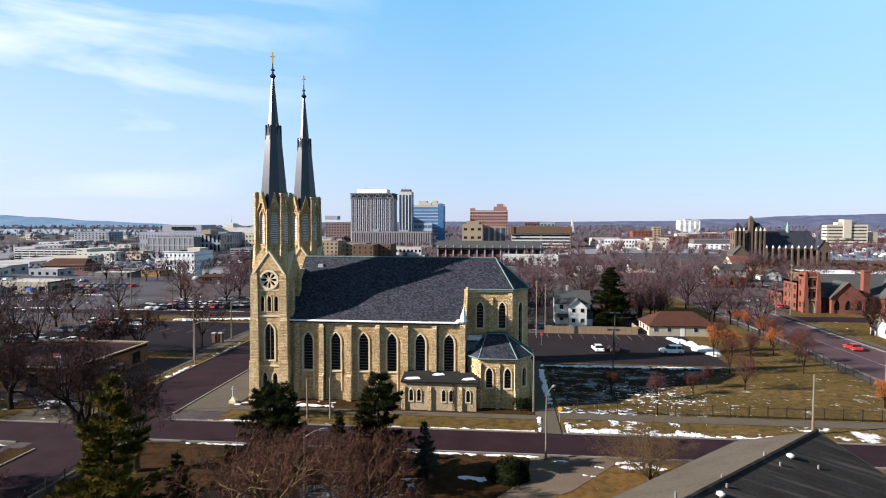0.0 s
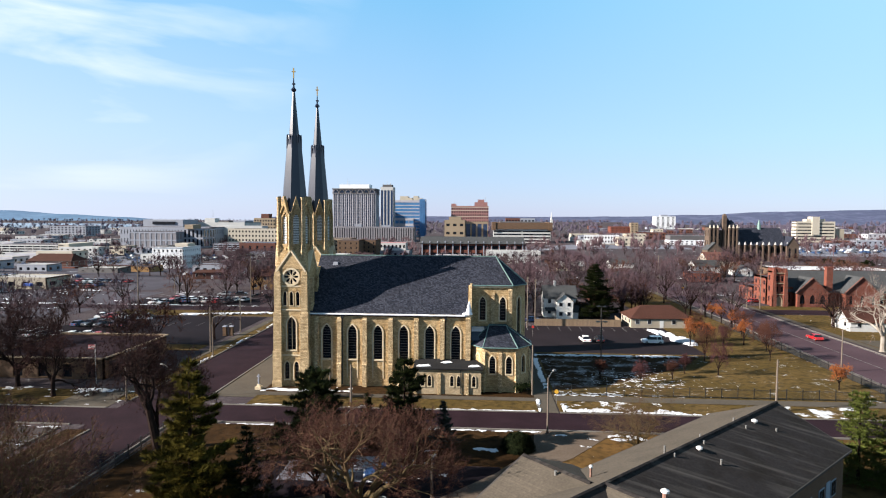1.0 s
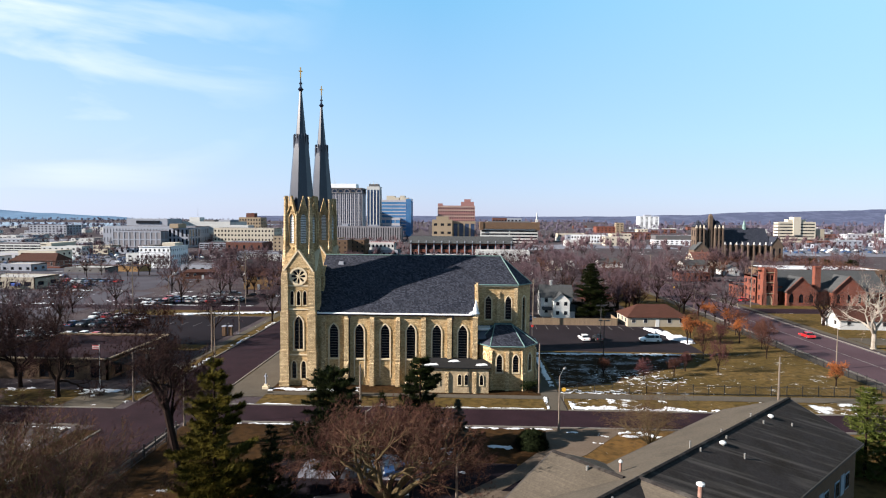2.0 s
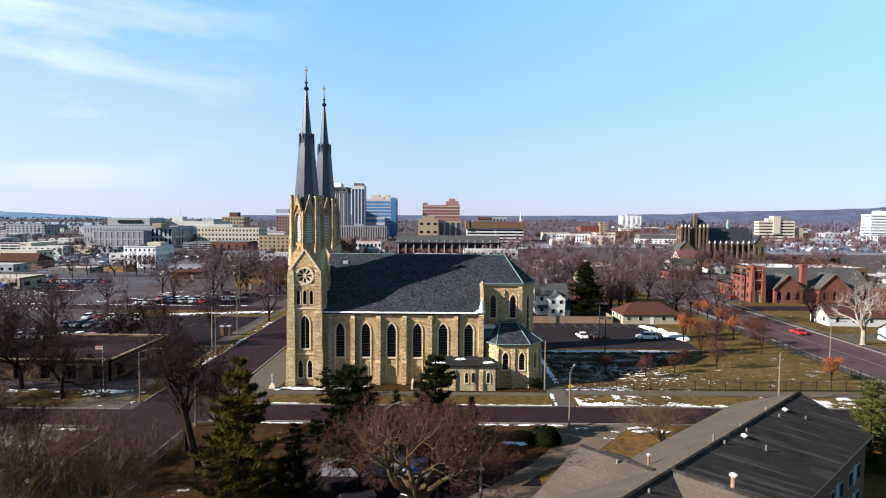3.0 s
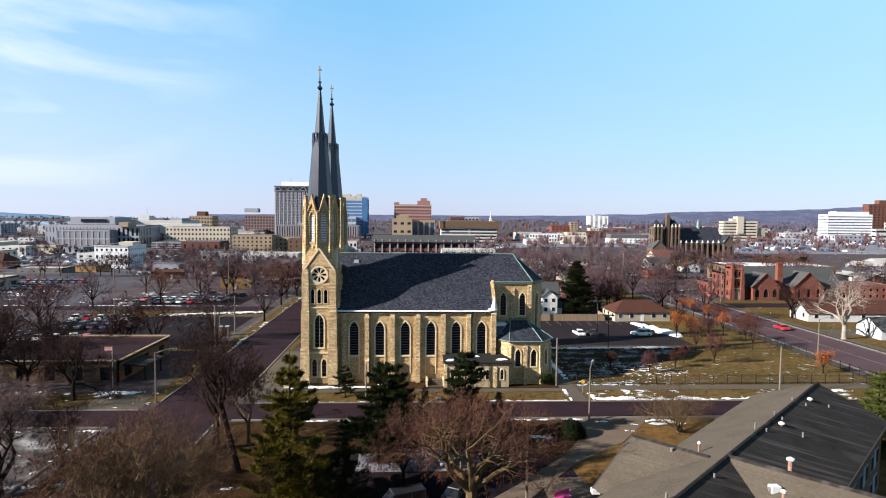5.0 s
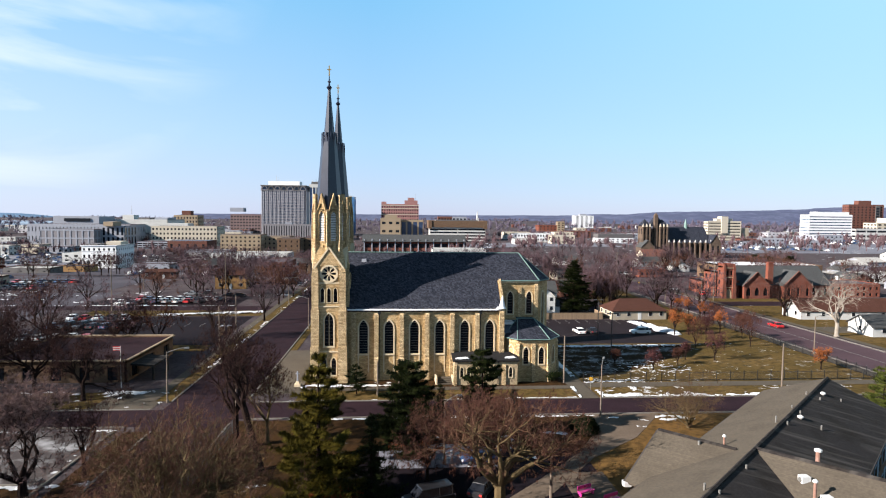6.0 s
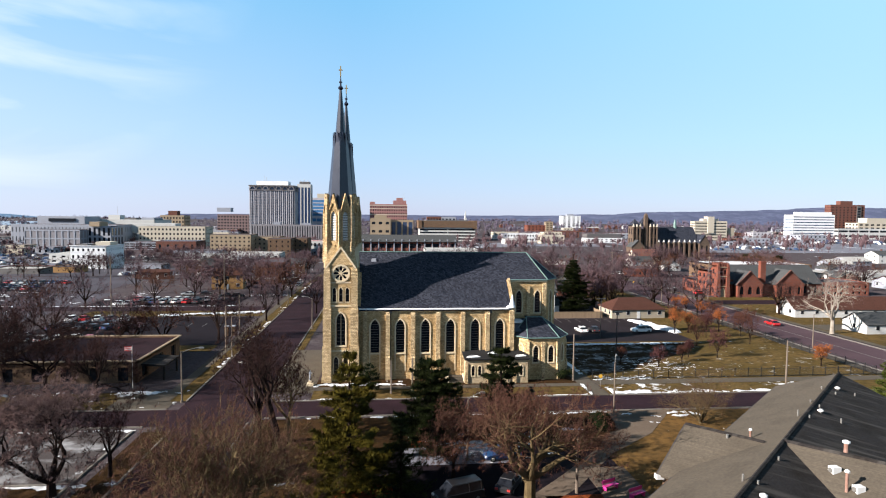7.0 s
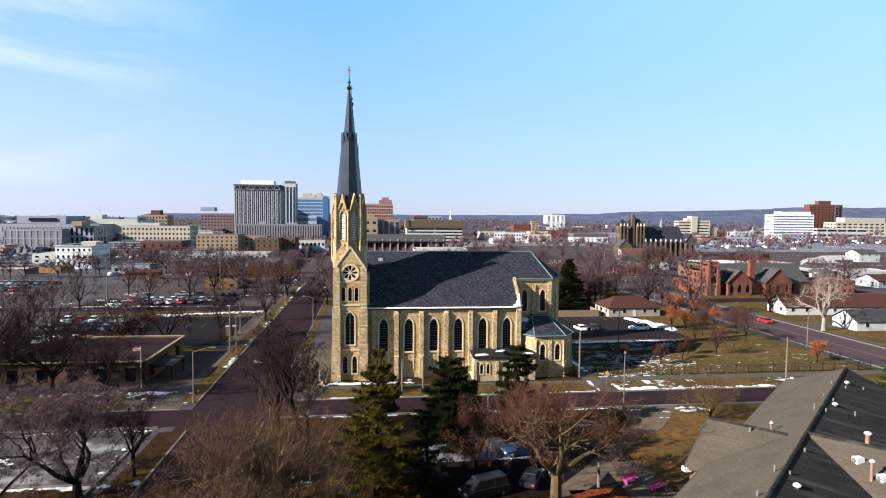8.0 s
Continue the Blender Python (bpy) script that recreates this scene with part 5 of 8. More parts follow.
def grow(rnd, h, spread, fork=0.25, limbs=5, kids=(5, 5, 6), trunk_r=0.3, up=0.35, lean=(0, 0), twig=0.02, twigs=5, droop=0.0, stout=0.008, gnarl=1.0, inner=0.3):
    """Branching bare tree: thick wood, thin wood and twig tips."""
    thick, thin, tips = [], [], []
    def branch(p, d, length, r, level):
        n = (6, 5, 3, 2, 2)[level] if gnarl > 1 else (4 if level < 2 else (3 if level == 2 else 2))
        step = length / n
        pts = [p]
        for i in range(n):
            bend = (0.10 * gnarl, 0.20 * gnarl ** 0.5, 0.26, 0.26, 0.26)[level]
            d = (d + Vector((rnd.gauss(0, bend), rnd.gauss(0, bend), rnd.gauss(0, bend) + (up * 0.16 if level else 0) - droop * 0.1 * level))).normalized()
            q = p + d * step
            ra, rb = r * (1 - 0.75 * i / n), r * (1 - 0.75 * (i + 1) / n)
            (thick if level < 2 else thin).append((p, q, ra, rb))
            p = q
            pts.append((p, d, rb))
        if level < len(kids):
            for k in range(kids[level]):
                f = rnd.uniform(0.35, 1.0) if level else rnd.uniform(inner, 1.0)
                i = min(int(f * n), n - 1)
                q, e, rb = pts[i + 1]
                branch(q, tilt(rnd, e, rnd.uniform(0.35, 0.95)), length * rnd.uniform(0.42, 0.66), max(rb * 0.7, stout), level + 1)
        else:
            for k in range(twigs):
                q, e, rb = pts[rnd.randint(1, n)]
                e = tilt(rnd, e, rnd.uniform(0.3, 1.25))
                tips.append((q, q + e * length * rnd.uniform(0.3, 0.6), twig))
    base = Vector((0, 0, -0.1))
    top = Vector((lean[0], lean[1], h * fork))
    thick.append((base, base + Vector((0, 0, 0.5)), trunk_r * 1.5, trunk_r * 1.08))
    thick.append((base + Vector((0, 0, 0.5)), top, trunk_r * 1.08, trunk_r * 0.85))
    for k in range(limbs):
        a = 2 * math.pi * (k + rnd.uniform(-0.3, 0.3)) / limbs
        out = 1.35 * spread / (h * (1 - fork)) * rnd.uniform(0.45, 1.0) if k else 0.1
        d = Vector((math.cos(a) * out, math.sin(a) * out, 1.0)).normalized()
        s = top if k % 2 else top - Vector((0, 0, h * fork * 0.2 * rnd.random()))
        branch(s, d, math.hypot(h * (1 - fork), spread * out) * rnd.uniform(0.58, 0.74), trunk_r * rnd.uniform(0.5, 0.68), 0)
    # bring the whole crown to the height and spread asked for
    ends = [s[1] for s in thin] + [s[1] for s in tips]
    kz = h / max(p.z for p in ends)
    far = sorted(math.hypot(p.x - lean[0], p.y - lean[1]) for p in ends)
    kr = min(max(spread / far[int(len(far) * 0.97)], 0.5), 1.5)
    fit = lambda p: Vector((lean[0] * min(p.z / top.z, 1) + (p.x - lean[0] * min(p.z / top.z, 1)) * kr, lean[1] * min(p.z / top.z, 1) + (p.y - lean[1] * min(p.z / top.z, 1)) * kr, p.z * kz if p.z > 0 else p.z))
    thick, thin = ([(fit(s[0]), fit(s[1]), s[2], s[3]) for s in q] for q in (thick, thin))
    return thick, thin, [(fit(s[0]), fit(s[1]), s[2]) for s in tips]


def bare_tree(x, y, label, seed, h, spread, wood=BARK, twigwood=TWIG, name="bare_tree", sides=6, group="", joined=False, thinwood=None, **kw):
    rnd = random.Random(seed)
    thick, thin, tips = grow(rnd, h, spread, **kw)
    t = thing(name, label, "tree", (0, 0, 0), group)
    tr = new("trunk", sticks(thick, sides, wood, "trunk"))
    tr.parent = t
    cr = new("crown", sticks(thin, 3, twigwood if joined else (thinwood or wood), "crown"))
    cr.parent = t
    tagged(cr, "fine leafless branches")
    if joined:
        bm = bmesh.new()
        bm.from_mesh(cr.data)
        tm = slivers(tips, twigwood, "crown")
        bm.from_mesh(tm)
        bm.to_mesh(cr.data)
        bm.free()
        bpy.data.meshes.remove(tm)
        t.location = (x, y, gz(x, y))
        return t
    tw = new("fine_twig", slivers(tips, twigwood, "fine_twig"))
    tw.parent = cr
    tagged(tw, "", "", "", "stuff")
    t.location = (x, y, gz(x, y))
    return t


def conifer(x, y, label, seed, h, r, needle=NEEDLE, name="conifer", whorls=22, arms=7, tufts=26, low=0.06, droop=0.25, size=0.5, power=1.0, group=""):
    """Whorls of drooping boughs set with needle tufts; ragged outline with gaps."""
    rnd = random.Random(seed)
    wood, blades = [], []
    for i in range(6):
        wood.append((Vector((0, 0, h * i / 6 - 0.1 * (i == 0))), Vector((0, 0, h * (i + 1) / 6)), 0.02 * h * (1 - i / 6.3), 0.02 * h * (1 - (i + 1) / 6.3)))
    boughs = []
    for i in range(whorls):
        f = low + (1 - low) * i / whorls
        z = h * f
        reach = r * (1 - f) ** power * rnd.uniform(0.72, 1.1) + 0.12
        for k in range(arms):
            if rnd.random() < 0.12:
                continue
            a = rnd.uniform(0, 6.283)
            L = reach * rnd.uniform(0.6, 1.12)
            d = Vector((math.cos(a), math.sin(a), 0))
            base = Vector((0, 0, z + rnd.uniform(-0.16, 0.16) * h / whorls))
            mid = base + d * L * 0.55 + Vector((0, 0, -droop * L * 0.30))
            tip = base + d * L + Vector((0, 0, -droop * L * 0.35 + 0.10 * L))
            boughs += [(base, mid, 0.05 * (1 - f) + 0.015, 0.03), (mid, tip, 0.03, 0.008)]
            side = Vector((-d.y, d.x, 0))
            for t in range(max(int(tufts * L / r) + 6, 6)):
                q = rnd.random() ** 0.6
                c = base.lerp(mid, q / 0.55) if q < 0.55 else mid.lerp(tip, (q - 0.55) / 0.45)
                c = c + side * rnd.gauss(0, 0.20 * L * (1.1 - q)) + Vector((0, 0, rnd.gauss(0, 0.05)))
                for n in range(5):
                    e = (d * rnd.uniform(0.1, 1.0) + side * rnd.gauss(0, 0.75) + Vector((0, 0, rnd.gauss(0.22, 0.35)))).normalized()
                    blades.append((c, c + e * size * rnd.uniform(0.6, 1.2), size * 0.13))
    t = thing(name, label, "tree", (0, 0, 0), group)
    o = new("trunk", sticks(wood, 7, BARK, "trunk"))
    o.parent = t
    o = new("bough_frame", sticks(boughs, 3, needle, "bough_frame"))
    o.parent = t
    tagged(o, "", "", "", "stuff")
    o = new("crown", slivers(blades, needle, "crown"))
    o.parent = t
    tagged(o, "tufted evergreen needles")
    t.location = (x, y, gz(x, y))
    return t


def leafy_tree(x, y, label, seed, h, spread, leaf=RUSTLEAF, name="small_tree", n=900, group="", wood=BARK, leafsize=0.22, bush=False):
    """Trunk and limbs with many single leaves in clumps."""
    rnd = random.Random(seed)
    thick, thin, tips = grow(rnd, h, spread, fork=0.18 if bush else 0.28, limbs=6, kids=(4, 3), trunk_r=0.025 * h, twigs=2)
    t = thing(name, label, "tree", (0, 0, 0), group)
    o = new("trunk", sticks(thick, 5, wood, "trunk"))
    o.parent = t
    verts, faces = [], []
    ends = [s[1] for s in thin] + [q for p, q, w in tips]
    for i in range(n):
        c = rnd.choice(ends) + Vector((rnd.gauss(0, 0.22), rnd.gauss(0, 0.22), rnd.gauss(0, 0.2)))
        u = Vector((rnd.gauss(0, 1), rnd.gauss(0, 1), rnd.gauss(0, 0.6))).normalized() * leafsize * rnd.uniform(0.6, 1.2)
        w = u.orthogonal().normalized() * leafsize * 0.5
        b = len(verts)
        verts += [tuple(c - u), tuple(c + w), tuple(c + u), tuple(c - w)]
        faces.append((b, b + 1, b + 2, b + 3))
    o = new("crown", raw("crown", verts, faces, leaf))
    o.parent = t
    o2 = new("limb_frame", sticks(thin, 3, wood, "limb_frame"))
    o2.parent = t
    tagged(o2, "", "", "", "stuff")
    t.location = (x, y, gz(x, y))
    return t


# near trees, south of the street
bare_tree(18.5, -39.5, "bare brown tree between the pines and the car park", 24, 9.5, 5.6, BARK, ROSETWIG, fork=0.22, limbs=6, kids=(6, 6, 5), trunk_r=0.2, twig=0.016, twigs=22)
bare_tree(25.0, -47.9, "large spreading bare oak with olive-brown limbs by the car park", 11, 15.0, 9.0, OAKBARK, REDTWIG, sides=8, fork=0.34, limbs=8, kids=(7, 6, 5), trunk_r=0.60, up=0.30, twig=0.012, twigs=26, stout=0.016, thinwood=THINOAK, gnarl=2.2, inner=0.45)
bare_tree(26.0, -36.0, "bare brown tree behind the spreading oak", 12, 9.5, 5.0, BARK, ROSETWIG, fork=0.2, limbs=6, kids=(7, 6, 6), trunk_r=0.2, twig=0.017, twigs=26)
bare_tree(-2.0, -56.9, "dense twiggy tree with reddish-brown bare crown", 14, 15.6, 9.0, OAKBARK, ROSETWIG, fork=0.14, limbs=11, kids=(7, 6, 6), trunk_r=0.52, up=0.16, twig=0.010, twigs=24, stout=0.020, gnarl=1.4, inner=0.35)
bare_tree(-9.0, -60.0, "low dense bare tree with rosy-brown twigs", 15, 9.5, 6.5, OAKBARK, ROSETWIG, fork=0.16, limbs=8, kids=(7, 7, 5), trunk_r=0.24, up=0.2, twig=0.017, twigs=20)
bare_tree(-22.6, -40.9, "gnarled dark-limbed bare tree with silvery twigs", 16, 14.2, 9.6, BARK, GREYTWIG, sides=8, fork=0.17, limbs=5, kids=(7, 7, 6), trunk_r=0.46, up=0.3, twig=0.012, twigs=56, gnarl=2.0, inner=0.5, stout=0.010)
bare_tree(-18.9, -36.4, "small dark bare tree by the kerb", 17, 9.0, 4.4, BARK, TWIG, sides=8, fork=0.36, limbs=5, kids=(6, 6, 5), trunk_r=0.24, up=0.3, twig=0.015, twigs=16, gnarl=2.0, inner=0.4)
bare_tree(-27.5, -46.0, "bare tree with silvery twig haze over the concrete", 18, 13.4, 8.5, BARK, GREYTWIG, fork=0.22, limbs=6, kids=(6, 6, 6), trunk_r=0.34, twig=0.012, twigs=44, gnarl=2.2, inner=0.5)
bare_tree(-0.3, -35.4, "tall leaning bare tree with a dark trunk", 20, 18.9, 7.4, BARK, TWIG, sides=8, fork=0.48, limbs=4, kids=(7, 6, 5), trunk_r=0.44, lean=(-2.0, 1.0), up=0.3, twig=0.014, twigs=26, gnarl=2.2, inner=0.4)
bare_tree(-4.7, -28.8, "bare tree with a straight dark trunk", 21, 14.6, 6.1, BARK, TWIG, fork=0.36, limbs=5, kids=(6, 6, 5), trunk_r=0.42, twig=0.017, twigs=26, gnarl=1.8, inner=0.4)
bare_tree(-1.2, -27.4, "bare brown tree on the leaf-strewn lawn", 22, 12.8, 6.1, OAKBARK, TWIG, fork=0.3, limbs=5, kids=(6, 6, 5), trunk_r=0.26, twig=0.017, twigs=26)
bare_tree(55.4, -24.6, "many-stemmed bare shrub by the driveway", 23, 8.4, 6.4, OAKBARK, THINOAK, name="bare_shrub", fork=0.04, limbs=15, kids=(6, 5, 4), trunk_r=0.17, up=0.45, twig=0.009, twigs=14, gnarl=1.6)
for i, (x, y, h) in enumerate(((-43, -4, 14.5), (-56, -7, 15), (-57, 12, 14), (-64, 3, 16), (-72, -12, 15), (-33, -9, 11))):
    bare_tree(x, y, "bare brown tree round the low brick building", 30 + i, h, h * 0.58, BARK, TWIG, fork=0.26, limbs=7, kids=(6, 6, 5), trunk_r=0.34, twig=0.019, twigs=30, gnarl=1.8, inner=0.4)
for i, (x, y, h) in enumerate(((-50, -14, 14), (-63, -18, 15), (-79, -3, 15), (-41, 25.5, 11), (-70, 16, 14))):
    bare_tree(x, y, "dark bare tree beside the low brick building", 36 + i, h, h * 0.58, BARK, TWIG, "bare_tree", 5, "", True, fork=0.28, limbs=8, kids=(6, 5, 4), trunk_r=0.32, twig=0.026, twigs=20, gnarl=1.6, inner=0.4)

conifer(7.4, -44.0, "tall yellow-green pine with open drooping boughs", 41, 16.0, 7.0, NEEDLE, "pine_tree", 13, 11, 190, 0.06, 0.18, 0.56, 0.9)
conifer(16.5, -32.0, "dark green pine before the cathedral", 42, 12.0, 6.0, DARKNEEDLE, "pine_tree", 9, 13, 180, 0.12, 0.05, 0.56, 0.55)
conifer(26.2, -27.0, "dark green pine on the lawn by the street", 43, 12.4, 4.8, DARKNEEDLE, "pine_tree", 9, 12, 160, 0.12, 0.05, 0.52, 0.55)
conifer(30.9, -24.6, "small blue-green spruce on the lawn", 44, 5.8, 2.3, BLUENEEDLE, "spruce_tree", 18, 9, 40, 0.04, 0.15, 0.30)
conifer(8.6, -7.4, "low dark ornamental pine beside the tower", 45, 5.2, 2.6, DARKNEEDLE, "pine_tree", 8, 8, 26, 0.15, 0.1, 0.40, 0.6)
conifer(21.0, -24.0, "dark spruce in the shade of the oak", 46, 6.5, 2.6, DARKNEEDLE, "spruce_tree", 14, 9, 40, 0.04, 0.2, 0.34)
conifer(12.6, -43.0, "dark shaded spruce by the pine", 47, 9.0, 4.0, DARKNEEDLE, "spruce_tree", 14, 9, 44, 0.04, 0.2, 0.34)
conifer(69.0, 75.0, "broad dark green spruce behind the car park", 48, 16.0, 7.8, DARKNEEDLE, "spruce_tree", 20, 12, 60, 0.08, 0.2, 0.8, 0.7)
conifer(77.3, -32.2, "bright green bushy evergreen beside the apartment house", 49, 10.6, 3.7, EVERGREEN, "evergreen_tree", 18, 11, 34, 0.02, 0.0, 0.42, 0.55)
conifer(80.8, -33.0, "bright green bushy evergreen beside the apartment house", 50, 9.0, 3.7, EVERGREEN, "evergreen_tree", 16, 11, 34, 0.02, 0.0, 0.42, 0.55)
conifer(86.5, -30.0, "bright green bushy evergreen beside the apartment house", 51, 7.4, 3.0, EVERGREEN, "evergreen_tree", 16, 11, 30, 0.02, 0.0, 0.42, 0.55)

for i, (x, y, h) in enumerate(((197.0, 186.0, 11.0), (206.0, 190.0, 10.0), (214.0, 184.0, 10.5))):
    conifer(x, y, "broad dark evergreen behind the brick church", 53 + i, h, 6.5, DARKNEEDLE, "evergreen_tree", 12, 9, 40, 0.1, 0.0, 1.0, 0.5, "evergreens behind the church")

# clipped round bush
rnd = random.Random(5)
bl = []
for i in range(2600):
    a, b = rnd.uniform(0, 6.283), math.acos(rnd.uniform(0.0, 1.0))
    n = Vector((math.cos(a) * math.sin(b), math.sin(a) * math.sin(b), math.cos(b)))
    c = Vector((n.x * 2.1, n.y * 2.1, n.z * 2.0)) * (1 + 0.08 * noise.noise(n * 3))
    e = (n + Vector((rnd.gauss(0, 0.6), rnd.gauss(0, 0.6), rnd.gauss(0, 0.6)))).normalized()
    bl.append((c - n * 0.1, c + e * 0.28, 0.07))
bush = thing("round_bush", "large dark clipped dome-shaped bush by the driveway", "bush", (40.4, -25.3, 0))
bm = bmesh.new()
bmesh.ops.create_uvsphere(bm, u_segments=20, v_segments=12, radius=1.95)
for v in bm.verts:
    v.co = Vector((v.co.x, v.co.y, max(v.co.z * 0.95, -0.05))) * (1 + 0.06 * noise.noise(v.co * 1.7))
o = new("inner_foliage", mesh_of("inner_foliage", bm, YEW))
o.parent = bush
o = new("crown", slivers(bl, YEW, "crown"))
o.parent = bush
for i, (x, y, r) in enumerate(((42.5, -1.8, 1.2), (43.6, -0.9, 1.0))):
    leafy_tree(x, y, "low dark shrub against the chapel", 60 + i, 1.9, 1.1, DARKNEEDLE, "shrub", 500, "", BARK, 0.14, True)

# rust-leaved and bare young trees of the park
for i, (x, y, h) in enumerate(((102.8, 75.8, 5.6), (102.6, 68.6, 5.4), (102.2, 58.8, 5.4), (96.3, 40.0, 6.2), (83.6, 38.2, 6.4), (87.5, 38.8, 5.8), (97.0, 5.0, 4.6))):
    leafy_tree(x, y, "young tree holding rust-orange winter leaves", 70 + i, h, h * 0.36, RUSTLEAF, "young_tree", 1500, "young park trees", BARK, 0.12)
for i, (x, y, h) in enumerate(((88.8, 32.8, 7.2), (81.5, 23.8, 8.0), (79.9, 12.8, 6.4), (63.9, 5.9, 4.6), (95.0, 24.9, 9.5), (70.5, 9.5, 3.8), (57.4, 8.7, 3.8), (74.0, 13.5, 4.0), (98.5, 34.0, 7.2), (86.5, 44.0, 8.0), (100.0, 50.0, 8.0))):
    bare_tree(x, y, "young bare tree with reddish twigs in the park", 90 + i, h, h * 0.36, BARK, PLUMTWIG if i in (0, 2, 3, 7) else REDTWIG, "young_tree", 5, "young park trees", True, fork=0.2, limbs=8, kids=(6, 5, 4), trunk_r=0.10, twig=0.016, twigs=12)
bare_tree(124.2, 35.8, "large pale-barked sycamore with white bare limbs", 110, 18.0, 10.5, PALEBARK, GREYTWIG, "sycamore_tree", 8, fork=0.24, limbs=6, kids=(5, 4, 4), trunk_r=0.5, up=0.2, twig=0.02, twigs=7, stout=0.022, gnarl=2.4, inner=0.4)
bare_tree(130.8, 65.5, "dark bare street tree by the side street", 111, 11.8, 6.0, BARK, TWIG, fork=0.26, limbs=7, kids=(6, 6, 5), trunk_r=0.4, twig=0.026, twigs=5)
bare_tree(123.8, 128.0, "bare street tree beside the avenue", 112, 12.0, 5.0, BARK, TWIG, fork=0.3, limbs=6, kids=(5, 5, 5), trunk_r=0.3, twig=0.028, twigs=5)

# a wood of bare trees over the whole town, one built and then copied
rnd = random.Random(77)
stock = []
for i in range(6):
    h = (13, 15, 11.5, 14, 12.5, 16)[i]
    stock.append(bare_tree((-36, -46, 12, 96, -60, 30)[i], (108, 116, 66, 118, 128, 96)[i], "bare brown street tree among the houses", 120 + i, h, h * (0.55, 0.48, 0.55, 0.42, 0.6, 0.5)[i], BARK, (TOWNTWIG, TOWNTWIG, REDTWIG, TOWNTWIG, ROSETWIG, TOWNTWIG)[i], "bare_tree", 4, "bare town trees", True,
                 fork=0.24, limbs=8, kids=(5, 4), trunk_r=0.26, up=0.3, twig=0.055, twigs=14, stout=0.02))
KEEP = [(-19.5, -7.5, -200, 440), (105, 123, -200, 440), (-300, -19, 77, 87), (44, 85, 26, 66), (-76, -24, 28, 77), (-84, -34, 86, 106), (-165, -84, 55, 125), (122, 400, 85, 96), (120, 196, 96, 128), (122, 240, 20, 84), (50, 96, 56, 74), (-60, -30, 124, 140), (-50, -28, 160, 185), (186, 262, 300, 350), (-215, -160, 205, 330), (-440, -215, 300, 420), (-25, 85, 330, 445), (-50, -30, 400, 450), (84, 105, -20, 60), (-195, -140, 205, 290), (-120, -70, 120, 195)]
made = 0
while made < 330:
    y = 62 + 430 * rnd.random() ** 1.3
    x = rnd.uniform(-0.62, 0.72) * (y + 100) + 20
    if any(a - 2 < x < b + 2 and c - 2 < y < d + 2 for a, b, c, d in KEEP) or (x < -190 and rnd.random() < 0.6) or (x > 230 and rnd.random() < 0.5) or (y > 260 and x > 110 and rnd.random() < 0.6):
        continue
    k = rnd.uniform(0.75, 1.15) * (1 - 0.35 * smooth((y - 160) / 200))
    t = copy_thing(stock[rnd.randrange(6)], pose(x, y, gz(x, y), 0, 0, rnd.uniform(0, 360)))
    t.scale = (k, k, k * rnd.uniform(0.9, 1.1))
    made += 1
# named places where single trees stand out
for x, y, i in ((-9.0, 72, 1), (-6.5, 88, 3), (-6.8, 104, 0), (-6.5, 122, 1), (-21, 60, 3), (-52, 100, 0), (-62, 92, 4), (-78, 82, 0), (-84, 70, 4), (-76, 40, 1), (-80, 24, 0), (40, 84, 2), (30, 70, 0), (47, 92, 1), (80, 88, 2), (88, 96, 0), (99, 108, 1), (-62, 18, 0), (-58, 26, 5), (-44, 25, 1), (-66, -4, 4), (-76, 4, 0), (-84, -10, 5), (-90, 14, 1), (-96, 36, 4), (-100, -2, 0), (-78, 56, 2), (-27, 36, 3), (-86, 46, 5), (-36, 27, 2), (213, 138, 0), (204, 119, 3), (226, 142, 4), (240, 112, 1), (186, 138, 2), (250, 142, 5), (176, 133, 0), (236, 176, 2)):
    copy_thing(stock[i], pose(x, y, gz(x, y), 0, 0, x * 37))


def far_woods(name, label, seed, n, x0, x1, y0, y1, material, scale=1.0):
    """Distant bare woods: ragged tufts of upright blades, one object."""
    rnd = random.Random(seed)
    items = []
    for i in range(n):
        x, y = rnd.uniform(x0, x1), rnd.uniform(y0, y1)
        z = gz(x, y)
        h, r = rnd.uniform(8, 14) * scale, rnd.uniform(3, 6) * scale
        items.append((Vector((x, y, z - 0.5)), Vector((x, y, z + h * 0.6)), 0.4 * scale))
        for k in range(26):
            a, q = rnd.uniform(0, 6.283), rnd.random() ** 0.6
            e = Vector((x + r * q * math.cos(a), y + r * q * math.sin(a), z + h * (1 - 0.45 * q * q) * rnd.uniform(0.8, 1.0)))
            s = Vector((x + r * q * 0.45 * math.cos(a), y + r * q * 0.45 * math.sin(a), z + h * rnd.uniform(0.25, 0.5)))
            items.append((s, e, rnd.uniform(0.25, 0.5) * scale))
    return tagged(new(name, slivers(items, material, name)), label, "woods", "", "stuff")


far_woods("far_woods", "distant bare brown trees between the town buildings", 201, 1100, -620, 760, 380, 800, TOWNTWIG)
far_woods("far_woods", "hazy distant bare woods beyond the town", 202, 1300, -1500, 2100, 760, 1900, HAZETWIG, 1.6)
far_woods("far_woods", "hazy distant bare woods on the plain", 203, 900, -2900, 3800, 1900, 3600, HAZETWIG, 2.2)


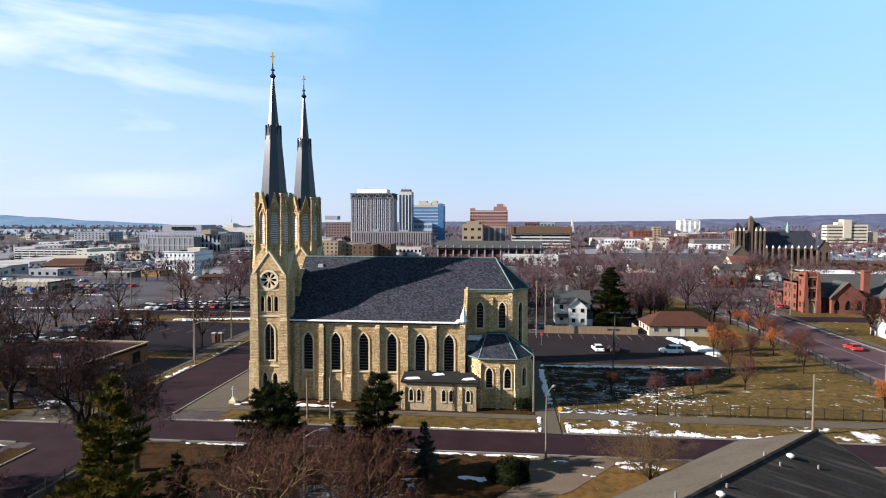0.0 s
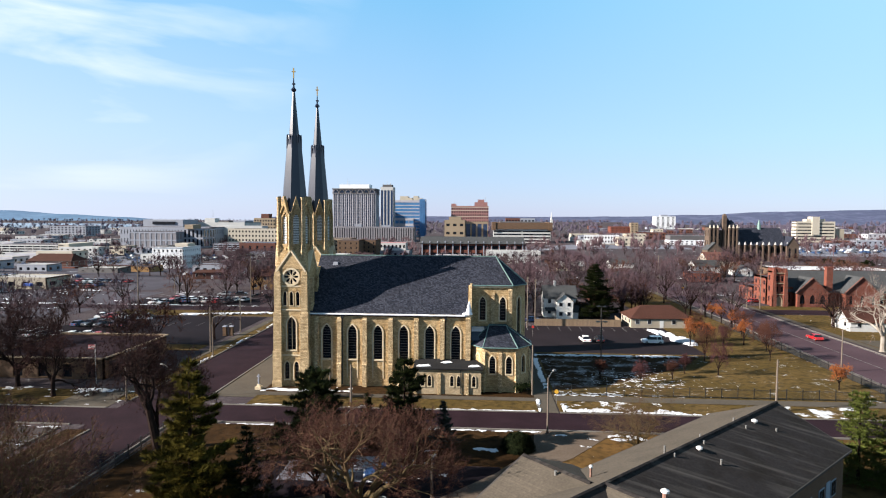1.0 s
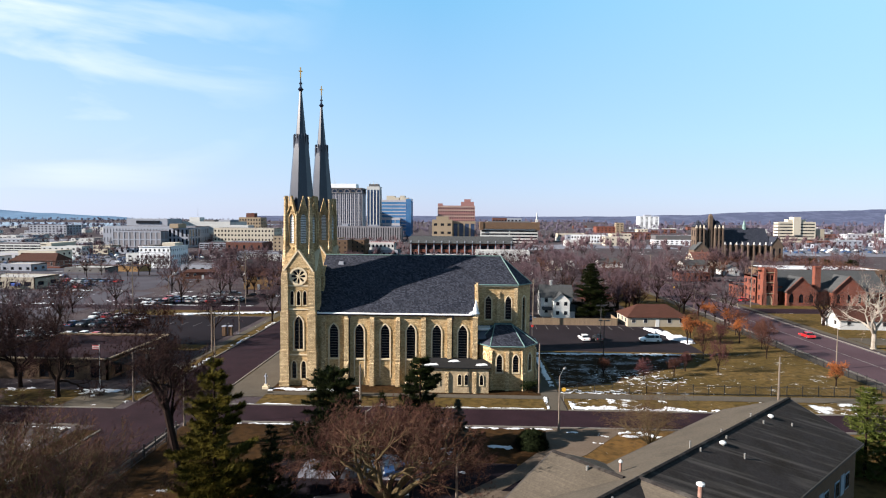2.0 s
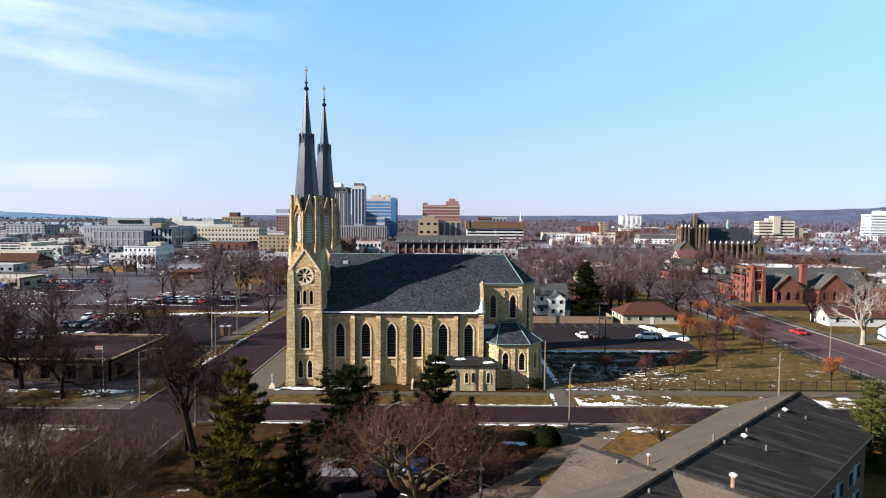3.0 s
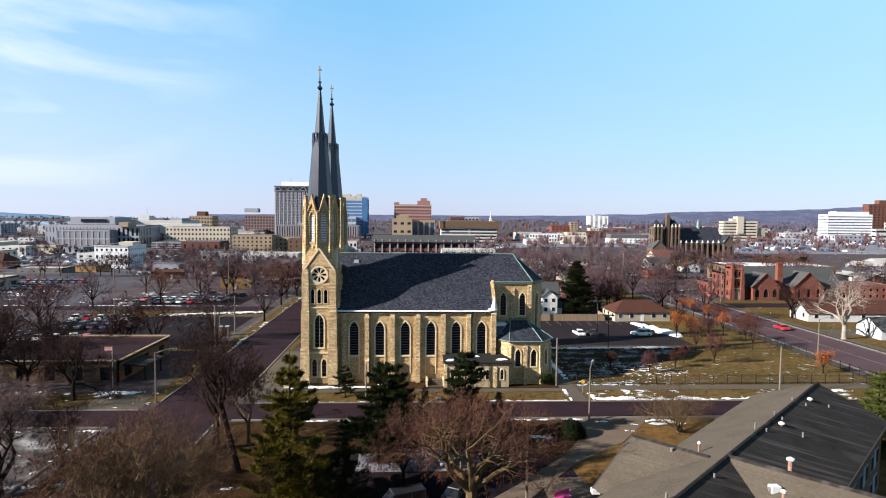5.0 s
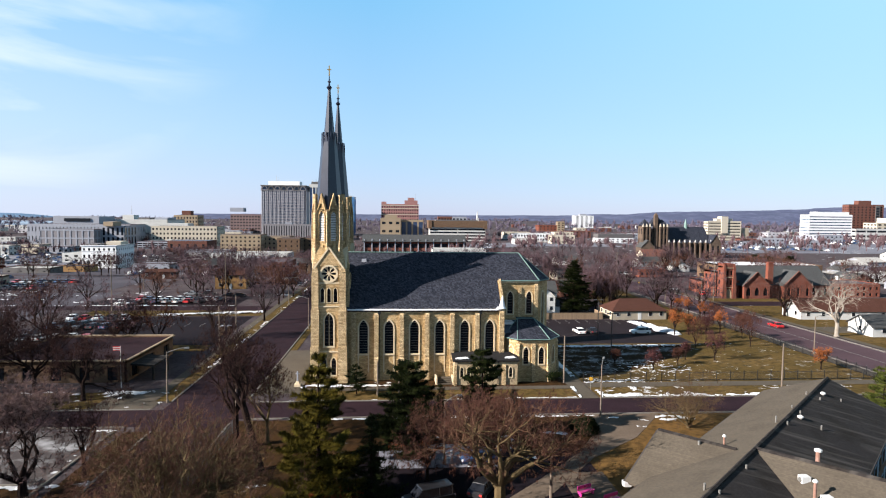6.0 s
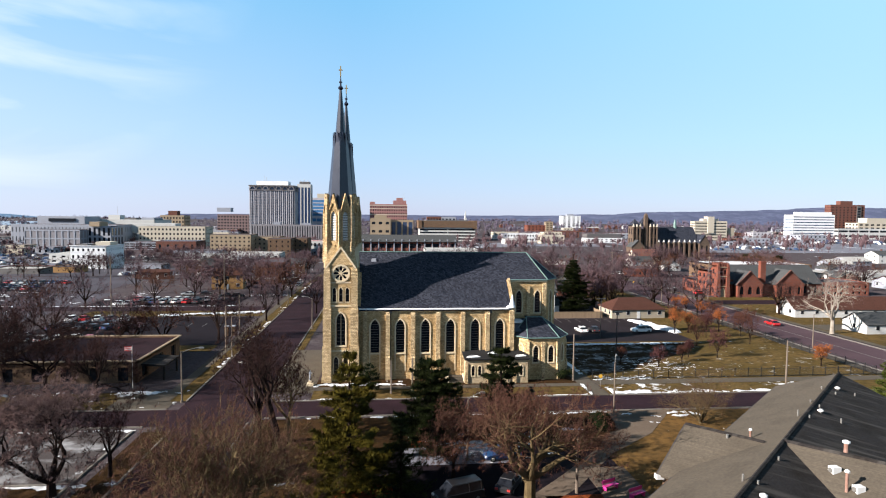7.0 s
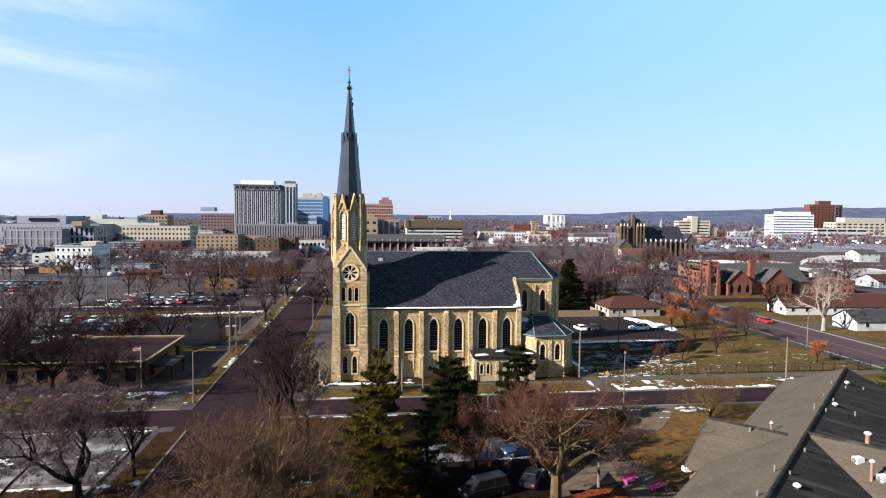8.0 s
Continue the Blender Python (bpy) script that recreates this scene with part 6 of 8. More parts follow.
# ---- foreground apartment house: cross-gabled shingle roofs ----
apt = thing("apartment_house", "two-storey apartment house with grey shingle gable roofs", "building", (52.0, -50.0, 0))
AX, AY = 65.78, -37.0  # north end of the main ridge
D1 = Vector((-0.7302, -0.6832, 0)).normalized()  # along the main ridge, towards the south-west
N1 = Vector((0.6832, -0.7302, 0)).normalized()  # to its sunless side
ZRIDGE, ZEAVE, HALF = 10.25, 7.40, 6.7


def at(a, b, z):
    """a along the main ridge, b across it towards the shaded side."""
    p = Vector((AX, AY, 0)) + D1 * a + N1 * b
    return (p.x, p.y, z)


# slope turned from the sun, its shade given by the darker shingle colour
bm = bmesh.new()
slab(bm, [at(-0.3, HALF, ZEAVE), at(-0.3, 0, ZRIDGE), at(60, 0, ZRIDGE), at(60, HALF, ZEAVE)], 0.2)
part("roof_slope", bm, SHADESHINGLE, apt, "shingle slope with its shade in the colour")
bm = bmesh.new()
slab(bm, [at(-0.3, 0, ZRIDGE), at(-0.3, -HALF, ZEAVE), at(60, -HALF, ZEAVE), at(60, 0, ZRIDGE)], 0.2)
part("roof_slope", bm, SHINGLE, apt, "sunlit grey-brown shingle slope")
# a lower cross wing to the north-west, and one of full height to the south-east; both run in under the main slopes
WA, WH = 29.3, 6.7
WL, ZL, SLW = 28.9, 9.62, 0.395  # the lower wing's ridge: its place, height and pitch
bm = bmesh.new()
slab(bm, [at(WL, -0.6, ZL), at(WL - WH, -5.0, ZL - SLW * WH), at(WL - WH, -8.2, ZL - SLW * WH), at(WL, -8.2, ZL)], 0.2)
part("roof_slope", bm, SHINGLE, apt)
bm = bmesh.new()
slab(bm, [at(WL, -0.6, ZL), at(WL, -8.2, ZL), at(WL + WH, -8.2, ZL - SLW * WH), at(WL + WH, -5.0, ZL - SLW * WH)], 0.2)
part("roof_slope", bm, SHINGLE, apt)
# north-east side of this wing gets the shade-darkened shingles too
bm = bmesh.new()
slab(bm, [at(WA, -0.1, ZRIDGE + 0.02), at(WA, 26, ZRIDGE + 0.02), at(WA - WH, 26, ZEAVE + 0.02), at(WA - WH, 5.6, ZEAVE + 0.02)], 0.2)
part("roof_slope", bm, SHADESHINGLE, apt)
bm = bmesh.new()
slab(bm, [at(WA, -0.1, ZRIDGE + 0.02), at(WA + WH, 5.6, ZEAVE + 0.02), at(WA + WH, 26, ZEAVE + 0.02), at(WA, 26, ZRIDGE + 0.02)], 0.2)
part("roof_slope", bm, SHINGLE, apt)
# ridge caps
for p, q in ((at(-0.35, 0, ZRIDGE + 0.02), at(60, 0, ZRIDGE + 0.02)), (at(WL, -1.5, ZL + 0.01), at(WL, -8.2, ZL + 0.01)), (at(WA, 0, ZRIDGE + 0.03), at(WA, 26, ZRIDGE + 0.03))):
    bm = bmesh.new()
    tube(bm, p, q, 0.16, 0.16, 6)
    part("ridge_cap", bm, SHADESHINGLE, apt)
# walls
bm = bmesh.new()
for a0, a1, b0, b1 in ((0.0, 60, -HALF + 0.5, HALF - 0.5), (WL - WH + 0.5, WL + WH - 0.5, -7.9, -HALF + 0.5), (WA + 0.5 - WH, WA - 0.5 + WH, HALF - 0.5, 25.5)):
    P = [at(a0, b0, 0)[:2], at(a0, b1, 0)[:2], at(a1, b1, 0)[:2], at(a1, b0, 0)[:2]]
    prism(bm, P, 0, ZEAVE - (0.62 if b0 == -7.9 else 0.1))
for a, b, n in (((0.0, -HALF + 0.5), (0.0, HALF - 0.5), (0.0, 0.0)),):
    face(bm, [at(*a, ZEAVE - 0.1), at(*b, ZEAVE - 0.1), at(*n, ZRIDGE - 0.2)])
face(bm, [at(WL - WH + 0.5, -7.9, ZL - SLW * WH - 0.1), at(WL + WH - 0.5, -7.9, ZL - SLW * WH - 0.1), at(WL, -7.9, ZL - 0.2)])
part("wall", bm, BROWNBRICK, apt, "brown brick wall")
# pale blue eaves and trim
for p, q in ((at(-0.3, HALF, ZEAVE - 0.12), at(22.4, HALF, ZEAVE - 0.12)), (at(-0.32, HALF, ZEAVE - 0.12), at(-0.32, 0, ZRIDGE - 0.1)), (at(-0.32, 0, ZRIDGE - 0.1), at(-0.32, -HALF, ZEAVE - 0.12)), (at(-0.3, -HALF, ZEAVE - 0.12), at(22.0, -HALF, ZEAVE - 0.12)), (at(WL + WH + 0.6, -HALF, ZEAVE - 0.12), at(60, -HALF, ZEAVE - 0.12)), (at(WL + WH, -8.25, ZL - SLW * WH - 0.1), at(WL, -8.25, ZL - 0.1)), (at(WL - WH, -8.25, ZL - SLW * WH - 0.1), at(WL, -8.25, ZL - 0.1))):
    bm = bmesh.new()
    tube(bm, p, q, 0.13, 0.13, 4)
    part("fascia", bm, WOODTRIM, apt, "dark verge board")
bm = bmesh.new()
box(bm, -0.32, 0.32, -0.26, 0.26, 0.1, 0.5)
c = at(WL + WH - 0.2, -8.1, ZL - SLW * WH - 0.5)
for v in bm.verts:
    v.co += Vector(c)
part("soffit_end", bm, WHITEMETAL, apt, "white boxed eaves corner")
# windows and panels along the shaded long side
for i in range(8):
    for lev in (0, 1):
        a = 2.0 + i * 3.0
        z = 0.9 + lev * 2.75
        M = plane_map(at(a + 1.3, HALF - 0.5, 0), -D1)
        bm = bmesh.new()
        bar(bm, M, 0, 1.3, z, z + 1.5, -0.05, 0.06)
        w = part("window", bm, BLUETRIM, apt)
        bm = bmesh.new()
        bar(bm, M, 0.09, 0.61, z + 0.09, z + 1.41, 0.04, 0.075)
        bar(bm, M, 0.69, 1.21, z + 0.09, z + 1.41, 0.04, 0.075)
        part("pane", bm, GLASS, w)
        if i % 2 == 0:
            bm = bmesh.new()
            bar(bm, M, -1.25, -0.25, z - 0.2, z + 1.7, 0.0, 0.06)
            part("wall_panel", bm, BLUETRIM, apt, "pale blue wall panel")


def roof_z(b):
    return ZRIDGE - (ZRIDGE - ZEAVE) * abs(b) / HALF


def turbine_vent(a, b, group="roof vents"):
    x, y, z = at(a, b, roof_z(b))
    t = thing("roof_vent", "small white mushroom vent on the dark shingles", "vent", (x, y, z), group)
    bm = bmesh.new()
    tube(bm, (x, y, z - 0.15), (x, y, z + 0.18), 0.13, 0.13, 10)
    part("neck", bm, STEEL, t)
    bm = bmesh.new()
    tube(bm, (x, y, z + 0.15), (x, y, z + 0.27), 0.27, 0.27, 12)
    tube(bm, (x, y, z + 0.27), (x, y, z + 0.37), 0.27, 0.11, 12)
    part("hood", bm, WHITEMETAL, t, "white domed hood")


def pipe_vent(a, b, h, r, zz=None, material=RUSTPIPE, label="rusty pink flue pipe with a cap", cap=True):
    x, y, z = at(a, b, roof_z(b) if zz is None else zz)
    t = thing("flue_pipe", label, "pipe", (x, y, z))
    bm = bmesh.new()
    tube(bm, (x, y, z - 0.2), (x, y, z + h), r, r, 10)
    part("pipe", bm, material, t)
    if cap:
        bm = bmesh.new()
        tube(bm, (x, y, z + h), (x, y, z + h + 0.12), r * 1.7, r * 1.7, 10)
        tube(bm, (x, y, z + h + 0.12), (x, y, z + h + 0.22), r * 1.7, r * 0.5, 10)
        part("cap", bm, WHITEMETAL, t, "weathered white cap")


for a, b in ((6.8, 0.8), (17.3, 0.8), (40.8, 1.1)):
    turbine_vent(a, b)
for a, b, h in ((5.6, 2.3, 0.3), (8.8, 0.9, 0.28), (15.9, 0.5, 0.28), (20.5, 0.4, 0.3), (17.0, 2.5, 0.45), (20.3, -0.6, 0.6), (8.2, -0.5, 0.3), (14.6, -0.5, 0.25), (39.3, -0.6, 0.5), (44.4, -0.7, 0.4), (39.3, 0.4, 0.25), (33.5, 0.5, 0.3)):
    pipe_vent(a, b, h, 0.08, None, STEEL, "short grey plumbing vent pipe", False)
pipe_vent(28.8, 4.3, 1.35, 0.17, 9.75)
pipe_vent(32.9, 4.9, 1.4, 0.11, 8.8)
pipe_vent(26.6, -3.2, 0.75, 0.09)
pipe_vent(29.4, -4.4, 0.3, 0.12, ZL - SLW * 0.5, STEEL, "short grey plumbing vent pipe", False)
for a, b in ((31.2, 3.9), (32.5, 5.6)):
    x, y, z = at(a, b, ZRIDGE - 0.425 * (a - WA))
    t = thing("roof_fan", "white boxed roof fan on the shingles", "vent", (x, y, z), "roof fans")
    bm = bmesh.new()
    box(bm, x - 0.34, x + 0.34, y - 0.28, y + 0.28, z - 0.35, z + 0.36)
    part("housing", bm, WHITEMETAL, t)
    bm = bmesh.new()
    tube(bm, (x - 0.35, y, z + 0.1), (x - 0.42, y, z + 0.1), 0.2, 0.17, 12)
    part("grille", bm, STEEL, t)

# ---- street furniture ----


def street_lamp(x, y, h, arm, turn, label="brown-grey street lamp with a curved arm", sign=False):
    t = thing("street_lamp", label, "street lamp", (0, 0, 0), "street lamps")
    bm = bmesh.new()
    tube(bm, (0, 0, -0.1), (0, 0, h * 0.96), 0.13, 0.08, 8)
    tube(bm, (0, 0, -0.05), (0, 0, 0.35), 0.22, 0.2, 8)
    part("pole", bm, POLEWOOD, t)
    bm = bmesh.new()
    p = Vector((0, 0, h * 0.94))
    for k in range(1, 6):
        q = Vector((arm * k / 5, 0, h * 0.94 + 0.65 * math.sin(k / 5 * 1.57)))
        tube(bm, p, q, 0.06, 0.05, 6)
        p = q
    part("arm", bm, STEEL, t)
    bm = bmesh.new()
    box(bm, arm - 0.15, arm + 0.65, -0.16, 0.16, h * 0.94 + 0.52, h * 0.94 + 0.74, 0.75)
    part("lamp_head", bm, STEEL, t, "grey cobra-head luminaire")
    if sign:
        bm = bmesh.new()
        box(bm, 0.12, 0.18, -0.38, 0.38, 3.2, 3.95)
        part("sign", bm, YELLOWPAINT, t, "small yellow warning sign")
    t.matrix_basis = pose(x, y, gz(x, y), 0, 0, turn)
    return t


street_lamp(44.7, -19.7, 8.0, 2.2, 65)
street_lamp(-19.9, -10.4, 8.2, 2.6, 10)
street_lamp(-7.3, 47.7, 8.2, 2.0, 180)
street_lamp(-20.2, 20.5, 8.4, 2.2, 5)
street_lamp(-6.9, -20.6, 8.2, 2.2, 150)
street_lamp(-20.3, 92.0, 8.4, 2.4, 0)
street_lamp(20.7, -35.0, 7.8, 1.6, 20)
street_lamp(104.4, 17.0, 8.6, 2.4, 0)
street_lamp(104.2, 88.0, 8.6, 2.4, 0)
street_lamp(123.2, 100.0, 8.6, 2.4, 180)
street_lamp(-64.3, 88.5, 9.0, 2.4, 100)


def utility_pole(x, y, h, label="weathered wooden utility pole with crossarm", arms=1, turn=0, lamp=False):
    t = thing("utility_pole", label, "pole", (0, 0, 0), "utility poles")
    bm = bmesh.new()
    tube(bm, (0, 0, -0.1), (0, 0, h), 0.17, 0.11, 8)
    part("pole", bm, POLEWOOD, t)
    for k in range(arms):
        bm = bmesh.new()
        z = h - 0.5 - k * 0.9
        box(bm, -1.1, 1.1, -0.06, 0.06, z, z + 0.12)
        for s in (-1.0, -0.5, 0.5, 1.0):
            tube(bm, (s, 0, z + 0.1), (s, 0, z + 0.28), 0.05, 0.04, 6)
        part("crossarm", bm, POLEWOOD, t)
    if lamp:
        bm = bmesh.new()
        tube(bm, (0.2, 0, h * 0.72), (0.2, 0, h * 0.72 + 0.9), 0.22, 0.22, 10)
        part("transformer", bm, STEEL, t, "grey transformer can")
    t.matrix_basis = pose(x, y, gz(x, y), 0, 0, turn)
    return t


utility_pole(80.3, -7.9, 8.0, "pale weathered wooden pole on the verge", 0)
utility_pole(44.2, -2.2, 8.3, "weathered wooden pole beside the chapel", 0)
utility_pole(-22.2, 23.8, 9.6, "weathered wooden pole on the pavement", 0)
utility_pole(-24.6, 45.6, 9.0, "weathered wooden pole by the car park", 0)
utility_pole(-64.3, 67.6, 17.0, "tall dark wooden mast by parked cars", 0)
utility_pole(-40.6, 93.0, 17.0, "tall brown wooden utility pole", 1, 20)
utility_pole(48.2, 58.0, 13.5, "utility pole with crossarms and transformer", 2, 70, True)
utility_pole(50.6, 61.5, 12.5, "utility pole with crossarms and transformer", 2, 70, True)
utility_pole(104.0, 132.0, 15.0, "tall wooden utility pole beside the avenue", 1, 0)
utility_pole(126.5, 98.0, 15.5, "tall wooden utility pole by the brick church", 1, 90)
utility_pole(-134.0, 80.0, 14.0, "tall pale pole on the forecourt", 1, 90)
utility_pole(31.0, -44.0, 6.4, "slim pale flagpole by the mulch bed", 0)
utility_pole(12.0, -8.2, 5.5, "thin steel pole on the lawn", 0)
utility_pole(15.4, -8.4, 6.0, "thin steel pole on the lawn", 0)
for x, y in ((58.6, 14.0), (62.5, 33.5)):
    t = thing("car_park_lamp", "black twin-headed car park lamp", "street lamp", (x, y, 0), "car park lamps")
    bm = bmesh.new()
    tube(bm, (x, y, 0), (x, y, 9.6), 0.12, 0.09, 8)
    part("pole", bm, BLACKIRON, t)
    for s in (-1, 1):
        bm = bmesh.new()
        box(bm, x + s * 0.7 - 0.35, x + s * 0.7 + 0.35, y - 0.25, y + 0.25, 9.4, 9.62)
        box(bm, x + min(0, s * 0.5), x + max(0, s * 0.5), y - 0.04, y + 0.04, 9.48, 9.56)
        part("lamp_head", bm, BLACKIRON, t)
for x, y, z, m, lab in ((47.6, -6.4, 1.9, YELLOWPAINT, "yellow road sign on a steel post"), (48.6, 46.0, 2.4, REDPAINT, "red stop sign on a steel post"), (113.0, 131.0, 2.6, YELLOWPAINT, "yellow road sign on a steel post")):
    t = thing("road_sign", lab, "sign", (x, y, 0))
    bm = bmesh.new()
    tube(bm, (x, y, 0), (x, y, z + 0.4), 0.04, 0.04, 6)
    part("post", bm, STEEL, t)
    bm = bmesh.new()
    tube(bm, (x, y - 0.05, z), (x, y - 0.09, z), 0.34, 0.34, 8)
    part("plate", bm, m, t)


def iron_fence(p, q, label):
    """Posts, two rails and close pickets."""
    P, Q = Vector((*p, 0)), Vector((*q, 0))
    L = (Q - P).length
    d = (Q - P) / L
    t = thing("iron_fence", label, "fence", (*p, 0))
    n = int(L / 2.4)
    me = None
    for i in range(n + 1):
        c = P + d * L * i / n
        if me is None:
            bm = bmesh.new()
            box(bm, -0.05, 0.05, -0.05, 0.05, 0, 1.75)
            box(bm, -0.07, 0.07, -0.07, 0.07, 1.75, 1.85)
            me = mesh_of("post", bm, BLACKIRON)
        piece("post", me, t, c)
    side = Vector((-d.y, d.x, 0)) * 0.025
    for z in (0.22, 1.5):
        bm = bmesh.new()
        va = [bm.verts.new(v) for v in (P - side + Vector((0, 0, z)), Q - side + Vector((0, 0, z)), Q + side + Vector((0, 0, z)), P + side + Vector((0, 0, z)))]
        vb = [bm.verts.new(v.co + Vector((0, 0, 0.05))) for v in va]
        for i in range(4):
            j = (i + 1) % 4
            bm.faces.new((va[i], va[j], vb[j], vb[i]))
        bm.faces.new(vb), bm.faces.new(va[::-1])
        part("rail", bm, BLACKIRON, t)
    m = int(L / 0.16)
    verts, faces = [], []
    for i in range(m):
        c = P + d * L * (i + 0.5) / m
        b = len(verts)
        for z in (0.1, 1.65):
            verts += [tuple(c - side * 0.5 - d * 0.012 + Vector((0, 0, z))), tuple(c - side * 0.5 + d * 0.012 + Vector((0, 0, z))), tuple(c + side * 0.5 + Vector((0, 0, z)))]
        faces += [(b, b + 1, b + 4, b + 3), (b + 1, b + 2, b + 5, b + 4), (b + 2, b, b + 3, b + 5)]
    o = part("picket", raw("picket", verts, faces, BLACKIRON), BLACKIRON, t)
    tagged(o, "", "", "", "stuff")


iron_fence((62.0, -1.9), (102.6, -1.9), "black iron picket fence along the park")
iron_fence((102.6, -1.9), (102.6, 33.0), "black iron picket fence along the avenue")
iron_fence((102.6, 33.0), (101.0, 62.0), "black iron picket fence along the avenue")
iron_fence((47.8, -1.9), (62.0, -1.9), "black iron picket fence by the lane")
iron_fence((-6.6, -50.0), (-6.4, -24.0), "black iron fence beside the street")

# overhead cables between the tall poles
for z in (16.5, 15.6):
    t = thing("power_cable", "thin sagging overhead power cable between poles", "cable", (-64.3, 67.6, z))
    bm = bmesh.new()
    for p, q in (((-160, 60, z - 1), (-64.3, 67.6, z)), ((-64.3, 67.6, z), (-40.6, 93.0, z)), ((-40.6, 93.0, z), (-24.0, 150.0, z - 2))):
        P, Q = Vector(p), Vector(q)
        last = P
        for k in range(1, 11):
            c = P.lerp(Q, k / 10) - Vector((0, 0, 4 * 0.9 * k / 10 * (1 - k / 10)))
            tube(bm, last, c, 0.035, 0.035, 4)
            last = c
    part("cable", bm, STEEL, t)

# brick gate pillars at the car park corner
for x, y in ((-26.4, 40.6), (-24.9, 40.9)):
    t = thing("gate_pillar", "square tan brick gate pillar with a stone cap", "pillar", (x, y, 0), "gate pillars")
    bm = bmesh.new()
    box(bm, x - 0.42, x + 0.42, y - 0.42, y + 0.42, -0.1, 2.2)
    part("shaft", bm, BROWNBRICK, t)
    bm = bmesh.new()
    box(bm, x - 0.52, x + 0.52, y - 0.52, y + 0.52, 2.2, 2.42, 0.8)
    part("cap", bm, GREYWALL, t)

# board fence behind the car park
bf = thing("board_fence", "brown wooden board fence behind the car park", "fence", (50.5, 61.0, 0))
bm = bmesh.new()
box(bm, -0.14, 0.14, -0.02, 0.02, 0, 1.9)
board = mesh_of("board", bm, FENCEWOOD)
for i in range(78):
    piece("board", board, bf, (50.5 + i * 0.295, 61.0 + 0.008 * (i % 2), 0))
bm = bmesh.new()
box(bm, -0.02, 0.02, -0.14, 0.14, 0, 1.9)
board2 = mesh_of("board", bm, FENCEWOOD)
for i in range(24):
    piece("board", board2, bf, (73.4, 61.2 + i * 0.295, 0))


# ---- vehicles ----
def car(x, y, turn, label, colour, kind="saloon", name="car"):
    """car > body, glasshouse, roof, wheels (> rim), lamps."""
    t = thing(name, label, "car", (0, 0, 0), "parked cars")
    L, H, W = {"saloon": (4.6, 1.45, 1.8), "suv": (4.8, 1.75, 1.9), "van": (5.2, 2.0, 2.0), "pickup": (5.6, 1.85, 2.0)}[kind]
    belt = {"saloon": 0.92, "suv": 1.08, "van": 1.15, "pickup": 1.1}[kind]
    prof = [(-L / 2, 0.38), (-L / 2 + 0.04, belt - 0.18), (-L / 2 + 0.25, belt), (L / 2 - 1.2, belt), (L / 2 - 0.25, belt - 0.16), (L / 2, belt - 0.38), (L / 2, 0.36), (L / 2 - 0.3, 0.26), (-L / 2 + 0.3, 0.26)]
    bm = bmesh.new()
    rows = []
    for yy, k in ((-W / 2, 0.0), (-W / 2 + 0.12, 1.0), (W / 2 - 0.12, 1.0), (W / 2, 0.0)):
        rows.append([bm.verts.new((px * (1 if k else 0.985), yy, pz if k else 0.45 + (pz - 0.45) * 0.92)) for px, pz in prof])
    n = len(prof)
    for a, b in zip(rows, rows[1:]):
        for i in range(n):
            j = (i + 1) % n
            bm.faces.new((a[i], a[j], b[j], b[i]))
    bm.faces.new(rows[0]), bm.faces.new(rows[-1][::-1])
    part("body", bm, colour, t)
    x0, x1, r0, r1 = {"saloon": (-1.9, 1.1, -1.15, 0.25), "suv": (-2.3, 1.25, -1.95, 0.45), "van": (-2.5, 1.7, -2.3, 1.0), "pickup": (-0.6, 1.4, -0.4, 0.7)}[kind]
    bm = bmesh.new()
    lo = [(x0, -W / 2 + 0.06), (x1, -W / 2 + 0.06), (x1, W / 2 - 0.06), (x0, W / 2 - 0.06)]
    hi = [(r0, -W / 2 + 0.26), (r1, -W / 2 + 0.26), (r1, W / 2 - 0.26), (r0, W / 2 - 0.26)]
    va, vb = [bm.verts.new((*p, belt - 0.03)) for p in lo], [bm.verts.new((*p, H - 0.06)) for p in hi]
    for i in range(4):
        j = (i + 1) % 4
        bm.faces.new((va[i], va[j], vb[j], vb[i]))
    bm.faces.new(vb), bm.faces.new(va[::-1])
    part("glasshouse", bm, GLASS, t, "dark car windows")
    bm = bmesh.new()
    box(bm, r0 - 0.06, r1 + 0.06, -W / 2 + 0.22, W / 2 - 0.22, H - 0.07, H, 0.94)
    for px in (r0 * 0.55 + r1 * 0.45, r0 + 0.1):
        for s in (-1, 1):
            tube(bm, (px, s * (W / 2 - 0.06), belt), (px, s * (W / 2 - 0.25), H - 0.05), 0.05, 0.05, 4)
    part("roof", bm, colour, t)
    for wx in (-L / 2 + 0.85, L / 2 - 0.9):
        for s in (-1, 1):
            bm = bmesh.new()
            tube(bm, (wx, s * (W / 2 - 0.2), 0.34), (wx, s * (W / 2 + 0.01), 0.34), 0.34, 0.34, 14)
            w = part("wheel", bm, TYRE, t)
            bm = bmesh.new()
            tube(bm, (wx, s * (W / 2), 0.34), (wx, s * (W / 2 + 0.03), 0.34), 0.21, 0.19, 10)
            part("rim", bm, STEEL, w)
    for s in (-1, 1):
        bm = bmesh.new()
        box(bm, L / 2 - 0.16, L / 2 + 0.02, s * 0.62 - 0.2, s * 0.62 + 0.2, belt - 0.38, belt - 0.22)
        part("headlight", bm, WHITEMETAL, t)
        bm = bmesh.new()
        box(bm, -L / 2 - 0.02, -L / 2 + 0.1, s * 0.66 - 0.16, s * 0.66 + 0.16, belt - 0.32, belt - 0.12)
        part("tail_light", bm, REDPAINT, t)
    t.matrix_basis = pose(x, y, gz(x, y) + 0.035, 0, 0, turn)
    return t


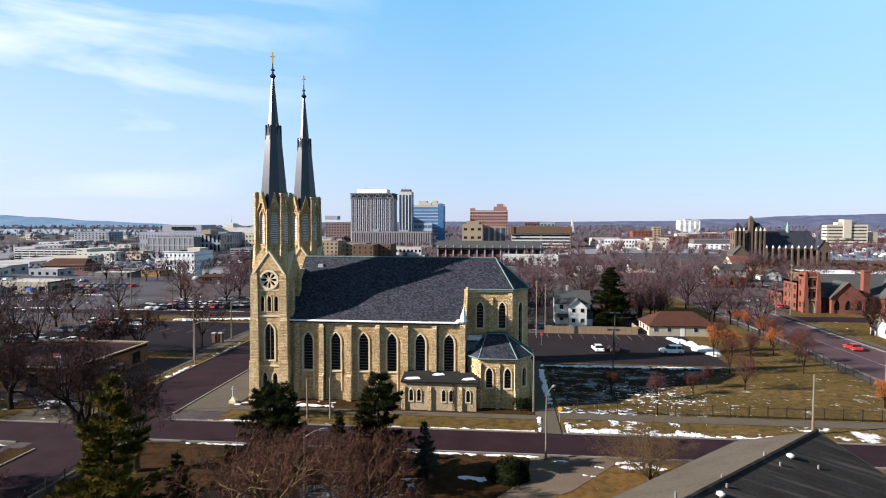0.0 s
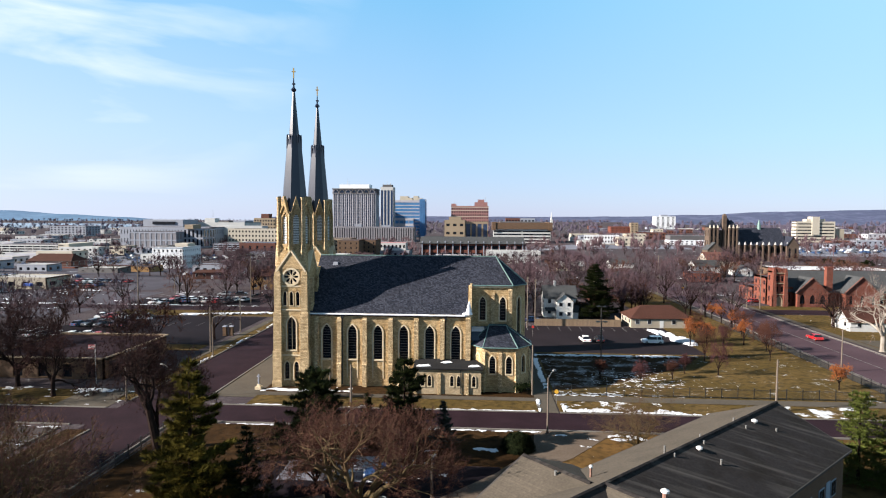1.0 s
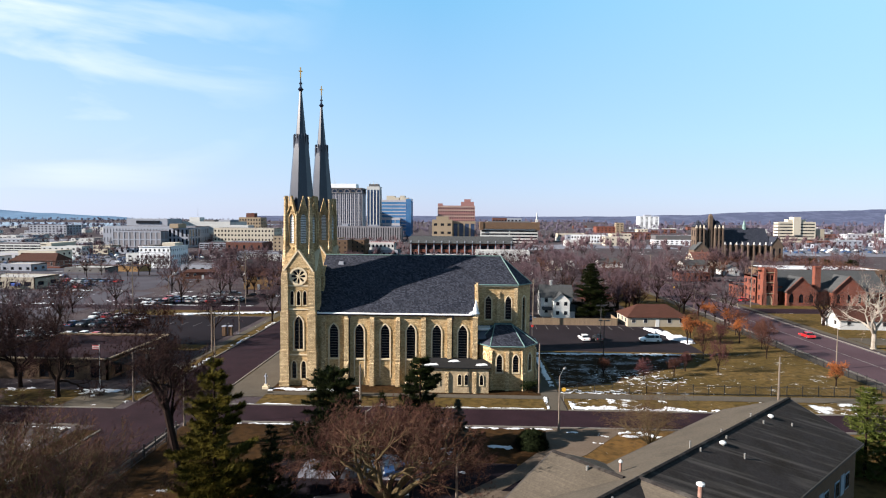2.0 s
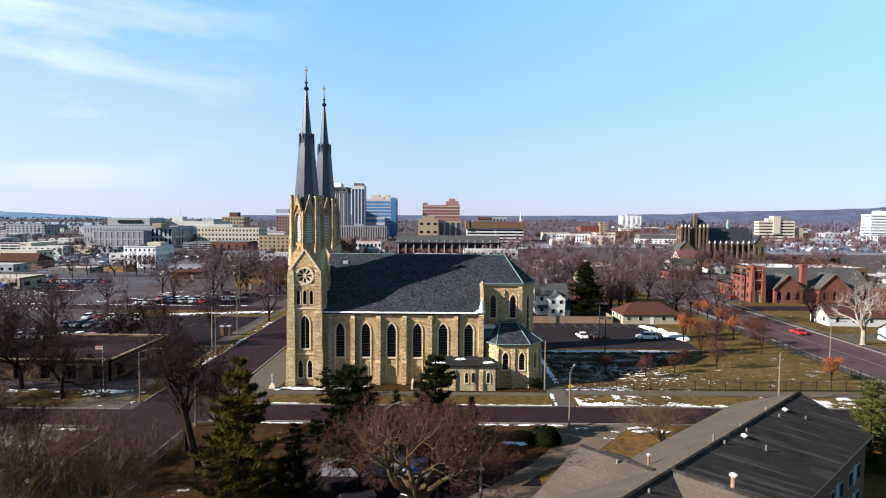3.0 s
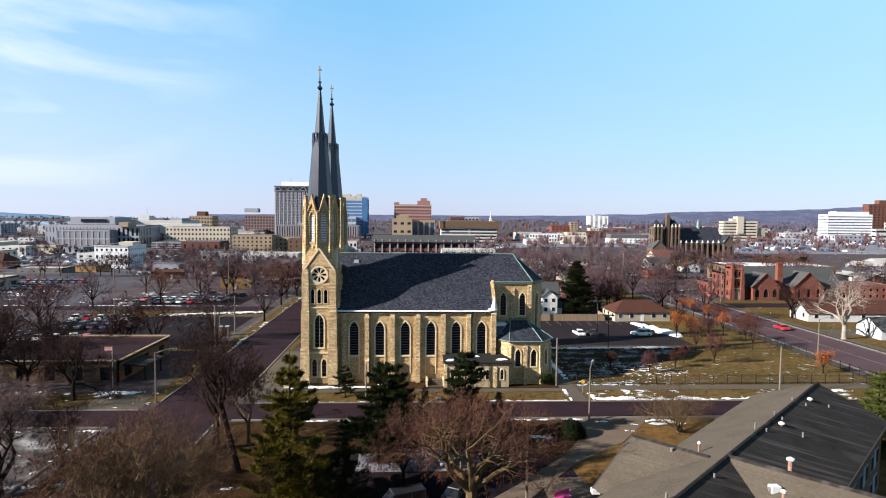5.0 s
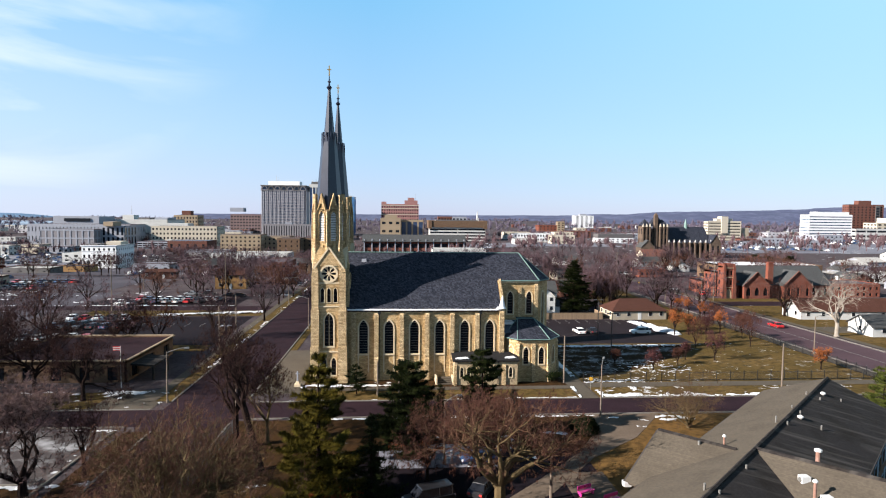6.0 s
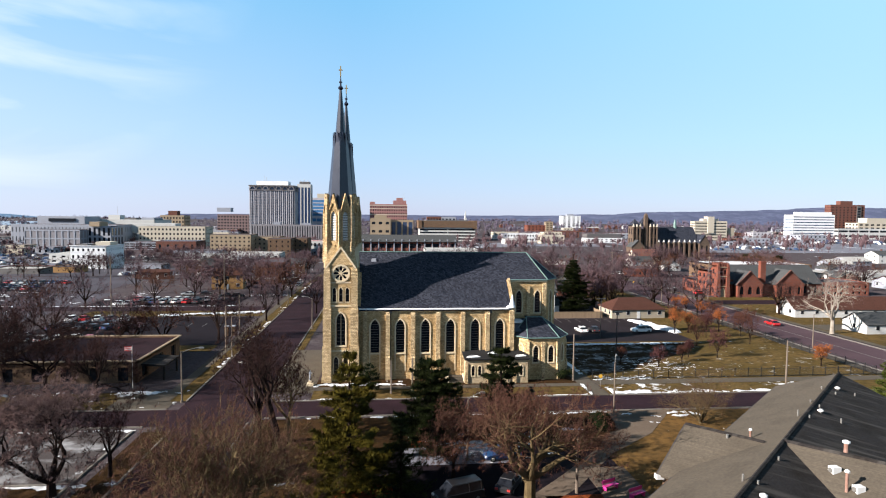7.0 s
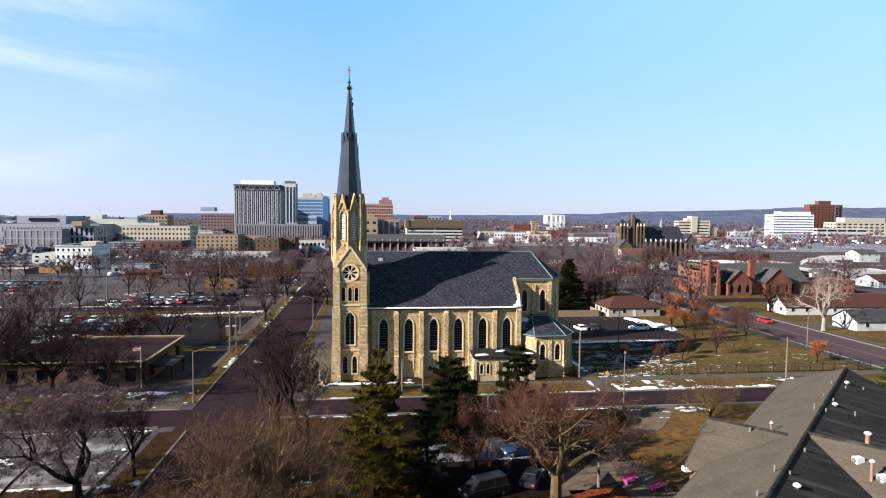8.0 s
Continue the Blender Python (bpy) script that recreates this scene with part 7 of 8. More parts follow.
C_WHITE, C_BLACK, C_SILVER, C_RED, C_BLUE, C_GREY = paint("white_car_paint", (0.72, 0.72, 0.71)), paint("black_car_paint", (0.012, 0.012, 0.014)), paint("silver_car_paint", (0.32, 0.33, 0.34)), paint("red_car_paint", (0.34, 0.010, 0.012)), paint("blue_car_paint", (0.012, 0.04, 0.11)), paint("dark_grey_car_paint", (0.035, 0.037, 0.042))
car(75.7, 40.2, 180, "white estate car parked in the car park", C_WHITE, "suv")
car(60.4, 41.2, 95, "white hatchback parked in the car park", C_WHITE, "saloon")
car(63.8, 41.4, 90, "black saloon parked beside the white hatchback", C_BLACK, "saloon")
car(116.5, 48.1, 90, "bright red car on the avenue", C_RED, "saloon")
car(24.2, -42.2, 60, "black car parked under bare trees", C_BLACK, "saloon")
car(18.4, -44.6, 200, "black van parked by the pines", C_BLACK, "van", "van")
car(24.9, -34.6, 190, "blue car parked in tree shade", C_BLUE, "saloon")
car(50.5, 67.0, 5, "dark blue car beside the white house", C_BLUE, "saloon")
car(131.0, 112.0, 20, "red car parked by the brick hall", C_RED, "saloon")
base = [car(-66.0, 93.5, 80, "dark saloon in a row of parked cars", C_BLACK), car(-62.6, 93.5, 80, "blue saloon in a row of parked cars", C_BLUE), car(-59.2, 93.5, 80, "silver saloon in a row of parked cars", C_SILVER),
        car(-55.8, 93.5, 80, "white saloon in a row of parked cars", C_WHITE), car(-52.4, 93.5, 80, "red saloon in a row of parked cars", C_RED), car(-49.0, 93.5, 80, "dark grey sports utility car in a row", C_GREY, "suv")]
rnd = random.Random(9)
spots = [(-69.4 + i * 3.1, 98.5, 82) for i in range(9)] + [(-72 + i * 3.0, 89.8, 78) for i in range(3)] + [(-72 + i * 3.3, 62.0 + 0.2 * i, 100) for i in range(5)] + [(-70 + i * 3.2, 50.0, 80) for i in range(6)] + [(-72 + i * 3.4, 36.0, 95) for i in range(6)] + \
    [(-44 + i * 4, 108.0, 20) for i in range(2)] + [(-58, 112.0, 10), (-52, 113.0, 190)] + [(-150 + i * 3.2, 135.0, 85) for i in range(10)] + [(-140 + i * 3.2, 150.0, 85) for i in range(8)] + [(-130 + i * 3.0, 128, 90) for i in range(4)] + [(-24 - 0.3 * i, 140 + i * 7, 90) for i in range(3)] + [(-9.2, 120 + i * 12, 90) for i in range(4)] + \
    [(128 + i * 3.0, 190.0, 85) for i in range(6)] + [(140 + i * 6, 130.0, 10) for i in range(3)] + [(60 + i * 3.2, 118, 90) for i in range(4)] + [(20 + i * 5, 84, 5) for i in range(3)]
for x, y, a in spots:
    copy_thing(base[rnd.choice((0, 0, 1, 2, 2, 3, 3, 4, 5))], pose(x, y, gz(x, y) + 0.04, 0, 0, a + rnd.uniform(-4, 4) + 180 * rnd.randint(0, 1)))
# large far car parks: too many to pick apart
for nm, x0, y0, nx, ny, sx, sy in (("far_cars", 470, 560, 44, 9, 5.2, 14), ("far_cars", -330, 330, 30, 8, 5.0, 15), ("far_cars", 300, 420, 20, 5, 6, 14), ("far_cars", -240, 146, 26, 3, 3.6, 13), ("far_cars", -120, 205, 16, 2, 3.4, 12)):
    rr = random.Random(x0)
    for mt, share in ((C_WHITE, 0), (C_BLUE, 1), (C_GREY, 2)):
        bm = bmesh.new()
        verts, faces = [], []
        for i in range(nx):
            for j in range(ny):
                if rr.random() < 0.22 or (i + j * 2 + int(rr.random() * 3)) % 3 != share:
                    continue
                x, y = x0 + i * sx + rr.uniform(-0.4, 0.4), y0 + j * sy
                z = gz(x, y) + 0.1
                b = len(verts)
                for dz, kx, ky in ((0.0, 0.9, 2.2), (0.75, 0.9, 2.2), (0.8, 0.8, 1.3), (1.45, 0.65, 0.9)):
                    verts += [(x - kx, y - ky, z + dz), (x + kx, y - ky, z + dz), (x + kx, y + ky, z + dz), (x - kx, y + ky, z + dz)]
                for k in (0, 4, 8):
                    for e in range(4):
                        f = (e + 1) % 4
                        faces.append((b + k + e, b + k + f, b + k + 4 + f, b + k + 4 + e))
                faces.append((b + 12, b + 13, b + 14, b + 15))
        bm.free()
        tagged(new(nm, raw(nm, verts, faces, mt)), "crowded rows of distant parked cars", "cars", "", "stuff")

# pink benches and mulch bed by the apartment house
drape(27.5, 33.5, -49.5, -44.5, 0.05, "flower_bed", MULCH, "red-brown mulch bed with edging")
drape(5.6, 11.8, -44.5, -39.6, 0.05, "flower_bed", MULCH, "red-brown leaf mulch under the pine")
drape(14.0, 24.0, -30.5, -28.0, 0.05, "flower_bed", MULCH, "red-brown mulch strip by the car park")
drape(33.5, 38.5, -52.0, -38.0, 0.06, "pavement", TANPAVING, "concrete path beside the apartment house")
for x, y, a in ((34.9, -43.4, 25), (37.0, -45.4, 25)):
    t = thing("bench", "bright magenta plastic bench by the path", "bench", (0, 0, 0), "pink benches")
    for z0, z1, y0, y1 in ((0.40, 0.47, -0.28, 0.28), (0.55, 0.95, 0.26, 0.32)):
        bm = bmesh.new()
        box(bm, -0.95, 0.95, y0, y1, z0, z1)
        part("seat" if z0 < 0.5 else "backrest", bm, PINK, t)
    for sx in (-0.8, 0.8):
        bm = bmesh.new()
        box(bm, sx - 0.06, sx + 0.06, -0.25, 0.30, 0, 0.42)
        part("leg", bm, PINK, t)
    t.matrix_basis = pose(x, y, 0.06, 0, 0, a)

# ---- houses ----


def house(x, y, turn, w, d, h, rise, wall, roof, label, hip=0.0, storeys=1, cols=3, chimney=False, name="house", door=True, over=0.4, roof_label=""):
    """A gabled or hipped house, ridge along its width; > wall, roof, window (> pane), door, chimney."""
    t = thing(name, label, "house", (0, 0, 0))
    bm = bmesh.new()
    box(bm, -w / 2, w / 2, -d / 2, d / 2, -0.3, h)
    if not hip:
        for s in (-1, 1):
            face(bm, [(s * w / 2, -d / 2, h), (s * w / 2, d / 2, h), (s * w / 2, 0, h + rise * 0.97)])
    part("wall", bm, wall, t)
    k = rise / (d / 2)
    ez = h - over * k
    a, b, e = w / 2 + over, d / 2 + over, w / 2 + over - (hip or 0)
    for s in (-1, 1):
        bm = bmesh.new()
        P = [(-a * s, -b * s, ez), (a * s, -b * s, ez), (e * s, 0, h + rise), (-e * s, 0, h + rise)]
        slab(bm, P, 0.15)
        part("roof", bm, roof, t, roof_label)
        if hip:
            bm = bmesh.new()
            slab(bm, [(a * s, -b * s, ez), (a * s, b * s, ez), (e * s, 0, h + rise)], 0.15)
            part("roof", bm, roof, t)
    sh = h / storeys
    for lev in range(storeys):
        for face_i, (M, L) in enumerate(((plane_map((-w / 2, -d / 2, 0), (1, 0, 0)), w), (plane_map((-w / 2, d / 2, 0), (0, -1, 0)), d), (plane_map((w / 2, -d / 2, 0), (0, 1, 0)), d))):
            n = cols if face_i == 0 else max(1, int(cols * d / w))
            for i in range(n):
                u = L * (i + 0.5) / n
                z = lev * sh + sh * 0.36
                if door and face_i == 0 and lev == 0 and i == n // 2:
                    bm = bmesh.new()
                    bar(bm, M, u - 0.5, u + 0.5, 0, 2.05, -0.05, 0.06)
                    part("door", bm, WHITEMETAL, t)
                    continue
                bm = bmesh.new()
                bar(bm, M, u - 0.55, u + 0.55, z, z + sh * 0.46, -0.05, 0.05)
                f = part("window", bm, WHITEWALL, t)
                bm = bmesh.new()
                bar(bm, M, u - 0.45, u + 0.45, z + 0.1, z + sh * 0.46 - 0.1, 0.03, 0.065)
                part("pane", bm, GLASS, f)
    if chimney:
        bm = bmesh.new()
        box(bm, -0.4, 0.4, 0.4, 1.2, h, h + rise + 1.0)
        part("chimney", bm, DULLBRICK, t)
    t.matrix_basis = pose(x, y, gz(x, y), 0, 0, turn)
    return t


wh = house(59.0, 78.0, 0, 9.2, 7.4, 6.1, 3.0, SIDING, GREYROOF, "white clapboard two-storey house with a grey cross-gabled roof", 0, 2, 3, False, door=False)
bay = house(60.0, 73.6, 90, 4.4, 4.6, 5.4, 2.0, SIDING, GREYROOF, "front bay", 0, 2, 2, False, "house_bay", False, 0.3)
for o in list(bay.children):
    m = wh.matrix_basis.inverted() @ bay.matrix_basis @ o.matrix_basis
    o.parent = wh
    o.matrix_basis = m
bpy.data.objects.remove(bay)
for name, x0, x1, y0, y1, z0, z1 in (("side_porch", 54.6, 57.6, 72.4, 74.2, 2.3, 3.0), ("lean_to", 62.4, 64.2, 72.0, 74.4, 2.0, 4.2)):
    bm = bmesh.new()
    slab(bm, [(x0, y0, z0), (x1, y0, z0), (x1, y1, z1), (x0, y1, z1)], 0.12)
    part(name, bm, GREYROOF, wh, "grey shingled porch roof")
bm = bmesh.new()
box(bm, 62.5, 64.0, 72.3, 74.4, -0.2, 2.0)
part("porch_wall", bm, SIDING, wh)
for x in (54.8, 57.3):
    bm = bmesh.new()
    box(bm, x - 0.07, x + 0.07, 72.5, 72.64, -0.2, 2.3)
    part("porch_post", bm, WHITEMETAL, wh)
bm = bmesh.new()
box(bm, 57.5, 58.1, 77.7, 78.3, 8.2, 10.4)
box(bm, 57.4, 58.2, 77.6, 78.4, 10.1, 10.25)
part("chimney", bm, WHITEWALL, wh, "pale capped chimney")
bung = house(83.6, 64.8, 2, 16.0, 9.6, 2.8, 2.7, BEIGE, BROWNROOF, "low beige bungalow with a red-brown hipped roof", 4.4, 1, 5)
house(151.8, 63.0, -3, 40.0, 9.0, 2.7, 3.1, WHITEWALL, BROWNROOF, "long low white house with brown roof", 0, 1, 9, False)
house(138.6, 38.6, 0, 12.0, 8.2, 2.7, 2.4, WHITEWALL, GREYROOF, "small white garage with grey gable roof", 0, 1, 2, False)
house(160.0, 33.0, 0, 14.0, 8.0, 2.8, 2.2, BROWNBRICK, GREYROOF, "low brick house behind the garage", 0, 1, 4, False)
house(-49.5, 134.0, 5, 11.5, 9.0, 5.6, 2.4, YELLOWBRICK, BROWNROOF, "ochre brick two-storey house with brown roof", 2.0, 2, 3, True)
house(-76.0, 205.0, 20, 10.0, 8.0, 5.5, 3.0, DULLBRICK, GREYROOF, "red brick gabled house", 0, 2, 3, False)
house(-93.0, 176.0, 10, 14.0, 8.0, 3.4, 1.0, DULLBRICK, BROWNROOF, "low shop with a red-brown roof", 1.5, 1, 4, False)
i = 0
for x, y, a, w, m1, m2, st in ((36, 108, 5, 11, WHITEWALL, GREYROOF, 2), (62, 98, 90, 11, BEIGE, BROWNROOF, 1), (80, 112, 0, 12, DULLBRICK, GREYROOF, 1), (18, 128, 85, 10, YELLOWBRICK, GREYROOF, 2), (94, 170, 10, 13, BEIGE, GREYROOF, 1), (148, 205, 5, 12, WHITEWALL, GREYROOF, 2),
                               (170, 214, 85, 11, WHITEWALL, GREYROOF, 1), (196, 198, 0, 14, DULLBRICK, BROWNROOF, 1), (222, 214, 5, 11, GREYWALL, GREYROOF, 2), (248, 190, 90, 12, GREYWALL, GREYROOF, 1), (280, 226, 0, 15, GREYWALL, PALEROOF, 1), (310, 250, 8, 18, GREYWALL, PALEROOF, 1), (350, 270, 0, 16, WHITEWALL, GREYROOF, 2),
                               (40, 190, 0, 13, DULLBRICK, GREYROOF, 2), (64, 220, 90, 12, WHITEWALL, GREYROOF, 1), (24, 240, 0, 14, BROWNBRICK, GREYROOF, 2), (88, 250, 4, 15, BEIGE, PALEROOF, 1), (120, 262, 0, 14, WHITEWALL, GREYROOF, 1), (-38, 224, 0, 12, BROWNBRICK, GREYROOF, 2), (220, 150, 85, 14, DULLBRICK, GREYROOF, 1), (230, 128, 0, 16, GREYWALL, BROWNROOF, 1)):
    house(x, y, a, w, w * 0.75, 2.9 * st + 0.2, 2.4, m1, m2, "small gabled house among bare trees", 0, st, 3, i % 3 == 0)
    i += 1


# ---- larger buildings and the skyline ----
def block(name, label, x0, x1, y, depth, z1, wall, cols, rows, glass=GLASS, pier=0.4, band=0.45, side="", side_cols=0, z0=None, roof=FLATROOF, plinth=0.06, crown=0.0, inset=0.35, category="building", parent=None, most=60):
    """A flat-roofed building: body with piers and floor bands standing proud, panes set back between them, parapet, roof.
    pier and band: the share of each cell that is wall. side: w or e, the end that shows."""
    if z0 is None:
        z0 = min(gz(x0, y), gz(x1, y)) - 0.5
    t = parent or thing(name, label, category, ((x0 + x1) / 2, y, z0))
    i = inset
    bm = bmesh.new()
    box(bm, x0 + i, x1 - i, y + i, y + depth - i, z0, z1 - 0.4)
    part("core", bm, wall, t)
    bm = bmesh.new()
    H, W = z1 - z0, x1 - x0
    zb, zt = z0 + H * plinth, z1 - max(H * 0.05, 0.8)
    ch = (zt - zb) / rows
    faces = [(plane_map((x0, y, 0), (1, 0, 0)), W, cols)]
    if side == "w":
        faces.append((plane_map((x0, y + depth, 0), (0, -1, 0)), depth, side_cols or max(1, int(cols * depth / W))))
    if side == "e":
        faces.append((plane_map((x1, y, 0), (0, 1, 0)), depth, side_cols or max(1, int(cols * depth / W))))
    cells = []
    for M, L, n in faces:
        bar(bm, M, 0, L, z0, zb, -i, 0)
        bar(bm, M, 0, L, zt, z1, -i, 0)
        cw = L / n
        for r in range(rows):
            bar(bm, M, 0, L, zb + ch * r, zb + ch * (r + band * 0.6), -i, -0.02)
            bar(bm, M, 0, L, zb + ch * (r + 1 - band * 0.4), zb + ch * (r + 1), -i, -0.02)
        for c in range(n + 1):
            u0, u1 = max(0, cw * (c - pier / 2)), min(L, cw * (c + pier / 2))
            bar(bm, M, u0, u1, zb, zt, -i, 0.0)
        for r in range(rows):
            for c in range(n):
                cells.append((M, cw * (c + pier / 2), cw * (c + 1 - pier / 2), zb + ch * (r + band * 0.6), zb + ch * (r + 1 - band * 0.4)))
    part("wall", bm, wall, t)
    if len(cells) <= most:
        for M, u0, u1, v0, v1 in cells:
            bm = bmesh.new()
            bar(bm, M, u0, u1, v0, v1, -i - 0.05, -i + 0.06)
            part("window", bm, glass, t)
    else:
        bm = bmesh.new()
        for M, u0, u1, v0, v1 in cells:
            bar(bm, M, u0, u1, v0, v1, -i - 0.05, -i + 0.06)
        tagged(part("glazing", bm, glass, t), "", "", "", "stuff")
    bm = bmesh.new()
    box(bm, x0 + 0.3, x1 - 0.3, y + 0.3, y + depth - 0.3, z1 - 0.5, z1 - 0.25)
    part("roof", bm, roof, t)
    bm = bmesh.new()
    for a in ((x0, x1, y + depth - 0.35, y + depth), (x0, x0 + 0.3, y, y + depth), (x1 - 0.3, x1, y, y + depth)):
        box(bm, *a, z1 - 0.6, z1)
    part("parapet", bm, wall, t)
    return t


def plant(t, x0, x1, y0, y1, z0, z1, m=GREYWALL, name="roof_plant"):
    bm = bmesh.new()
    box(bm, x0, x1, y0, y1, z0 - 0.4, z1)
    part(name, bm, m, t)


def mast(t, x, y, z0, z1, r=0.25):
    bm = bmesh.new()
    tube(bm, (x, y, z0), (x, y, z1), r, r * 0.4, 6)
    part("mast", bm, STEEL, t)


# downtown towers
def pier_tower(x0, x1, y, depth, z0, z1):
    """Tower with slender vertical piers over dark glass, an arcaded dark cornice storey and a white penthouse."""
    t = thing("office_tower", "grey tower with slender vertical piers and white penthouse", "building", ((x0 + x1) / 2, y, z0))
    bm = bmesh.new()
    box(bm, x0 + 1, x1 - 1, y + 1, y + depth - 1, z0, z1 - 1)
    part("core", bm, TOWERGLASS, t, "dark tower glazing")
    faces = ((plane_map((x0, y, 0), (1, 0, 0)), x1 - x0, 22), (plane_map((x1, y, 0), (0, 1, 0)), depth, 11), (plane_map((x0, y + depth, 0), (0, -1, 0)), depth, 11))
    zc = z1 - 8.0
    floors = 15
    for M, L, n in faces:
        for k in range(n + 1):
            u = (L - 0.9) * k / n
            bm = bmesh.new()
            bar(bm, M, u, u + (1.3 if k % 2 == 0 else 0.8), z0 + 8, zc, -1.0, 0.0)
            part("pier", bm, PALEPIER, t)
        for k in range(floors):
            v = z0 + 9 + (zc - z0 - 9) * k / floors
            bm = bmesh.new()
            bar(bm, M, 0.4, L - 0.4, v, v + 1.3, -1.0, -0.55)
            part("spandrel", bm, TOWERWALL, t)
        for v0, v1, m, out in ((z0, z0 + 4.5, TOWERWALL, 0.0), (z0 + 6.2, z0 + 8.2, PALEPIER, 0.2), (zc, zc + 1.6, PALEPIER, 0.3), (z1 - 1.4, z1, DARKWALL, 1.2)):
            bm = bmesh.new()
            bar(bm, M, 0, L, v0, v1, -1.0, out)
            part("band", bm, m, t)
        for k in range(max(3, n // 3)):
            w = L / max(3, n // 3)
            bm = bmesh.new()
            outline_band(bm, M, lancet(w * (k + 0.5), w * 0.72, zc + 1.6, z1 - 2.0, 0.62), w * 0.13, -0.9, 0.9)
            part("arch", bm, DARKWALL if k % 2 else TOWERWALL, t)
    bm = bmesh.new()
    box(bm, x0 - 0.8, x1 + 0.8, y - 0.8, y + depth + 0.8, z1 - 0.8, z1 + 0.2)
    part("roof", bm, DARKWALL, t)
    return t


t = pier_tower(-187, -122, 790, 34, -8, 71.5)
plant(t, -178, -132, 795, 818, 71.7, 78.0, BRIGHTWALL)
plant(t, -152, -144, 796, 800, 71.7, 74.6, BLUEGLASS)
mast(t, -168, 806, 78, 88)
mast(t, -165.5, 806, 78, 84)
mast(t, -150, 806, 78, 81)
t = block("podium_building", "long pale podium with tall narrow fins", -180, -60, 768, 20, 14.2, TOWERWALL, 34, 1, GLASS, 0.62, 0.10, "e", 8)
plant(t, -150, -140, 774, 784, 14.2, 17.5), plant(t, -110, -96, 774, 784, 14.2, 16.6)
t = block("office_tower", "slim white tower with dark glass stripes", -141, -118, 950, 24, 82, WHITEWALL, 4, 1, TOWERGLASS, 0.30, 0.04, "e", 3)
plant(t, -138, -121, 954, 970, 82, 86.5, DARKWALL)
for k in range(3):
    mast(t, -136 + 6 * k, 956, 86, 90 + k % 2 * 2, 0.4)
t = block("glass_office", "stepped blue glass office block with pale bands", -126, -76, 1000, 36, 60, PALEPIER, 1, 10, BLUEGLASS, 0.02, 0.28, "", 1)
block("glass_bay", "", -76, -66, 997, 36, 62, BLUEGLASS, 3, 11, BLUEGLASS, 0.08, 0.10, "e", 8, parent=t)
block("glass_wing", "", -137, -122, 984, 20, 38, PALEPIER, 1, 6, BLUEGLASS, 0.03, 0.40, "", 1, parent=t)
block("glass_wing", "", -122, -86, 990, 12, 26, PALEPIER, 4, 3, BLUEGLASS, 0.1, 0.45, "e", 1, parent=t)
for a in ((-113, -98, 60, 67.5), (-98, -90, 60, 64.5), (-88, -79, 60, 68), (-79, -72, 61, 64)):
    plant(t, a[0], a[1], 1004, 1024, a[2], a[3], CREAMWALL)
t = block("hotel_block", "large red brick hotel block with crown", -17, 52, 1000, 26, 50, PINKBRICK, 16, 9, GLASS, 0.55, 0.5, "w", 5)
plant(t, 26, 50, 1004, 1020, 50, 57, PINKBRICK), plant(t, 32, 44, 1006, 1016, 57, 62, PINKBRICK)
for z in (12.0, 30.0, 41.0, 47.0):
    bm = bmesh.new()
    box(bm, -17.4, 52.4, 999.4, 1000.1, z, z + 1.1)
    part("string_course", bm, CREAMWALL, t, "pale stone string course")
plant(t, -17, -8, 1002, 1014, 50, 54, PINKBRICK)
mast(t, 46, 1010, 57, 70)
mast(t, -12, 1010, 50, 58)
t = block("office_block", "tan block with three dark upper windows", -7, 18, 620, 26, 25.6, TANWALL, 3, 3, GLASS, 0.5, 0.7, "e", 2)
plant(t, -2, 13, 625, 640, 25.6, 29.5, TANWALL)
block("office_block", "tan and dark glass ribbed office block", 18, 46, 630, 24, 23.6, TANWALL, 4, 1, TOWERGLASS, 0.3, 0.1, "e", 3)
t = block("parking_garage", "brown-topped parking garage with white bands", 52, 119, 600, 40, 15.5, WHITEWALL, 2, 5, GLASS, 0.03, 0.5, "e", 1)
bm = bmesh.new()
box(bm, 51, 120, 598.5, 641, 15.4, 23.0)
part("cladding", bm, BROWNBRICK, t, "rust-brown metal cladding")
for x0, x1 in ((50.4, 54.5), (116.0, 120.6)):
    bm = bmesh.new()
    box(bm, x0, x1, 597.8, 642, 14.0, 23.4)
    part("corner_panel", bm, BROWNBRICK, t, "brown corner panel")
plant(t, 60, 110, 604, 636, 23.0, 24.2, DARKWALL)
block("office_block", "red brick block behind the garage", 75, 97, 800, 20, 28, DULLBRICK, 5, 4)
block("office_block", "plain grey block behind the garage", 97, 119, 800, 20, 28, GREYWALL, 4, 4)
t = block("long_hall", "long brick hall with grey roof and pale piers", -15, 73, 420, 22, 6.0, REDBRICK, 13, 2, GLASS, 0.25, 0.4, "w", 3)
bm = bmesh.new()
slab(bm, [(-17, 418, 6.0), (75, 418, 6.0), (75, 431, 11.8), (-17, 431, 11.8)], 0.4)
slab(bm, [(-17, 431, 11.8), (75, 431, 11.8), (75, 444, 6.0), (-17, 444, 6.0)], 0.4)
part("roof", bm, GREYROOF, t)
for k in range(14):
    bm = bmesh.new()
    box(bm, -15.3 + k * 6.77, -14.4 + k * 6.77, 419.2, 420.3, -6, 8.0)
    part("pier", bm, GREYWALL, t)
block("office_block", "small white block with red roof", -62, -33, 450, 14, 4.9, WHITEWALL, 8, 2, GLASS, 0.5, 0.55, "e", 3, roof=REDPAINT)
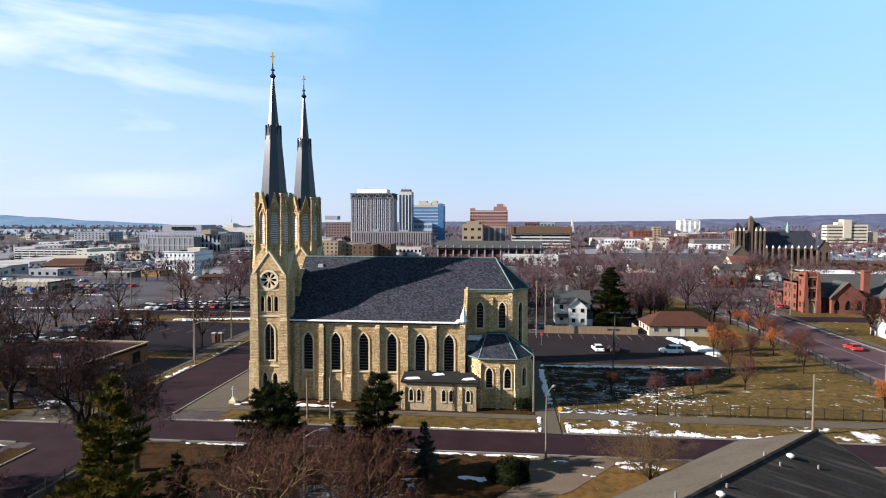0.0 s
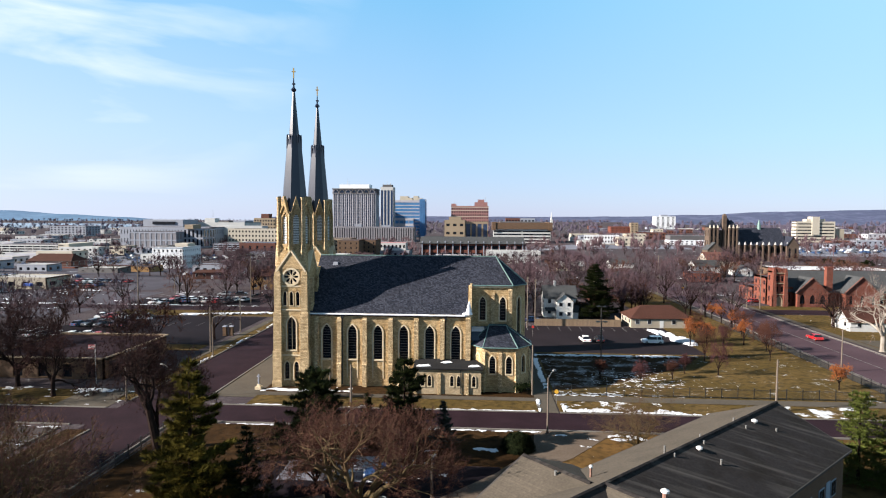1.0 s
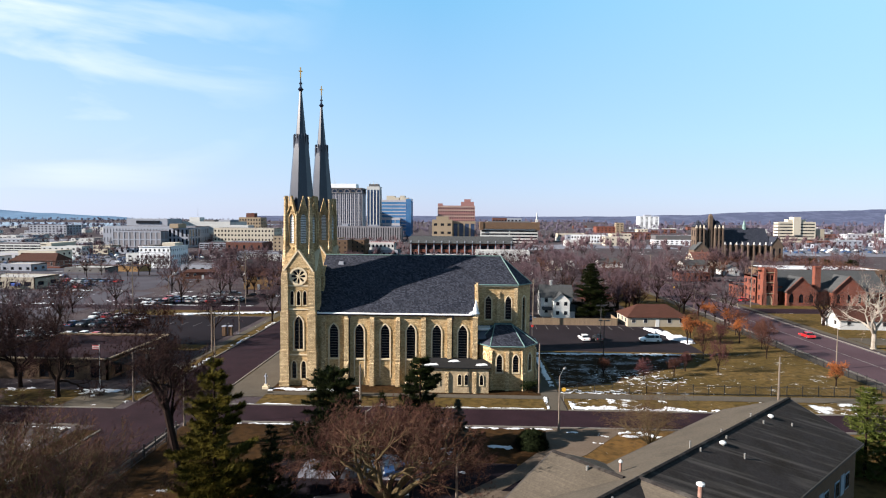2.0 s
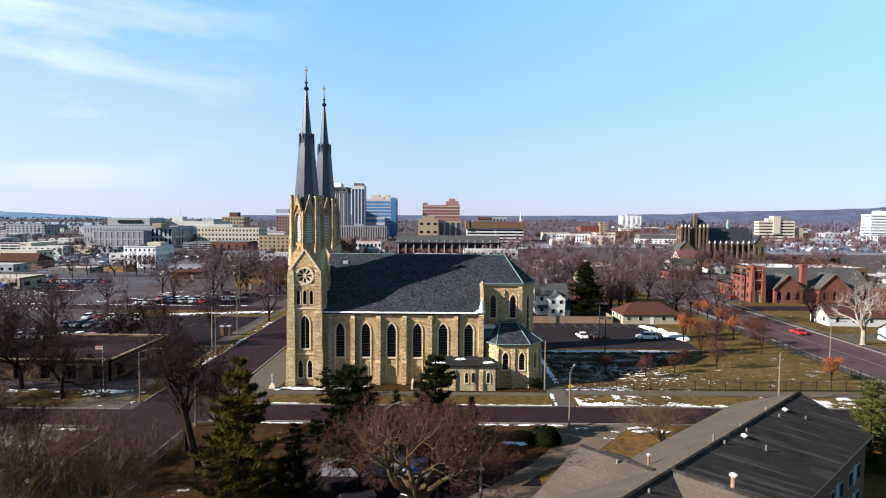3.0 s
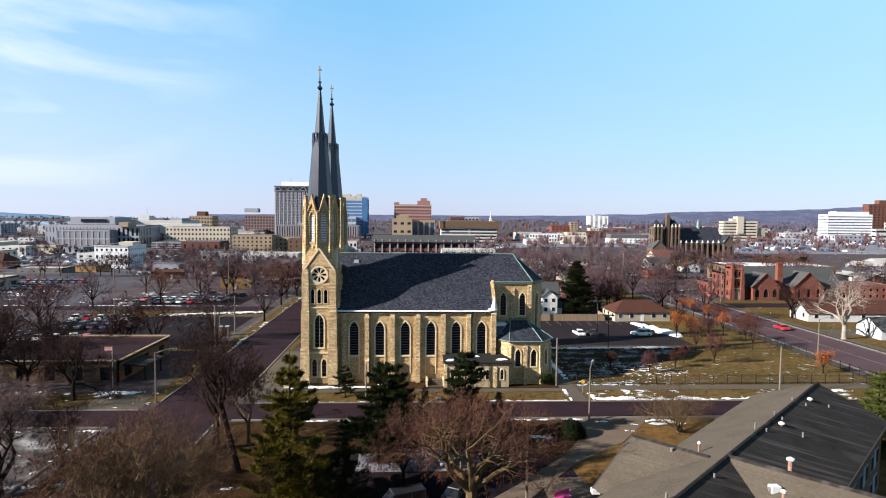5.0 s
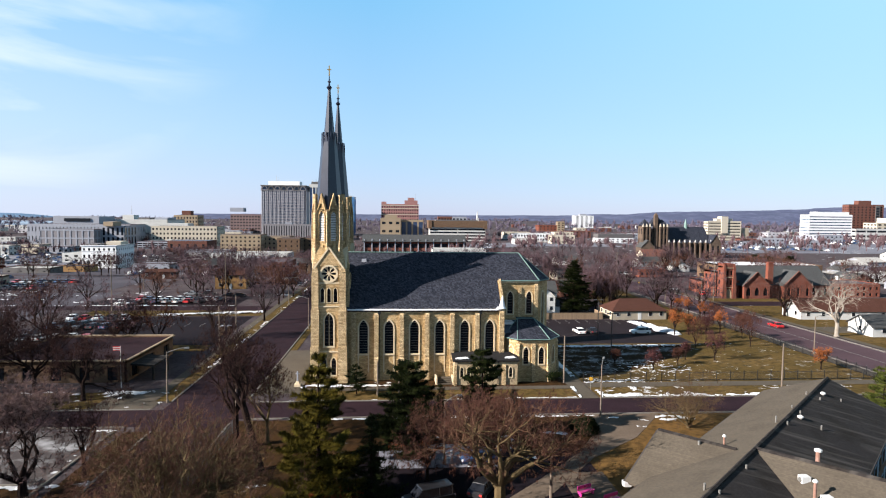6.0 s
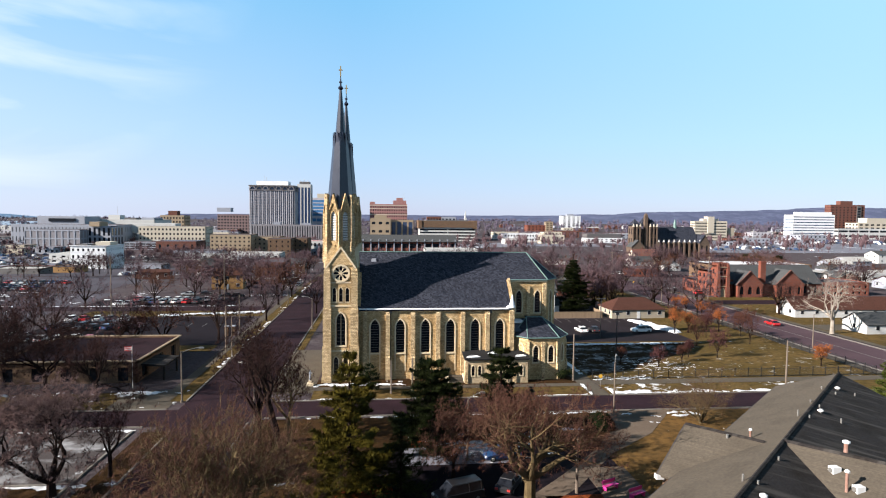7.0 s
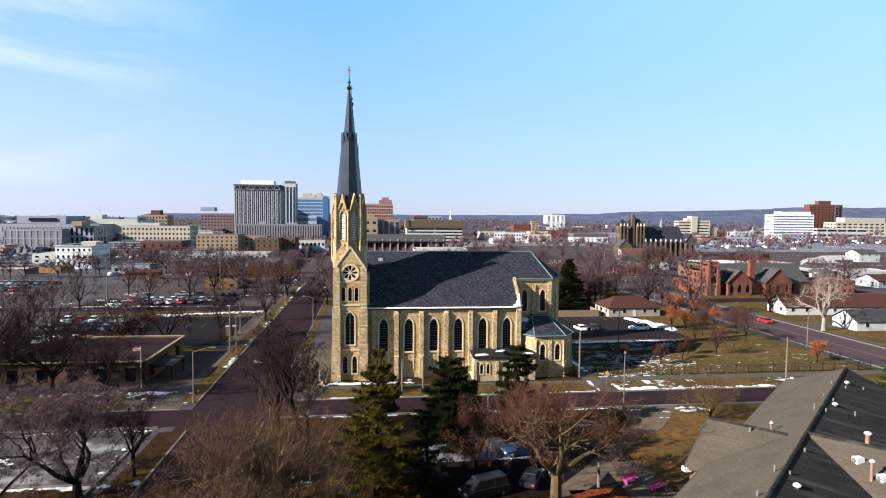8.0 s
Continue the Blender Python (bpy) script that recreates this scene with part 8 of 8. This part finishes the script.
block("office_block", "white two-storey block with many windows", 154, 193, 580, 18, 9.6, BRIGHTWALL, 12, 2, GLASS, 0.45, 0.5, "w", 4)
block("office_block", "low pale wing before the white block", 161, 202, 560, 12, 0.5, CREAMWALL, 14, 1, GLASS, 0.5, 0.4, "w", 3)
t = block("office_block", "orange-red brick office block", 232, 266, 800, 24, 16.2, REDBRICK, 6, 4, GLASS, 0.6, 0.6, "w", 3)
block("brick_tower", "pale stair tower of the red block", 260, 271, 796, 10, 22.2, TANWALL, 2, 6, GLASS, 0.5, 0.6, "w", 1)
t = block("apartment_tower", "far white apartment tower", 501, 553, 1500, 30, 33.7, BRIGHTWALL, 4, 10, GLASS, 0.5, 0.45, "w", 2)
plant(t, 516, 534, 1506, 1520, 33.7, 38)
t = block("office_block", "white low block with dark mansard roof", 243, 285, 560, 18, 5.5, BRIGHTWALL, 8, 2, GLASS, 0.5, 0.5, "w", 3)
plant(t, 243.5, 284.5, 560.5, 577.5, 5.5, 10, DARKWALL)
t = block("hospital_block", "cream hospital slab with ribbon windows", 428, 474, 660, 12, 26, CREAMWALL, 1, 6, GLASS, 0.05, 0.66, "w", 1)
plant(t, 446, 455, 659, 670, 10, 32, CREAMWALL), plant(t, 440, 462, 661, 670, 26, 29, CREAMWALL), plant(t, 474, 486, 662, 672, -8, 17, BEIGE)
t = block("office_block", "white office block with dark ribbon windows", 636, 704, 750, 22, 37, BRIGHTWALL, 1, 8, TOWERGLASS, 0.02, 0.66, "w", 1)
plant(t, 650, 700, 752, 770, 37, 41, BRIGHTWALL)
block("office_block", "low white wing with dark glass band", 704, 790, 742, 24, 16, WHITEWALL, 5, 2, GLASS, 0.1, 0.6, "w", 2)
t = block("office_tower", "red brick office block with dark recess", 818, 884, 900, 16, 57, DULLBRICK, 9, 11, GLASS, 0.6, 0.55, "w", 3)
block("dark_recess", "", 868, 876, 898.5, 3, 55, DARKWALL, 1, 10, GLASS, 0.2, 0.2, parent=t)
plant(t, 838, 862, 903, 914, 57, 64, DULLBRICK)
t = block("hospital_block", "long cream hospital wing", 830, 980, 850, 30, 25, CREAMWALL, 14, 4, GLASS, 0.4, 0.55, "w", 4)
plant(t, 850, 930, 855, 875, 25, 33, CREAMWALL)
# west side
t = block("civic_centre", "broad grey-tan civic complex with fins", -404, -291, 600, 50, 15.2, GREYWALL, 30, 2, DARKWALL, 0.7, 0.5, "e", 8)
plant(t, -398, -345, 640, 680, 15, 24, GREYWALL), plant(t, -385, -355, 639, 641, 18.5, 21.5, GLASS, "recessed_window")
block("civic_wing", "pale civic wing with tall ribbed windows", -359, -304, 545, 40, 10.8, GREYWALL, 9, 2, TOWERWALL, 0.25, 0.18, "e", 6)
t = block("civic_wing", "civic wing with dark vertical slots", -304, -280, 560, 30, 14.5, GREYWALL, 5, 2, GLASS, 0.5, 0.2, "e", 4)
plant(t, -300, -290, 556, 575, 14.5, 19, TANWALL)
t = block("white_factory", "large white windowless factory complex", -348, -280, 680, 60, 20.5, WHITEWALL, 14, 2, GLASS, 0.8, 0.85, "e", 6, roof=PALEROOF)
plant(t, -340, -326, 690, 705, 20, 26, WHITEWALL), plant(t, -300, -284, 690, 720, 20, 23, GREYWALL), plant(t, -318, -304, 684, 700, 20, 22.4, DARKWALL)
mast(t, -332, 698, 27, 38)
t = block("office_block", "tan office block with square windows in rows", -262, -190, 585, 30, 14.2, CREAMWALL, 18, 4, GLASS, 0.5, 0.55, "e", 7)
plant(t, -302, -241, 640, 660, 5, 16.5, WHITEWALL)
t = block("office_block", "distant tan block with red plant room", -353, -315, 900, 30, 25.7, TANWALL, 8, 5, GLASS, 0.5, 0.5, "e", 5)
plant(t, -342, -328, 905, 920, 25, 33, DULLBRICK)
block("parking_garage", "grey open parking deck", -250, -214, 520, 30, -0.6, GREYWALL, 7, 3, GLASS, 0.12, 0.42, "e", 5)
block("brick_hall", "dull red brick hall beside the parking deck", -205, -168, 480, 30, 2.4, DULLBRICK, 5, 1, GLASS, 0.7, 0.6, "e", 3, roof=BLUEROOF)
t = block("apartment_block", "white-painted four-storey block with paired windows", -182.2, -161.2, 282, 25, 8.2, BRIGHTWALL, 7, 4, GLASS, 0.56, 0.5, "e", 9, z0=-10)
plant(t, -173, -164, 294, 305, 8.0, 10.2, CREAMWALL), plant(t, -181, -174, 286, 298, 8.0, 9.0, DARKWALL)
for z, d in ((4.6, 0.25), (8.0, 0.5)):
    bm = bmesh.new()
    box(bm, -182.2 - d, -161.2 + d, 282 - d, 282.1, z, z + 0.4)
    box(bm, -161.3, -161.2 + d, 282.1, 307, z, z + 0.4)
    part("cornice", bm, BRIGHTWALL, t)
t = block("office_tower", "distant red-brown tower behind downtown", -290, -226, 1000, 40, 28, MAUVEBRICK, 12, 6, GLASS, 0.5, 0.5, "e", 6)
plant(t, -292, -268, 1005, 1025, 33, 40, GREYWALL)
t = block("apartment_block", "tan brick apartment block with flat roof", -141, -106, 430, 26, 10.6, TANWALL, 9, 5, GLASS, 0.6, 0.55, "e", 5)
block("apartment_block", "tan brick wing of the apartment block", -108, -84, 446, 24, 8.6, TANWALL, 6, 4, GLASS, 0.6, 0.55, "e", 5)
block("apartment_block", "brown brick block with blank wall", -86, -67, 400, 26, 8.8, BROWNBRICK, 4, 4, GLASS, 0.75, 0.6, "e", 5)
block("apartment_block", "dark brown brick block", -69, -56, 420, 26, 8.4, BROWNBRICK, 3, 4, GLASS, 0.7, 0.6, "e", 4)
t = block("brick_flats", "red brick flats with dark balconies", -46, -34, 165, 22, 7.6, DULLBRICK, 3, 3, GLASS, 0.6, 0.55, "e", 4)
for k in range(3):
    bm = bmesh.new()
    box(bm, -34.0, -32.4, 166, 184, -1.2 + 2.9 * k, -1.0 + 2.9 * k)
    box(bm, -32.5, -32.4, 166, 184, -1.0 + 2.9 * k, 0.0 + 2.9 * k)
    part("balcony", bm, BLACKIRON, t)
block("brick_flats", "low dark brick building by the street", -44, -30, 146, 12, 2.0, DULLBRICK, 3, 1, GLASS, 0.6, 0.5, "e", 3, roof=PALEROOF)
t = block("parking_garage", "long white parking garage with sloping decks", -412, -345, 420, 34, 1.8, WHITEWALL, 9, 4, GLASS, 0.06, 0.45, "e", 4)
plant(t, -350, -340, 420, 454, -6, 3, CREAMWALL)
block("office_block", "low yellow-tan commercial building", -342, -300, 440, 20, -3.0, CREAMWALL, 6, 1, GLASS, 0.7, 0.7, "e", 2)
block("office_tower", "distant hazy grey office block", -721, -655, 900, 40, 10, GREYWALL, 10, 4, GLASS, 0.5, 0.5, "e", 5)
house(-250, 284, 3, 30.0, 18.0, 5.0, 4.4, DULLBRICK, BROWNROOF, "red brick hall with purple-brown gable roof", 4.0, 1, 6, False, "hall")
block("shop_building", "low red brick shop wing", -262, -226, 268, 12, -4.4, REDBRICK, 6, 1, GLASS, 0.7, 0.7, "e", 2)
t = block("shop_building", "low shop with blue roof and awnings", -157, -134, 122, 14, 4.6, BEIGE, 4, 1, GLASS, 0.5, 0.6, "e", 2, roof=PALEROOF)
for x in (-152.0, -141.0):
    bm = bmesh.new()
    box(bm, x - 1.4, x + 1.4, 120.6, 122.0, 1.4, 2.4)
    part("awning", bm, BLUEPAINT, t, "bright blue awning")
house(-158, 112, 0, 22, 12, 2.6, 2.2, GREYWALL, BLUEROOF, "low shop with a slate-blue roof", 0, 1, 4, False, "shop")
block("shop_building", "low warehouse painted bright orange", -168, -154.4, 231, 14, -0.4, YELLOWBRICK, 4, 1, GLASS, 0.8, 0.8, "e", 2)
block("shop_building", "low warehouse painted dull red", -196, -168.2, 232, 14, -0.9, REDBRICK, 5, 1, GLASS, 0.8, 0.8, "e", 2)
block("shop_building", "low dark warehouse with pale roof edge", -186, -163, 214, 12, 0.2, DARKWALL, 4, 1, GLASS, 0.8, 0.8, "e", 2, roof=PALEROOF)

# low brick building west of the street
t = block("brick_annex", "low flat-roofed brown brick office", -54, -31.0, 1, 21, 3.8, BROWNBRICK, 5, 1, GLASS, 0.62, 0.28, "e", 3, roof=ASPHALT)
bm = bmesh.new()
box(bm, -54.4, -30.6, 0.6, 0.98, 3.72, 3.95)
box(bm, -30.98, -30.6, 0.6, 22.4, 3.72, 3.95)
box(bm, -54.4, -30.6, 22.02, 22.4, 3.72, 3.95)
part("fascia", bm, TANWALL, t, "pale roof edge")
bm = bmesh.new()
slab(bm, [(-30.7, 2, 3.0), (-26.8, 2, 2.7), (-26.8, 9, 2.7), (-30.7, 9, 3.0)], 0.3)
box(bm, -27.2, -26.9, 2.2, 2.5, 0, 2.6), box(bm, -27.2, -26.9, 8.5, 8.8, 0, 2.6)
part("porch", bm, SHADESHINGLE, t, "dark entrance porch")
flag = thing("flagpole", "white flagpole with a small red and white flag", "flagpole", (-30.5, -2.0, 0))
bm = bmesh.new()
tube(bm, (-30.5, -2.0, 0), (-30.5, -2.0, 7.0), 0.06, 0.04, 6)
part("pole", bm, WHITEMETAL, flag)
for k in range(5):
    bm = bmesh.new()
    box(bm, -31.7, -30.55, -2.02, -1.98, 6.9 - 0.15 * (k + 1), 6.9 - 0.15 * k)
    part("flag_stripe", bm, REDPAINT if k % 2 == 0 else WHITEMETAL, flag)

# red brick church with battlemented tower
rc = thing("brick_church", "orange-red brick church with battlemented corner tower", "church", (131.2, 103, 0))
block("tower", "", 133.4, 136.9, 103.4, 4.6, 11.7, REDBRICK, 2, 3, GLASS, 0.5, 0.52, "w", 2, parent=rc)
block("wing", "", 133.0, 138.0, 108.0, 9.0, 9.4, REDBRICK, 2, 3, GLASS, 0.55, 0.5, "w", 3, parent=rc)
block("porch_wing", "", 132.6, 138.0, 117.0, 11.0, 5.2, REDBRICK, 2, 1, GLASS, 0.6, 0.5, "w", 4, parent=rc)
block("vestry", "", 136.9, 141.0, 106.2, 4.0, 6.2, REDBRICK, 2, 2, GLASS, 0.5, 0.5, parent=rc)
bm = bmesh.new()
box(bm, -0.34, 0.34, -0.22, 0.22, 0, 1.0)
merlon = mesh_of("merlon", bm, REDBRICK)
for i in range(4):
    piece("merlon", merlon, rc, (133.72 + i * 0.95, 103.6, 11.65))
    piece("merlon", merlon, rc, (133.72 + i * 0.95, 107.8, 11.65))
bm = bmesh.new()
box(bm, -0.22, 0.22, -0.34, 0.34, 0, 1.0)
merlon = mesh_of("merlon", bm, REDBRICK)
for i in range(3):
    for x in (133.6, 136.7):
        piece("merlon", merlon, rc, (x, 104.8 + i * 1.1, 11.65))
for sx in (133.3, 137.0):
    bm = bmesh.new()
    for z0, z1, d in ((0, 4.0, 0.75), (4.0, 8.2, 0.6), (8.2, 11.4, 0.45)):
        box(bm, sx - d, sx + d, 103.2 - d * 0.6, 104.3, z0, z1, 0.96)
    box(bm, sx - 0.4, sx + 0.4, 103.0, 103.8, 11.4, 12.7, 0.5)
    part("buttress", bm, REDBRICK, rc)
for z in (0.9, 3.9, 7.6, 11.0):
    bm = bmesh.new()
    box(bm, 133.15, 137.15, 103.16, 103.42, z, z + 0.26)
    part("stone_band", bm, TANWALL, rc, "pale stone string course")
bm = bmesh.new()
M = plane_map((133.4, 103.4, 0), (1, 0, 0))
outline_band(bm, M, lancet(1.75, 1.4, 0.0, 3.2), 0.3, 0.0, 0.25)
filled(bm, M, lancet(1.75, 1.4, 0.0, 3.2), 0.05)
part("porch_arch", bm, TANWALL, rc, "pale stone porch arch")


def gabled(parent, x0, x1, y0, y1, h, rise, along, wall, roof, ops=1, wide=1.6):
    """A wing with its ridge along x or y and lancet windows in the south face."""
    bm = bmesh.new()
    M = plane_map((x0, y0, 0), (1, 0, 0))
    L = x1 - x0
    os_ = [lancet(L * (i + 0.5) / ops, wide, h * 0.22, h * 0.85) for i in range(ops)]
    wall_face(bm, M, 0, L, 0, h, os_, 0.4)
    for o, a, l in (((x1, y0, 0), (0, 1, 0), y1 - y0), ((x1, y1, 0), (-1, 0, 0), L), ((x0, y1, 0), (0, -1, 0), y1 - y0)):
        wall_face(bm, plane_map(o, a), 0, l, 0, h, [], 0.3)
    xm, ym = (x0 + x1) / 2, (y0 + y1) / 2
    if along == "y":
        for y in (y0, y1):
            face(bm, [(x0, y, h), (x1, y, h), (xm, y, h + rise)])
    else:
        for x in (x0, x1):
            face(bm, [(x, y0, h), (x, y1, h), (x, ym, h + rise)])
    part("wall", bm, wall, parent)
    for o in os_:
        w = bmesh.new()
        filled(w, M, o, -0.3)
        part("window", w, GLASS, parent)
    if along == "y":
        quads = ([(x0 - 0.4, y0 - 0.3, h - 0.3), (xm, y0 - 0.3, h + rise + 0.1), (xm, y1, h + rise + 0.1), (x0 - 0.4, y1, h - 0.3)], [(xm, y0 - 0.3, h + rise + 0.1), (x1 + 0.4, y0 - 0.3, h - 0.3), (x1 + 0.4, y1, h - 0.3), (xm, y1, h + rise + 0.1)])
    else:
        quads = ([(x0 - 0.2, y0 - 0.4, h - 0.3), (x1 + 0.2, y0 - 0.4, h - 0.3), (x1 + 0.2, ym, h + rise + 0.1), (x0 - 0.2, ym, h + rise + 0.1)], [(x0 - 0.2, ym, h + rise + 0.1), (x1 + 0.2, ym, h + rise + 0.1), (x1 + 0.2, y1 + 0.4, h - 0.3), (x0 - 0.2, y1 + 0.4, h - 0.3)])
    for q in quads:
        bm = bmesh.new()
        slab(bm, q, 0.2)
        part("roof", bm, roof, parent)


gabled(rc, 137.0, 176.0, 105.6, 121.0, 5.0, 6.2, "x", REDBRICK, GREYROOF, 9, 1.1)
gabled(rc, 140.6, 150.4, 102.6, 113.0, 4.9, 4.7, "y", REDBRICK, GREYROOF, 3, 1.7)
gabled(rc, 156.0, 166.6, 102.6, 113.0, 4.9, 5.1, "y", REDBRICK, GREYROOF, 3, 1.2)
for x, w, zt in ((145.5, 9.8, 9.75), (161.3, 10.6, 10.15)):
    for s in (-1, 1):
        bm = bmesh.new()
        slab(bm, [(x + s * w * 0.54, 102.2, 4.6), (x + s * w * 0.54, 102.7, 4.6), (x, 102.7, zt), (x, 102.2, zt)], 0.22)
        part("coping", bm, DULLBRICK, rc, "brick gable coping")
bm = bmesh.new()
box(bm, 151.4, 153.4, 105.6, 107.2, 4, 13.2)
box(bm, 151.2, 153.6, 105.4, 107.4, 12.7, 13.0)
part("chimney", bm, REDBRICK, rc, "tall orange brick chimney")
block("brick_wing", "", 176, 196, 106, 14, 5.2, REDBRICK, 8, 2, GLASS, 0.6, 0.55, "w", 3, parent=rc, roof=FLATROOF)
block("hall", "long low hall with a snow-covered flat roof", 160, 206, 150, 24, 8.4, BROWNBRICK, 12, 2, GLASS, 0.6, 0.6, "w", 3, roof=SNOW)
block("flat_shop", "low orange brick flat-roofed building", 133, 146, 178, 12, 4.0, REDBRICK, 5, 1, GLASS, 0.6, 0.6, "w", 3)
block("flat_shop", "low white-roofed commercial building", 214, 262, 150, 20, 4.2, WHITEWALL, 9, 1, GLASS, 0.6, 0.6, "w", 3, roof=PALEROOF)
house(176, 262, 5, 16, 12, 5.0, 4.2, CREAMWALL, DULLBRICK, "cream house with a red gabled roof", 0, 2, 4, True)

# far brown Gothic church with flying buttresses
fc = thing("far_church", "large brown stone Gothic church with dark roof", "church", (205, 318, 0))
for x0, x1, y, d, z in ((193, 199, 318, 8, 23.5), (206, 212, 318, 8, 23.5), (198, 207, 320, 9, 21.0)):
    block("tower", "", x0, x1, y, d, z, CHURCHSTONE, 2, 3, GLASS, 0.62, 0.4, "w", 2, parent=fc)
bm = bmesh.new()
box(bm, 202.4, 204.8, 318.6, 321.0, 0, 31.0)
box(bm, 202.4, 204.8, 318.6, 321.0, 31.0, 32.4, 0.4)
part("stair_turret", bm, CHURCHSTONE, fc)
bm = bmesh.new()
prism(bm, [(200, 320), (211, 320), (211, 328), (200, 328)], 23, 31, 0.12, (205.5, 324))
part("tower_roof", bm, SLATE, fc, "steep dark slate tower roof")
gabled(fc, 212, 246, 320, 342, 11.0, 11.5, "x", CHURCHSTONE, SLATE, 8, 2.0)
gabled(fc, 190, 200, 312, 322, 8.0, 5.0, "y", CHURCHSTONE, GREYROOF, 2, 1.4)
gabled(fc, 244, 252, 316, 334, 11.0, 6.0, "y", CHURCHSTONE, SLATE, 2, 1.6)
for i in range(9):
    x = 213 + i * 4.0
    bm = bmesh.new()
    box(bm, x - 0.6, x + 0.6, 316.6, 319.6, 0, 11.5, 0.8)
    part("buttress", bm, CHURCHSTONE, fc)
    bm = bmesh.new()
    box(bm, x - 0.5, x + 0.5, 316.8, 317.9, 11.4, 13.2, 0.35)
    part("pinnacle", bm, WHITEWALL, fc)
for x in (193.4, 196.0, 198.6, 206.4, 209.0, 211.6):
    bm = bmesh.new()
    box(bm, x - 0.55, x + 0.55, 317.2, 318.4, 0, 22.6, 0.9)
    part("buttress", bm, CHURCHSTONE, fc)
    bm = bmesh.new()
    box(bm, x - 0.6, x + 0.6, 317.2, 318.3, 22.6, 24.8, 0.3)
    part("pinnacle", bm, CREAMWALL, fc)
for a, b in ((193, 199), (206, 212)):
    bm = bmesh.new()
    prism(bm, [(a, 318), (b, 318), (b, 326), (a, 326)], 23.4, 28.0, 0.1, ((a + b) / 2, 322))
    part("tower_roof", bm, SLATE, fc, "steep dark slate tower roof")
bm = bmesh.new()
tube(bm, (232, 331, 21), (232, 331, 25), 1.4, 1.1, 8)
tube(bm, (232, 331, 25), (232, 331, 28.5), 1.1, 0.1, 8)
part("fleche", bm, COPPER, fc, "small verdigris ridge turret")

# scattered low roofs filling the town
rnd = random.Random(321)
walls = (WHITEWALL, DULLBRICK, PALEPIER, GREYWALL, CREAMWALL, GREYWALL, WHITEWALL)
count = 0
while count < 170:
    y = rnd.uniform(300, 1500)
    x = rnd.uniform(-0.85, 0.85) * (y + 100)
    w, h, d = rnd.uniform(14, 42), rnd.uniform(4, 10), rnd.uniform(12, 26)
    if (-215 < x < 130 and y > 560) or (x > 120 and y < 500) or (180 < x < 265 and y < 360) or any(abs(x - a) < 45 and abs(y - b) < 45 for a, b in ((-185, 320), (-225, 520), (-120, 440), (30, 425))):
        continue
    g = gz(x, y)
    block("town_building", "distant flat-roofed town building", x, x + w, y, d, g + h, walls[count % 7], max(3, int(w / 5)), 2 if h > 6 else 1, GLASS, 0.6, 0.6, "e" if x < 0 else "w", 3, g - 1, (FLATROOF, PALEROOF, PALEROOF)[count % 3], most=0)
    count += 1
for x, y, w, d_, hh, m, r in ((-262, 205, 26, 14, 4.5, WHITEWALL, PALEROOF), (-228, 222, 18, 12, 4.0, GREYWALL, PALEROOF), (-130, 232, 20, 12, 4.4, GREYWALL, FLATROOF), (-238, 182, 16, 10, 3.8, BEIGE, FLATROOF), (-96, 228, 14, 10, 4.0, BROWNBRICK, PALEROOF), (-300, 250, 34, 16, 5.0, GREYWALL, PALEROOF), (-70, 300, 20, 14, 6.0, DULLBRICK, FLATROOF)):
    block("shop_building", "low flat-roofed shop beyond the car parks", x, x + w, y, d_, gz(x, y) + hh, m, 4, 1, GLASS, 0.6, 0.6, "e", 2, gz(x, y) - 1, r)
t = thing("church_spire", "thin far white church spire", "church", (215, 1400, 0))
bm = bmesh.new()
box(bm, 213, 219, 1400, 1406, -8, 24)
part("tower", bm, WHITEWALL, t)
bm = bmesh.new()
prism(bm, octagon(216, 1403, 2.6), 24, 44, 0.03, (216, 1403))
part("spire", bm, WHITEWALL, t)

# far hills and river
def ridge(name, label, x0, x1, y, base, tops, material, seed, rough=0.18):
    """A long low hill: its crest follows the heights in tops, broken by noise."""
    n, m = 140, 6
    verts, faces = [], []
    for i in range(n + 1):
        f = i / n
        k = f * (len(tops) - 1)
        a = min(int(k), len(tops) - 2)
        s = smooth(k - a)
        h = tops[a] * (1 - s) + tops[a + 1] * s
        h *= 1 + rough * noise.noise((f * 14 + seed, seed, 0)) + rough * 0.35 * noise.noise((f * 70, seed, 5)) + rough * 0.16 * noise.noise((f * 320, seed, 9))
        for j in range(m + 1):
            g = j / m
            verts.append((x0 + (x1 - x0) * f, y + g * 500, base + (h - base) * math.sin(min(g * 1.2, 1.0) * 1.5708)))
    for i in range(n):
        for j in range(m):
            a = i * (m + 1) + j
            faces.append((a, a + m + 1, a + m + 2, a + 1))
    return tagged(new(name, raw(name, verts, faces, material)), label, "", "", "structure")


ridge("backdrop", "wooded hills on the eastern horizon, haze in their colour", 700, 4300, 2600, -10, (26, 45, 66, 76, 98, 104, 104, 98, 90), HAZEWOOD, 1, 0.12)
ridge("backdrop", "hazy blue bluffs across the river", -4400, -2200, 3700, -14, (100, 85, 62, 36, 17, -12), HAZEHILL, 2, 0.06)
ridge("backdrop", "low wooded rise along the horizon, haze in its colour", -1500, 2200, 3900, -10, (26, 30, 34, 34, 38, 44, 50), HAZEWOOD, 3, 0.10)
bm = bmesh.new()
face(bm, [(-4000, 1700, -7.5), (-760, 1500, -7.5), (-700, 2300, -7.5), (-4000, 2700, -7.5)])
single("water", bm, WATER, "pale hazy river far beyond the town", "", "structure")
